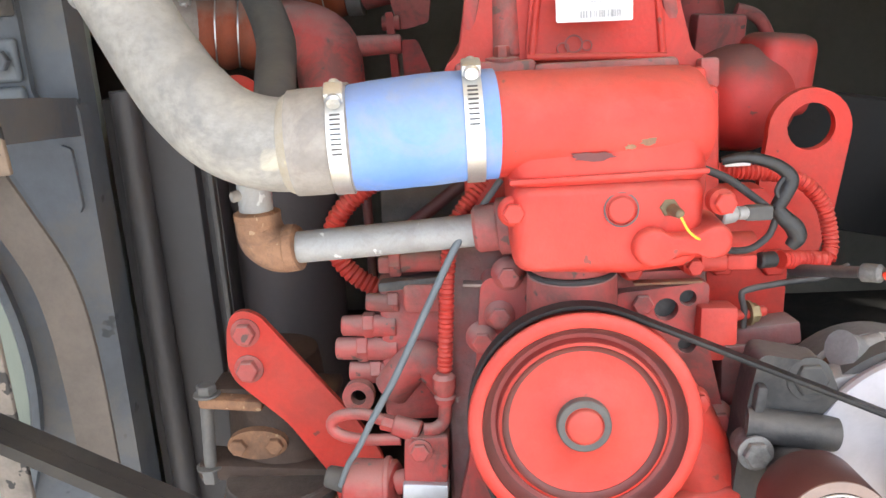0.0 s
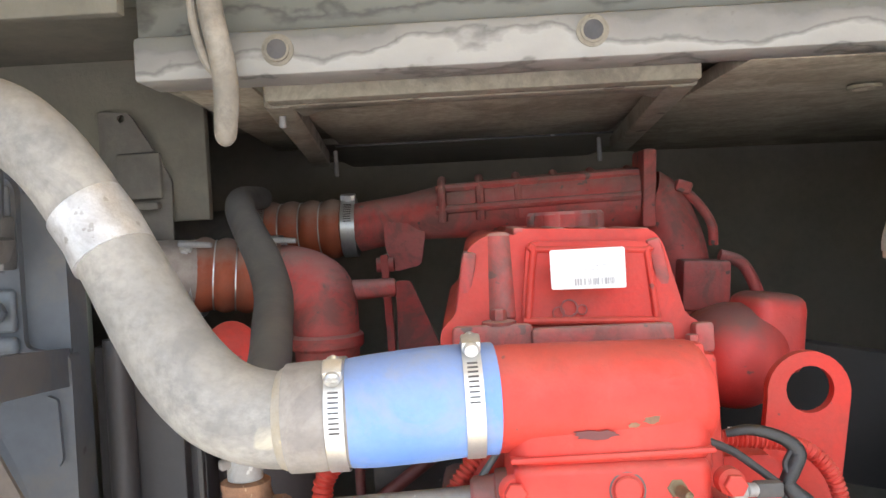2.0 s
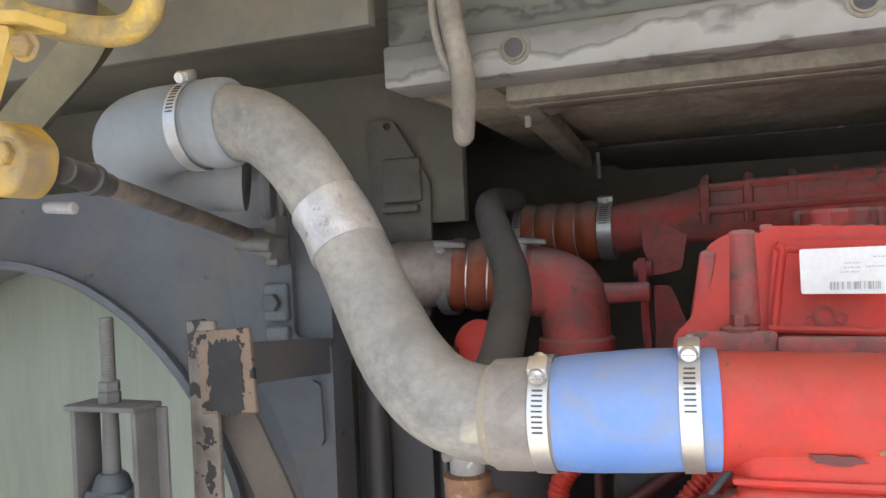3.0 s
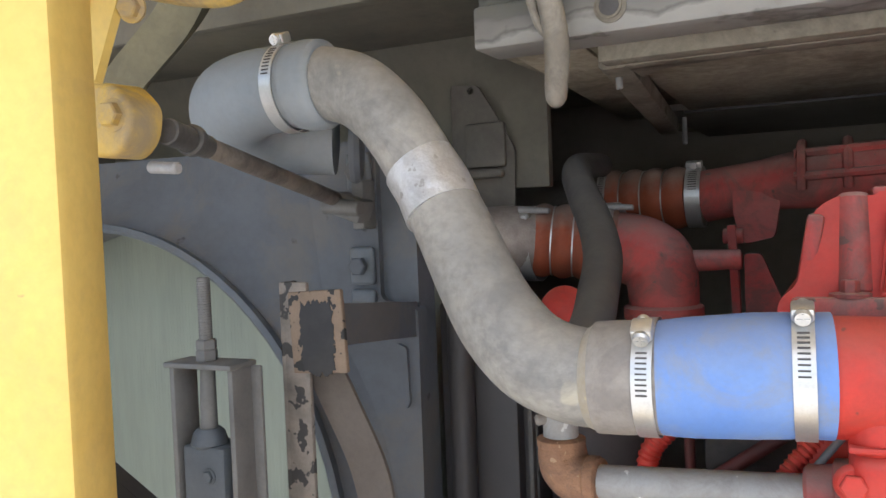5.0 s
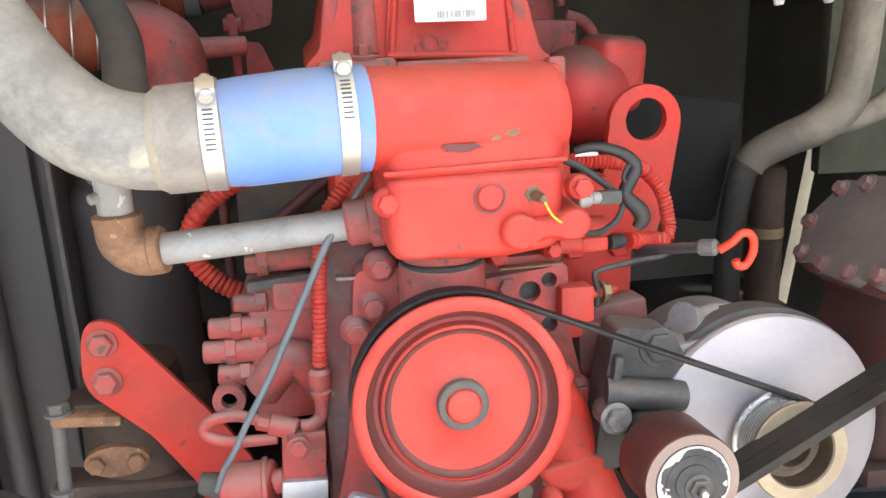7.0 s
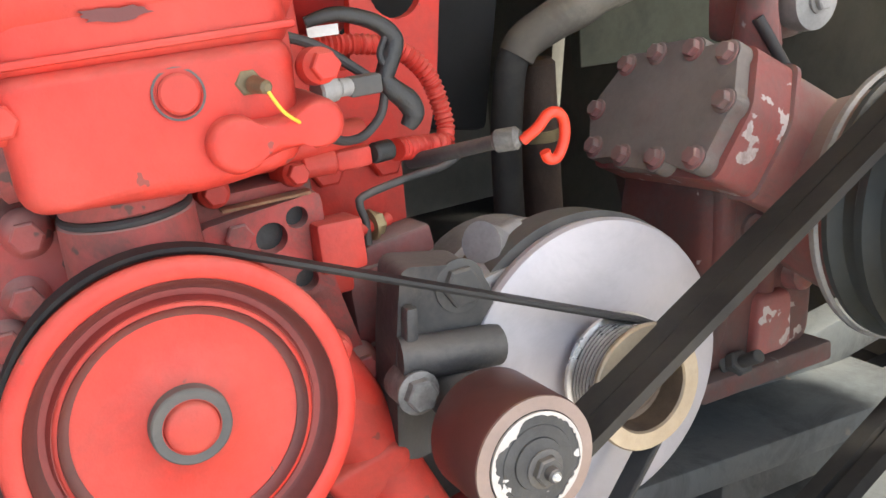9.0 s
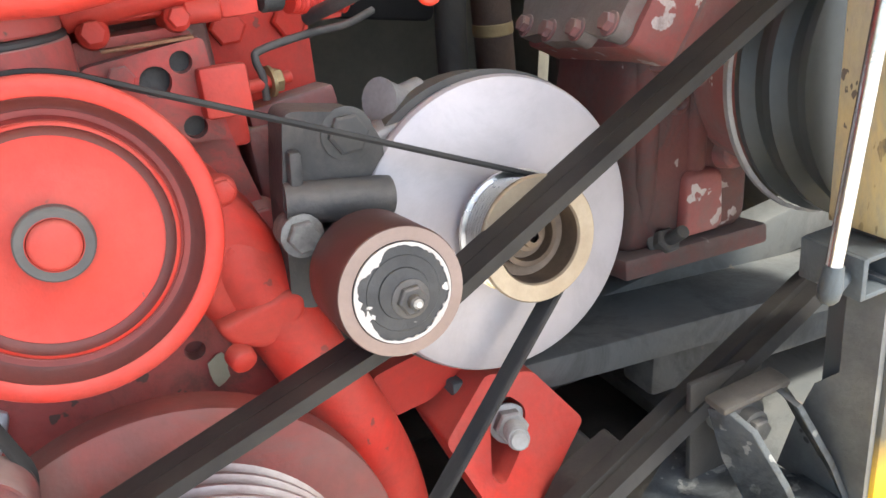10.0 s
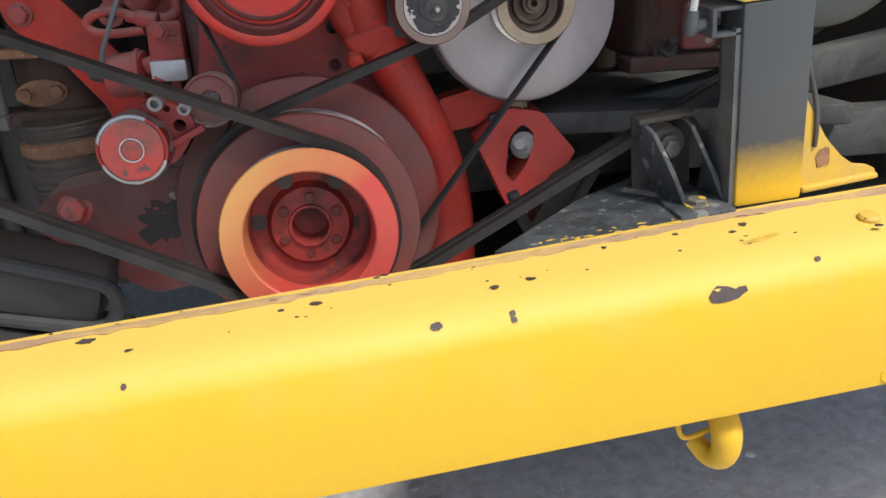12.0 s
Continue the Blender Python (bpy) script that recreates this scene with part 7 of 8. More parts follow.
cas = part("crankcase", pillow(bmesh.new(), round_outline([(0.578, 0.660), (0.735, 0.655), (0.742, 0.76), (0.720, 0.86), (0.700, 0.90), (0.606, 0.875), (0.590, 0.80), (0.584, 0.72)], 0.020, 5), 0.83, 0.708, 0.022, 6), COMP_LOW, o, "grimy dark red crankcase", 50)
for pts, r in (([(0.604, 0.720, 0.695), (0.606, 0.714, 0.74), (0.610, 0.714, 0.80), (0.616, 0.718, 0.862)], 0.012), ([(0.662, 0.720, 0.69), (0.664, 0.714, 0.75), (0.668, 0.714, 0.81), (0.676, 0.718, 0.882)], 0.013)):
    part("casting_rib", tube(bmesh.new(), pts, r, 14, 6), COMP_LOW, cas, "low rounded rib of the casting")
part("casting_plug", lathe(bmesh.new(), [(0.013, -0.004), (0.013, 0.004), (0.010, 0.006), (0.0075, 0.006), (0.0065, 0.002)], (0.640, 0.708, 0.808), (0, -1, 0), 20), COMP_LOW, cas, "small rusty plug")
part("front_housing", lathe(bmesh.new(), [(0.075, -0.20), (0.088, -0.14), (0.098, -0.10), (0.100, -0.085), (0.092, -0.075), (0.07, -0.068)], C_AC, AX, 40), COMP, o, "round front housing behind the clutch")
part("foot_flange", box(bmesh.new(), (0.655, 0.715, 0.655), (0.18, 0.05, 0.022), (-6.5, 3, 0), 0.005), COMP_LOW, o, "bolted foot flange")
part("boss", pillow(bmesh.new(), round_outline([(0.640, 0.672), (0.692, 0.670), (0.690, 0.735), (0.646, 0.738)], 0.012, 4), 0.72, 0.698, 0.006, 4), COMP_FACE, o, "cast boss with flaked paint", 50)
part("boss", rod(bmesh.new(), (0.700, 0.72, 0.745), (0.700, 0.69, 0.748), 0.018, 0.015, 20, 0.004), COMP, o, "round cast boss")
part("valve_block", box(bmesh.new(), (0.735, 0.80, 0.985), (0.06, 0.07, 0.05), (0, 0, 10), 0.008), COMP, o, "red valve block on top")
part("valve_web", box(bmesh.new(), (0.70, 0.76, 0.98), (0.022, 0.03, 0.05), (0, -14, 0), 0.004), COMP, o, "cast web beside the valve block")
b = bmesh.new()
bolt(b, (0.620, 0.704, 0.672), (0, -0.8, 0.6), 0.013, 0.014, True, 0.024)
part("drain_plug", b, HOSE_GREY, o, "dull bolt with a long shank")
part("lead", tube(bmesh.new(), [(0.676, 0.742, 0.990), (0.690, 0.728, 0.955), (0.712, 0.712, 0.905), (0.740, 0.695, 0.850)], 0.0055, 12), BLACK_RUBBER, o, "black clutch lead")
prof = [(0.095, -0.06), (0.121, -0.056), (0.122, -0.050), (0.112, -0.043), (0.112, -0.033), (0.1215, -0.026), (0.1225, -0.018), (0.112, -0.010), (0.112, 0.0), (0.1215, 0.008), (0.1225, 0.016), (0.116, 0.020), (0.090, 0.021), (0.088, 0.014)]
part("clutch_pulley", lathe(bmesh.new(), prof, C_AC, AX, 64), material("worn_grey_pulley", (0.060, 0.068, 0.068), 0.4, 0.2, second=(0.040, 0.044, 0.044), amount=0.6, scale=9, bump=0.06), o, "worn grey grooved clutch pulley")
part("clutch_cover", plate(bmesh.new(), round_outline([(0.690, 0.842), (0.800, 0.842), (0.800, 0.905), (0.690, 0.905)], 0.010), 0.004, Matrix.Translation((0, 0.545, 0.0)) @ FACE), ALU, o, "pale grey cover plate")
part("cover_bolt", bolt(bmesh.new(), (0.742, 0.539, 0.857), (0, -1, 0), 0.007, 0.006, True), HOSE_GREY, o, "dark cover bolt")
part("rear_ring", lathe(bmesh.new(), [(0.124, -0.066), (0.125, -0.064), (0.125, -0.060), (0.122, -0.058)], C_AC, AX, 64, closed=True), ALU, o, "dull thin ring")
part("clutch_plate", lathe(bmesh.new(), [(0.088, 0.012), (0.0875, 0.022), (0.06, 0.023), (0.058, 0.019), (0.03, 0.019), (0.028, 0.026), (0.012, 0.027)], C_AC, AX, 48), material("slate_clutch_plate", (0.07, 0.08, 0.085), 0.6, 0.1, second=(0.11, 0.115, 0.115), amount=0.7, scale=22, bump=0.3), o, "dull slate clutch plate")
for k in range(3):
    a = k * math.tau / 3 + math.pi * 0.95
    b = bmesh.new()
    box(b, along(C_AC, 0.025) + Vector((0.062 * math.cos(a), 0, 0.062 * math.sin(a))), (0.035, 0.004, 0.03), (-6.5, -math.degrees(a), 0), 0.002)
    part("clutch_arm", b, HOSE_GREY, o, "dark clutch spring arm")

# hoses and pipes at the right, behind
solo("suction_hose", tube(bmesh.new(), [(0.72, 0.98, 1.39), (0.708, 0.97, 1.16), (0.702, 0.97, 1.075), (0.692, 0.97, 1.030), (0.658, 0.97, 1.003), (0.612, 0.972, 0.986), (0.578, 0.974, 0.970), (0.566, 0.976, 0.955)], [0.024, 0.024, 0.025, 0.025, 0.024, 0.022, 0.021, 0.0205], 24), material("dusty_dark_hose", (0.30, 0.265, 0.215), 0.8, second=(0.17, 0.15, 0.122), amount=0.8, scale=10, bump=0.3, smear=(0.07, 0.06, 0.05), smears=0.5, smear_scale=8), "dusty grey air conditioning hose hanging behind", "hose")
solo("rigid_pipe", tube(bmesh.new(), [(0.570, 0.976, 0.962), (0.558, 0.978, 0.938), (0.552, 0.985, 0.86), (0.552, 0.99, 0.76)], [0.0185, 0.018, 0.018, 0.018], 24), DEEP, "dark grimy pipe below the dusty hose", "pipe")
solo("suction_hose", tube(bmesh.new(), [(0.90, 1.0, 1.25), (0.83, 0.985, 1.115), (0.795, 0.98, 1.062), (0.758, 0.98, 1.024), (0.715, 0.985, 1.006), (0.672, 0.99, 0.998)], 0.016, 20), PIPE_DUST, "dusty grey branch hose beside the larger one", "hose")
BLOWER = material("dusty_pale_plastic", (0.42, 0.43, 0.42), 0.8, second=(0.52, 0.48, 0.41), amount=0.7, scale=16, bump=0.3, smear=(0.28, 0.28, 0.27), smears=0.5, smear_scale=22)
o = thing("blower_housing", (0.52, 0.80, 1.16), "dusty pale grey ribbed housing hung under the ceiling", "housing")
b = bmesh.new()
loops = []
for k in range(25):
    f = k / 24
    x = 0.430 + 0.19 * f
    up = 0.018 + 0.075 * min(1.0, f * 3.2) ** 0.6 + (0.0022 if k % 4 < 2 else -0.0022)
    out = 0.030 + 0.030 * min(1.0, f * 4) ** 0.5 + (0.0022 if k % 4 < 2 else -0.0022)
    loops.append([Vector((x, 0.79 + dy * out, 1.176 + dz * up)) for dy, dz in ((-1.0, 0.0), (-1.0, 0.22), (-0.9, 0.5), (-0.62, 0.83), (-0.2, 1.0), (0.3, 1.0), (0.75, 0.8), (1.0, 0.4), (1.0, 0.0))])
part("ribbed_shell", rings(b, loops), BLOWER, o, sharp=50)
part("lower_rim", plate(bmesh.new(), round_outline([(0.430, 0.755), (0.462, 0.729), (0.620, 0.727), (0.620, 0.852), (0.462, 0.852), (0.428, 0.82)], 0.01), 0.007, pose(0, 0, 1.1695)), material("tan_rim", (0.50, 0.43, 0.34), 0.75, second=(0.40, 0.33, 0.25), amount=0.7, scale=20, bump=0.2), o, "tan dusty lower rim")
for x in (0.452, 0.503, 0.557):
    part("foot", lathe(bmesh.new(), [(0.0075, 0.0), (0.0075, 0.004), (0.0055, 0.005), (0.0045, 0.010), (0.0025, 0.011)], (x, 0.740, 1.1700), (0.1, 0, -1), 14), BLOWER, o, "small pale screw end")
for x in (0.50, 0.59):
    part("hanger", rod(bmesh.new(), (x, 0.80, 1.25), (x, 0.925, 1.392), 0.006, None, 14), DUST_BEAM, o, "dusty hanger rod")
o = thing("fuel_filter", (0.650, 1.06, 0.58), "dark brown canister filter behind the compressor", "filter")
part("canister", rod(bmesh.new(), (0.650, 1.06, 0.58), (0.646, 1.06, 0.935), 0.025, None, 28, 0.006), GRIME, o)
part("ring", rod(bmesh.new(), (0.647, 1.06, 0.832), (0.647, 1.06, 0.848), 0.0262, None, 24), BRASS, o, "brass ring")
o = thing("dipstick", (0.34, 0.64, 0.93), "oil dipstick with a bright red hook handle", "dipstick")
part("guide_tube", rod(bmesh.new(), (0.313, 0.73, 0.933), (0.338, 0.632, 0.961), 0.0056, 0.0046, 16), BLACK_IRON, o)
part("collar", rod(bmesh.new(), (0.332, 0.640, 0.959), (0.344, 0.626, 0.962), 0.0076, None, 12, 0.003), FORK_GREY, o, "grey collar")
part("hook_handle", tube(bmesh.new(), [(0.344, 0.624, 0.960), (0.352, 0.618, 0.968), (0.358, 0.616, 0.975), (0.365, 0.616, 0.9755), (0.3705, 0.617, 0.970), (0.372, 0.618, 0.960), (0.369, 0.618, 0.951), (0.3635, 0.617, 0.946), (0.358, 0.617, 0.947), (0.3555, 0.617, 0.952)], 0.0036, 12), ORANGE_RED, o, "glossy red hook")
solo("side_panel", box(bmesh.new(), (1.0, 1.16, 1.14), (0.40, 0.03, 0.50), (0, 0, -8), 0.004), material("olive_panel", (0.115, 0.118, 0.085), 0.8, second=(0.075, 0.075, 0.055), amount=0.7, scale=7, smear=(0.05, 0.05, 0.042), smears=0.5, smear_scale=6), "dark olive panel behind the hoses", "panel")
# Near-black flat panel that fills the space behind the lifting eye.
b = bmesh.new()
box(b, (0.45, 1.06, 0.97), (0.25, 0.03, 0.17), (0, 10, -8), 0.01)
structure("trim", b, material("near_black_panel", (0.014, 0.014, 0.0145), 0.9, second=(0.014, 0.014, 0.014)), "near-black panel behind the lifting eye")

# chassis under the right side
b = bmesh.new()
box(b, (0.62, 0.86, 0.575), (0.52, 0.40, 0.03), (-4, 6, 0), 0.004)
box(b, (0.58, 1.0, 0.48), (0.70, 0.06, 0.14), (0, 0, 0), 0.006)
box(b, (0.86, 0.78, 0.60), (0.60, 0.04, 0.06), (0, -6, 0), 0.006)
box(b, (0.90, 0.72, 0.52), (0.60, 0.05, 0.07), (0, 4, 0), 0.006)
box(b, (0.96, 0.72, 0.40), (0.56, 0.40, 0.02), (0, 0, 0), 0.004)
structure("trim", b, material("grimy_slate_chassis", (0.065, 0.074, 0.078), 0.7, second=(0.10, 0.10, 0.095), amount=0.8, scale=7, bump=0.5, bump_scale=70, smear=(0.025, 0.025, 0.025), smears=0.6, smear_scale=9, chip=(0.14, 0.12, 0.10), chips=0.0, chip_scale=20), "grimy slate chassis members under the compressor")
DUSTY_BRIDGE = material("dusty_brown_iron", (0.10, 0.09, 0.078), 0.85, second=(0.05, 0.047, 0.043), amount=0.8, scale=22, bump=0.6, bump_scale=90)
o = thing("pulley_bracket", (0.54, 0.47, 0.545), "blue-black folded steel bracket with a bolt", "bracket")
for (x0, z0), (x1, z1), lean in (((0.512, 0.636), (0.540, 0.548), -0.014), ((0.556, 0.640), (0.583, 0.552), 0.022)):
    b = bmesh.new()
    pts = [(x0 - 0.004, 0.500, z0 + 0.004), (x0, 0.478, z0 - 0.004), (x0 * 0.45 + x1 * 0.55, 0.460, z0 * 0.45 + z1 * 0.55), (x1, 0.450, z1), (x1 + lean, 0.492, z1), (x0 * 0.5 + x1 * 0.5 + lean * 1.1, 0.505, z0 * 0.5 + z1 * 0.5), (x0 + lean * 0.6, 0.515, z0)]
    rings(b, [[Vector(p) for p in pts], [Vector(p) + Vector((0.0055, 0, 0.001)) for p in pts]])
    bmesh.ops.bevel(b, geom=list(b.edges), offset=0.0012, segments=2, profile=0.5, affect="EDGES")
    part("cheek", b, PEEL, o, "tapering folded cheek with bare edges")
part("bridge", box(bmesh.new(), (0.536, 0.507, 0.6435), (0.066, 0.022, 0.007), (4, -2, 0), 0.003), DUSTY_BRIDGE, o, "dusty folded bridge")
part("back_web", box(bmesh.new(), (0.548, 0.543, 0.592), (0.074, 0.006, 0.095), bevel=0.002), DEEP, o, "dark back web")
b = bmesh.new()
lathe(b, [(0.021, -0.03), (0.021, 0.0), (0.018, 0.003), (0.0125, 0.003), (0.0125, 0.012)], (0.547, 0.520, 0.606), (0, -1, 0), 24)
bolt(b, (0.547, 0.510, 0.604), (0, -1, 0), 0.0105, 0.009, True)
bolt(b, (0.553, 0.530, 0.572), (0, -1, 0), 0.006, 0.006)
part("pivot_bolt", b, CHASSIS, o, "dark pivot bolt")
part("base", box(bmesh.new(), (0.554, 0.458, 0.5485), (0.066, 0.072, 0.010), (0, 0, 2), 0.003), PEEL, o, "base plate with flaked paint")
part("base_bolt", bolt(bmesh.new(), (0.552, 0.447, 0.554), (0, 0, 1), 0.011, 0.008, True), material("yellow_smeared_bolt", (0.16, 0.15, 0.12), 0.5, second=(0.08, 0.08, 0.07), amount=0.8, scale=60, chip=(0.6, 0.42, 0.05), chips=0.12, chip_scale=90), o, "bolt smeared with yellow paint")
part("foot_plate", plate(bmesh.new(), round_outline([(0.31, 0.415), (0.44, 0.53), (0.56, 0.60), (0.60, 0.44), (0.505, 0.412)], 0.006), 0.008, pose(0, 0, 0.540)), PEEL, o, "sloping plate with peeling paint")
b = bmesh.new()
front_plate(b, round_outline([(0.385, 0.50), (0.425, 0.56), (0.475, 0.582), (0.47, 0.55), (0.43, 0.51)], 0.01), 0.60, 0.03)
tube(b, [(0.37, 0.58, 0.55), (0.385, 0.575, 0.505), (0.41, 0.57, 0.498), (0.44, 0.57, 0.52), (0.475, 0.57, 0.57)], 0.008, 12)
structure("trim", b, DEEP, "dark bent strap below the mount")

random.seed(23)
FLAKE_Y = material("yellow_paint_remains", (0.72, 0.46, 0.04), 0.5, second=(0.4, 0.33, 0.15), amount=0.7, scale=60, bump=0.2)
for n_ in range(30):
    f = random.random()
    x, y = 0.36 + 0.20 * f, 0.418 + random.uniform(-0.004, 0.016) * (1 if n_ % 2 else 0.4)
    r = random.uniform(0.0008, 0.0036)
    part("paint_flake", plate(bmesh.new(), [(x + r * random.uniform(0.6, 2.2) * math.cos(a), y + r * random.uniform(0.3, 0.8) * math.sin(a)) for a in np.linspace(0, math.tau, 11, endpoint=False)], 0.0006, pose(0, 0, 0.5485)), FLAKE_Y, o)

# corner post of the bay
o = thing("corner_post", (0.635, 0.46, 0.55), "steel post, yellow with a black sprayed middle", "post")
b = bmesh.new()
box(b, (0.631, 0.463, 0.6592), (0.079, 0.055, 0.2230), bevel=0.004)
part("black_section", b, POST_BLACK, o, "black sprayed section")
b = bmesh.new()
box(b, (0.6280, 0.463, 1.171), (0.080, 0.059, 0.80), bevel=0.005)
# Same paling here: bright sun and glare are mixed into the yellow.
part("yellow_section", b, material("glare_paled_yellow", (0.76, 0.56, 0.15), 0.6, second=(0.71, 0.52, 0.15), amount=0.5, scale=8, fine=0.08, bump=0.08, spec=0.35, chip=(0.4, 0.3, 0.15), chips=-0.02, chip_scale=40), o, "yellow upper section, paled for sun glare")
b = bmesh.new()
box(b, (0.5875, 0.464, 1.171), (0.003, 0.054, 0.796), bevel=0.001)
part("worn_flank", b, material("weathered_post_flank", (0.47, 0.38, 0.20), 0.75, second=(0.30, 0.28, 0.24), amount=0.9, scale=22, chip=(0.10, 0.085, 0.07), chips=0.075, chip_scale=120, bump=0.6, smear=(0.58, 0.43, 0.16), smears=0.6, smear_scale=14, streak=(1, 1, 0.5)), o, "weathered speckled side of the post")
gm = material("yellow_to_black_spray", (0.8, 0.48, 0.02), 0.4, second=(0.06, 0.06, 0.06), amount=0.2)
nt = gm.node_tree
co = nt.nodes.new("ShaderNodeTexCoord")
sp = nt.nodes.new("ShaderNodeSeparateXYZ")
nz = nt.nodes.new("ShaderNodeTexNoise")
nz.inputs["Scale"].default_value = 140
ad = nt.nodes.new("ShaderNodeMath")
ad.operation = "MULTIPLY_ADD"
ad.inputs[1].default_value = 0.014
mr = nt.nodes.new("ShaderNodeMapRange")
mr.inputs["From Min"].default_value, mr.inputs["From Max"].default_value = 0.572, 0.628
mx = nt.nodes.new("ShaderNodeMix")
mx.data_type = "RGBA"
mx.inputs["A"].default_value, mx.inputs["B"].default_value = (0.76, 0.48, 0.035, 1), (0.060, 0.067, 0.071, 1)
nt.links.new(co.outputs["Object"], sp.inputs[0])
nt.links.new(co.outputs["Object"], nz.inputs["Vector"])
nt.links.new(nz.outputs["Fac"], ad.inputs[0])
nt.links.new(sp.outputs["Z"], ad.inputs[2])
nt.links.new(ad.outputs[0], mr.inputs["Value"])
nt.links.new(mr.outputs["Result"], mx.inputs["Factor"])
nt.links.new(mx.outputs["Result"], nt.nodes["Principled BSDF"].inputs["Base Color"])
bpy.data.objects["black_section"].data.materials[0] = gm
b = bmesh.new()
plate(b, [(0.44, 0.545), (0.52, 0.545), (0.505, 0.60), (0.49, 0.64), (0.47, 0.66), (0.47, 0.745), (0.44, 0.745)], 0.006, Matrix.Translation((0.586, 0, 0)) @ SIDE)
part("side_flange", b, material("dusty_welded_flange", (0.15, 0.155, 0.15), 0.7, second=(0.085, 0.09, 0.092), amount=0.8, scale=18, chip=(0.03, 0.03, 0.032), chips=0.03, chip_scale=30, bump=0.4), o, "welded dark side flange")
b = bmesh.new()
front_plate(b, round_outline([(0.671, 0.550), (0.770, 0.556), (0.767, 0.566), (0.744, 0.571), (0.724, 0.586), (0.703, 0.611), (0.686, 0.642), (0.678, 0.656), (0.671, 0.662)], 0.003), 0.462, 0.012)
box(b, (0.722, 0.447, 0.5555), (0.092, 0.010, 0.007), (0, -3.5, 0), 0.0025)
GUSSET_Y = material("faded_gusset_yellow", (0.64, 0.42, 0.06), 0.6, second=(0.46, 0.34, 0.13), amount=0.6, scale=26, bump=0.2, chip=(0.16, 0.09, 0.06), chips=0.0, chip_scale=60)
gus = part("gusset", b, GUSSET_Y, o, "yellow curved gusset")
part("rust_patch", ragged(0.702, 0.588, 0.0085, 0.011, 0.4495, 31, 14, 0.2), RUST, gus, "rust-brown bare patch")
b = bmesh.new()
box(b, (0.578, 0.465, 0.7400), (0.030, 0.05, 0.004), bevel=0.001)
box(b, (0.578, 0.465, 0.7665), (0.030, 0.05, 0.004), bevel=0.001)
box(b, (0.5625, 0.465, 0.753), (0.005, 0.05, 0.030), bevel=0.001)
part("strut_bracket", b, SLATE, o, "small box bracket")
solo("drain_tube", tube(bmesh.new(), [(0.672, 0.452, 0.715), (0.678, 0.451, 0.690), (0.687, 0.449, 0.655), (0.690, 0.448, 0.625), (0.690, 0.449, 0.602)], 0.0028, 10), HOSE_GREY, "thin grey tube beside the corner post", "tube")
o = thing("gas_strut", (0.546, 0.45, 0.74), "bright chrome gas strut with a dark ball end", "strut")
part("piston_rod", rod(bmesh.new(), (0.541, 0.447, 0.765), (0.586, 0.447, 1.10), 0.0054, None, 24), material("bright_chrome", (0.62, 0.62, 0.61), 0.16, 0.95, second=(0.5, 0.5, 0.49), amount=0.3), o)
b = bmesh.new()
lathe(b, [(0.0062, 0.016), (0.0068, 0.009), (0.0078, 0.0), (0.0066, -0.007), (0.004, -0.010)], (0.5395, 0.447, 0.752), (0.13, 0, 1), 20)
rod(b, (0.5395, 0.447, 0.750), (0.562, 0.455, 0.752), 0.006, None, 14)
part("ball_end", b, SLATE, o, "dark ball socket")

# ---- bumper ----
BUMPER_YELLOW = material("bumper_yellow", (0.66, 0.41, 0.022), 0.6, second=(0.61, 0.375, 0.024), amount=0.4, scale=5, fine=0.06, bump=0.05, spec=0.35, smear=(0.58, 0.38, 0.05), smears=0.10, smear_scale=5, dust=(0.60, 0.48, 0.17), dusty=0.45)
o = thing("rear_bumper", (0.3, 0.35, 0.41), "chipped glossy yellow steel rear bumper beam", "bumper")
sec = [(0.413, 0.535), (0.413, 0.5485), (0.372, 0.5485), (0.366, 0.547), (0.340, 0.545), (0.318, 0.541), (0.300, 0.534), (0.288, 0.524), (0.282, 0.510), (0.276, 0.455), (0.270, 0.395), (0.271, 0.385), (0.280, 0.382), (0.295, 0.382), (0.300, 0.50), (0.33, 0.53)]
b = bmesh.new()
xs = np.linspace(-1.25, 1.25, 41)
back_edge = lambda x: float(np.interp(x, [-1.25, -0.18, 0.255, 0.45, 0.60, 1.25], [0.332, 0.383, 0.404, 0.418, 0.431, 0.452]))
rings(b, [[Vector((float(x), back_edge(float(x)) if y > 0.40 else min(y + 0.030 * float(x), back_edge(float(x)) - 0.004), z)) for y, z in sec] for x in xs])
part("beam", b, BUMPER_YELLOW, o, sharp=50)
b = bmesh.new()
random.seed(15)
fore, aft = [], []
for k in range(181):
    x = -1.2 + 2.4 * k / 180
    rear = back_edge(x) - 0.006
    fore.append((x, rear - 0.013 - random.uniform(0, 0.006) * (0.3 + abs(math.sin(x * 23)))))
    aft.append((x, rear - random.uniform(0, 0.004)))
plate(b, fore + aft[::-1], 0.0012, pose(0, 0, 0.5482), bevel=0)
part("joint_strip", b, material("brown_sealant", (0.40, 0.275, 0.19), 0.8, second=(0.62, 0.43, 0.11), amount=0.9, scale=16, fine=0.4, chip=(0.15, 0.085, 0.065), chips=0.06, chip_scale=48, bump=0.6, smear=(0.24, 0.15, 0.11), smears=0.5, smear_scale=14, streak=(0.35, 1, 1)), o, "brown worn sealant seam")
CHIP = material("bare_primer_chip", (0.050, 0.038, 0.034), 0.6, second=(0.085, 0.07, 0.07), amount=0.6, scale=60)
def face_y(x, z):
    ys = [p[0] for p in sec[6:11]][::-1]
    zs = [p[1] for p in sec[6:11]][::-1]
    return float(np.interp(z, zs, ys)) + 0.030 * x


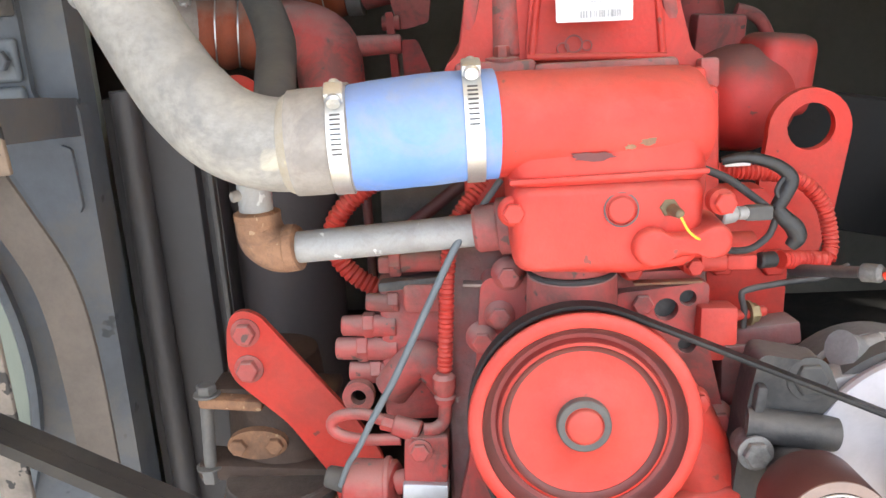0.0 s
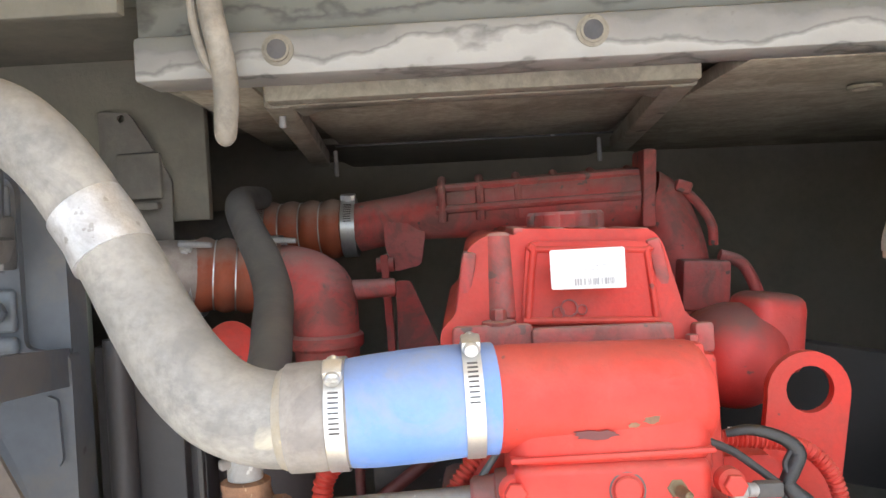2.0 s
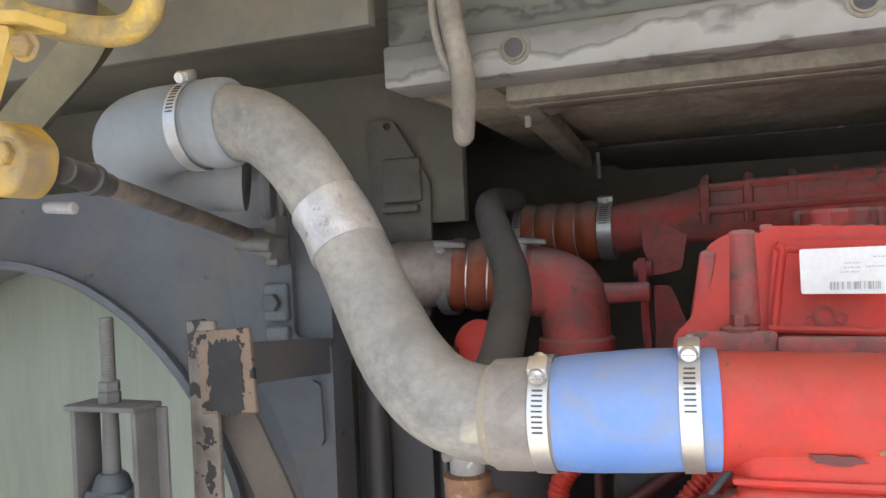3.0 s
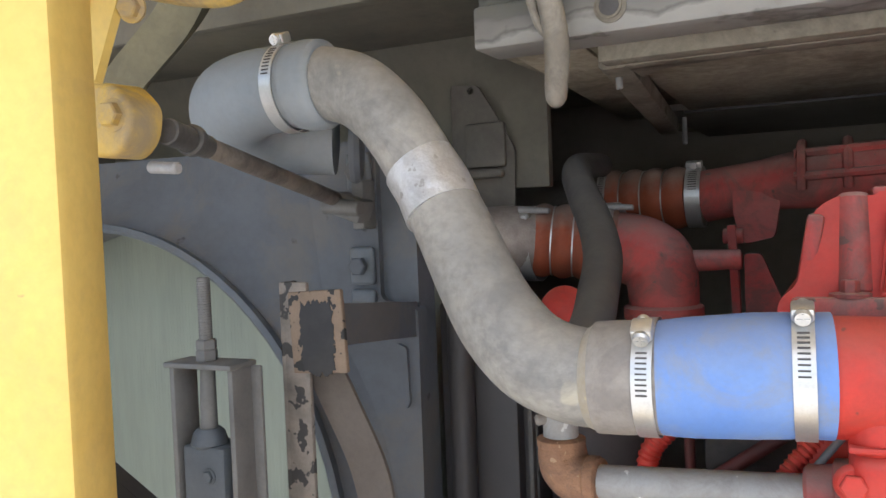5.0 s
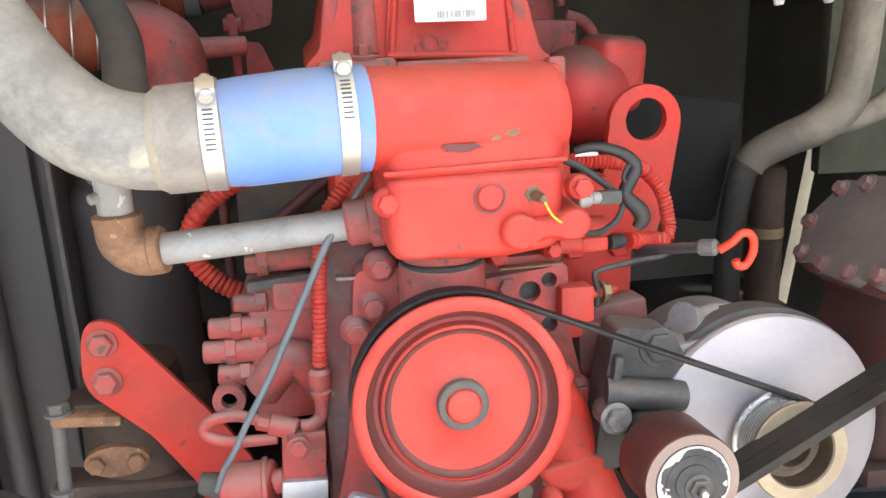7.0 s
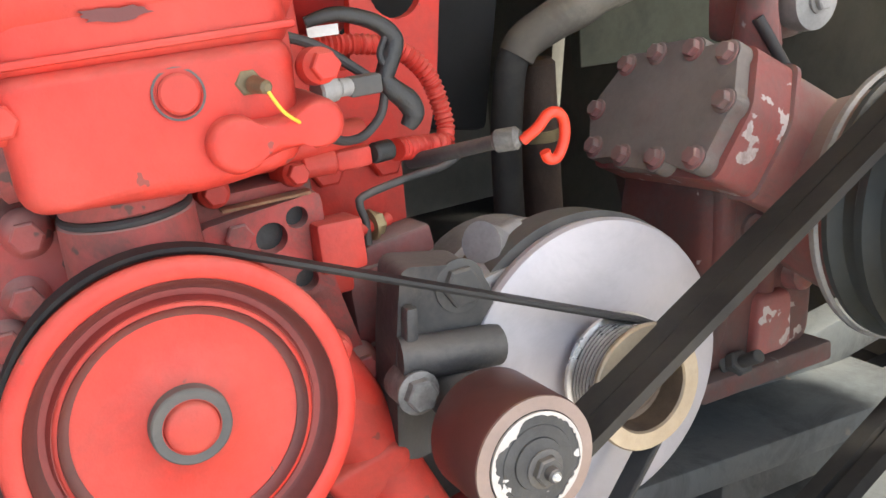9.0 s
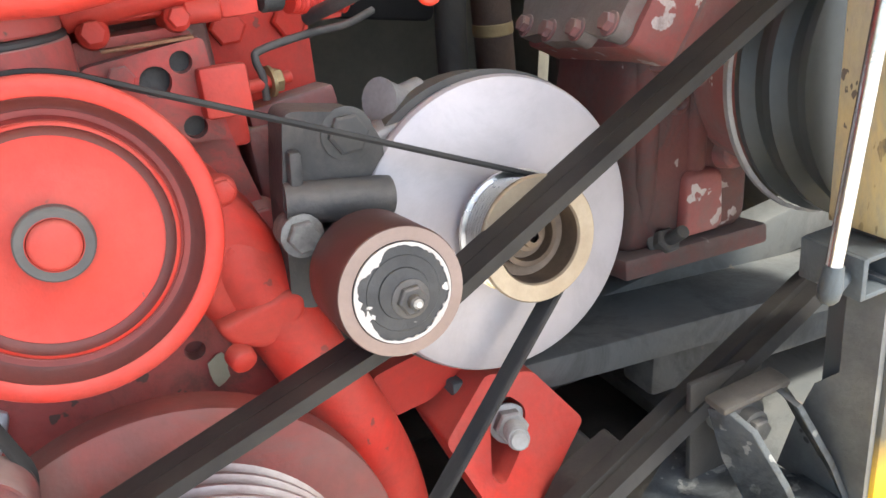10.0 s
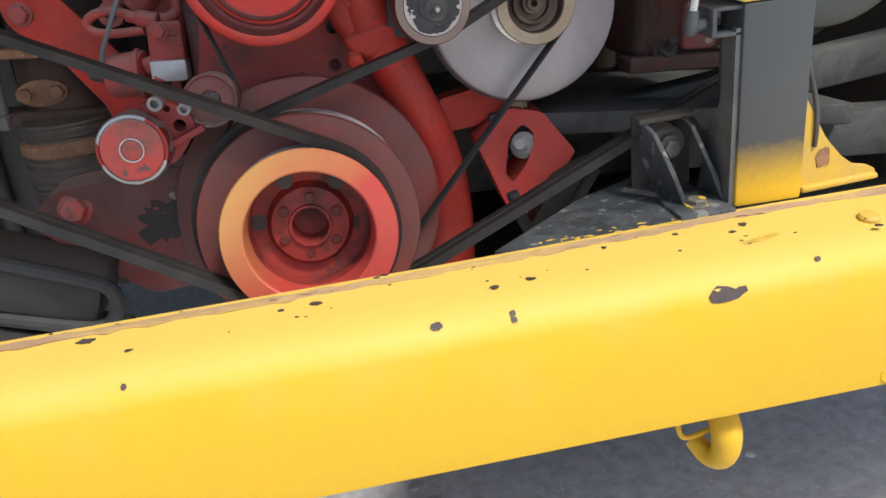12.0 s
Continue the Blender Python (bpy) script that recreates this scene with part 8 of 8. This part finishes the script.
big = plate(bmesh.new(), [(0.4985, 0.513), (0.503, 0.5195), (0.509, 0.524), (0.520, 0.5255), (0.527, 0.5245), (0.531, 0.527), (0.538, 0.529), (0.5395, 0.5245), (0.534, 0.521), (0.529, 0.5165), (0.518, 0.512), (0.508, 0.509), (0.5005, 0.5085)], 0.0004, FACE, bevel=0)
for v in big.verts:
    v.co.z -= 0.28 * (v.co.x - 0.519)
    v.co.y += face_y(v.co.x, v.co.z) - 0.0010
part("paint_chip", big, CHIP, o, "large ragged bare chip in the paint")
for cx, cz, w, h, sd in ((0.231, 0.5335, 0.006, 0.003, 42), (0.305, 0.533, 0.003, 0.002, 43), (0.305, 0.5285, 0.003, 0.002, 44), (-0.054, 0.530, 0.0025, 0.002, 45), (0.62, 0.5335, 0.003, 0.002, 46)):
    bm = ragged(cx, cz, w, h, 0.0, sd, 26, 0.2, 0.15)
    for v in bm.verts:
        v.co.y += face_y(v.co.x, v.co.z) - 0.0014
    part("paint_chip", bm, CHIP, o, "ragged bare chip in the paint")
random.seed(77)
for k in range(64):
    x = random.uniform(-0.15, 0.75)
    y = random.uniform(0.33, 0.395) + 0.03 * x
    r = random.choice((0.0006, 0.0009, 0.0012, 0.0018, 0.003)) if k > 5 else 0.0045
    bm = plate(bmesh.new(), [(x + r * random.uniform(0.6, 1.5) * math.cos(a), y + r * random.uniform(0.4, 0.9) * math.sin(a)) for a in np.linspace(0, math.tau, 9, endpoint=False)], 0.0006, pose(0, 0, 0.5488 if y - 0.03 * x > 0.368 else 0.5452))
    part("paint_chip", bm, CHIP, o)
random.seed(78)
for x, y, r in ((-0.098, 0.358, 0.0075), (0.122, 0.362, 0.0055), (0.087, 0.359, 0.003), (0.577, 0.388, 0.0045), (0.700, 0.340, 0.004), (0.560, 0.378, 0.0035)):
    bm = plate(bmesh.new(), [(x + r * random.uniform(0.7, 1.4) * math.cos(a), y + r * random.uniform(0.4, 0.9) * math.sin(a)) for a in np.linspace(0, math.tau, 13, endpoint=False)], 0.0008, pose(0, 0, 0.5492 if y - 0.03 * x > 0.366 else 0.5470))
    part("paint_chip", bm, CHIP, o, "dark chip on the upper edge")
for k in range(13):
    x, y = 0.556 + 0.0035 * k + random.uniform(-0.001, 0.001), 0.352 + 0.0008 * k
    n = random.uniform(0.004, 0.011)
    part("scratch", plate(bmesh.new(), [(x, y), (x + 0.0006, y), (x + 0.0010 + n * 0.3, y - n), (x + 0.0006 + n * 0.3, y - n)], 0.0004, pose(0, 0, 0.5466), bevel=0), GUSSET_Y, o)
b = bmesh.new()
lathe(b, [(0.0115, -0.002), (0.0115, 0.0015), (0.0095, 0.0040), (0.001, 0.0050)], (0.705, 0.363, 0.5466), (0, -0.08, 1), 24)
part("rivet", b, GUSSET_Y, o, "domed yellow rivet")
b = bmesh.new()
tube(b, [(0.530, 0.362, 0.534), (0.531, 0.358, 0.42), (0.533, 0.334, 0.362), (0.534, 0.318, 0.336), (0.532, 0.320, 0.308), (0.523, 0.335, 0.298), (0.511, 0.353, 0.310)], [0.013, 0.014, 0.0165, 0.017, 0.015, 0.013, 0.010], 20)
part("stamped_ring", lathe(bmesh.new(), [(0.0085, -0.001), (0.0080, 0.0012), (0.0062, 0.0012), (0.0058, -0.001)], (0.696, face_y(0.696, 0.397), 0.397), (0, -1, 0.1), 28, closed=True), BUMPER_YELLOW, o, "small stamped ring")
hook = thing("tow_hook", (0.5, 0.29, 0.34), "yellow painted tow hook under the bumper", "hook")
part("hook", b, YELLOW, hook)
part("keeper", tube(bmesh.new(), [(0.484, 0.336, 0.382), (0.485, 0.333, 0.345), (0.490, 0.332, 0.331), (0.504, 0.333, 0.329), (0.524, 0.334, 0.334)], 0.003, 10), YELLOW, hook, "thin yellow wire keeper")
random.seed(9)
for k in range(14):
    x, y = random.uniform(0.2, 1.4), random.uniform(0.45, 1.0)
    bm = bmesh.new()
    bmesh.ops.create_icosphere(bm, subdivisions=1, radius=random.uniform(0.006, 0.014), matrix=pose(x, y, 0.004, 0, 0, random.uniform(0, 180)) @ Matrix.Diagonal((1.4, 0.9, 0.6, 1)))
    solo("pebble", bm, GALV if k % 3 else WHITE, "small pale pebble on the asphalt", "stone", "pebbles")
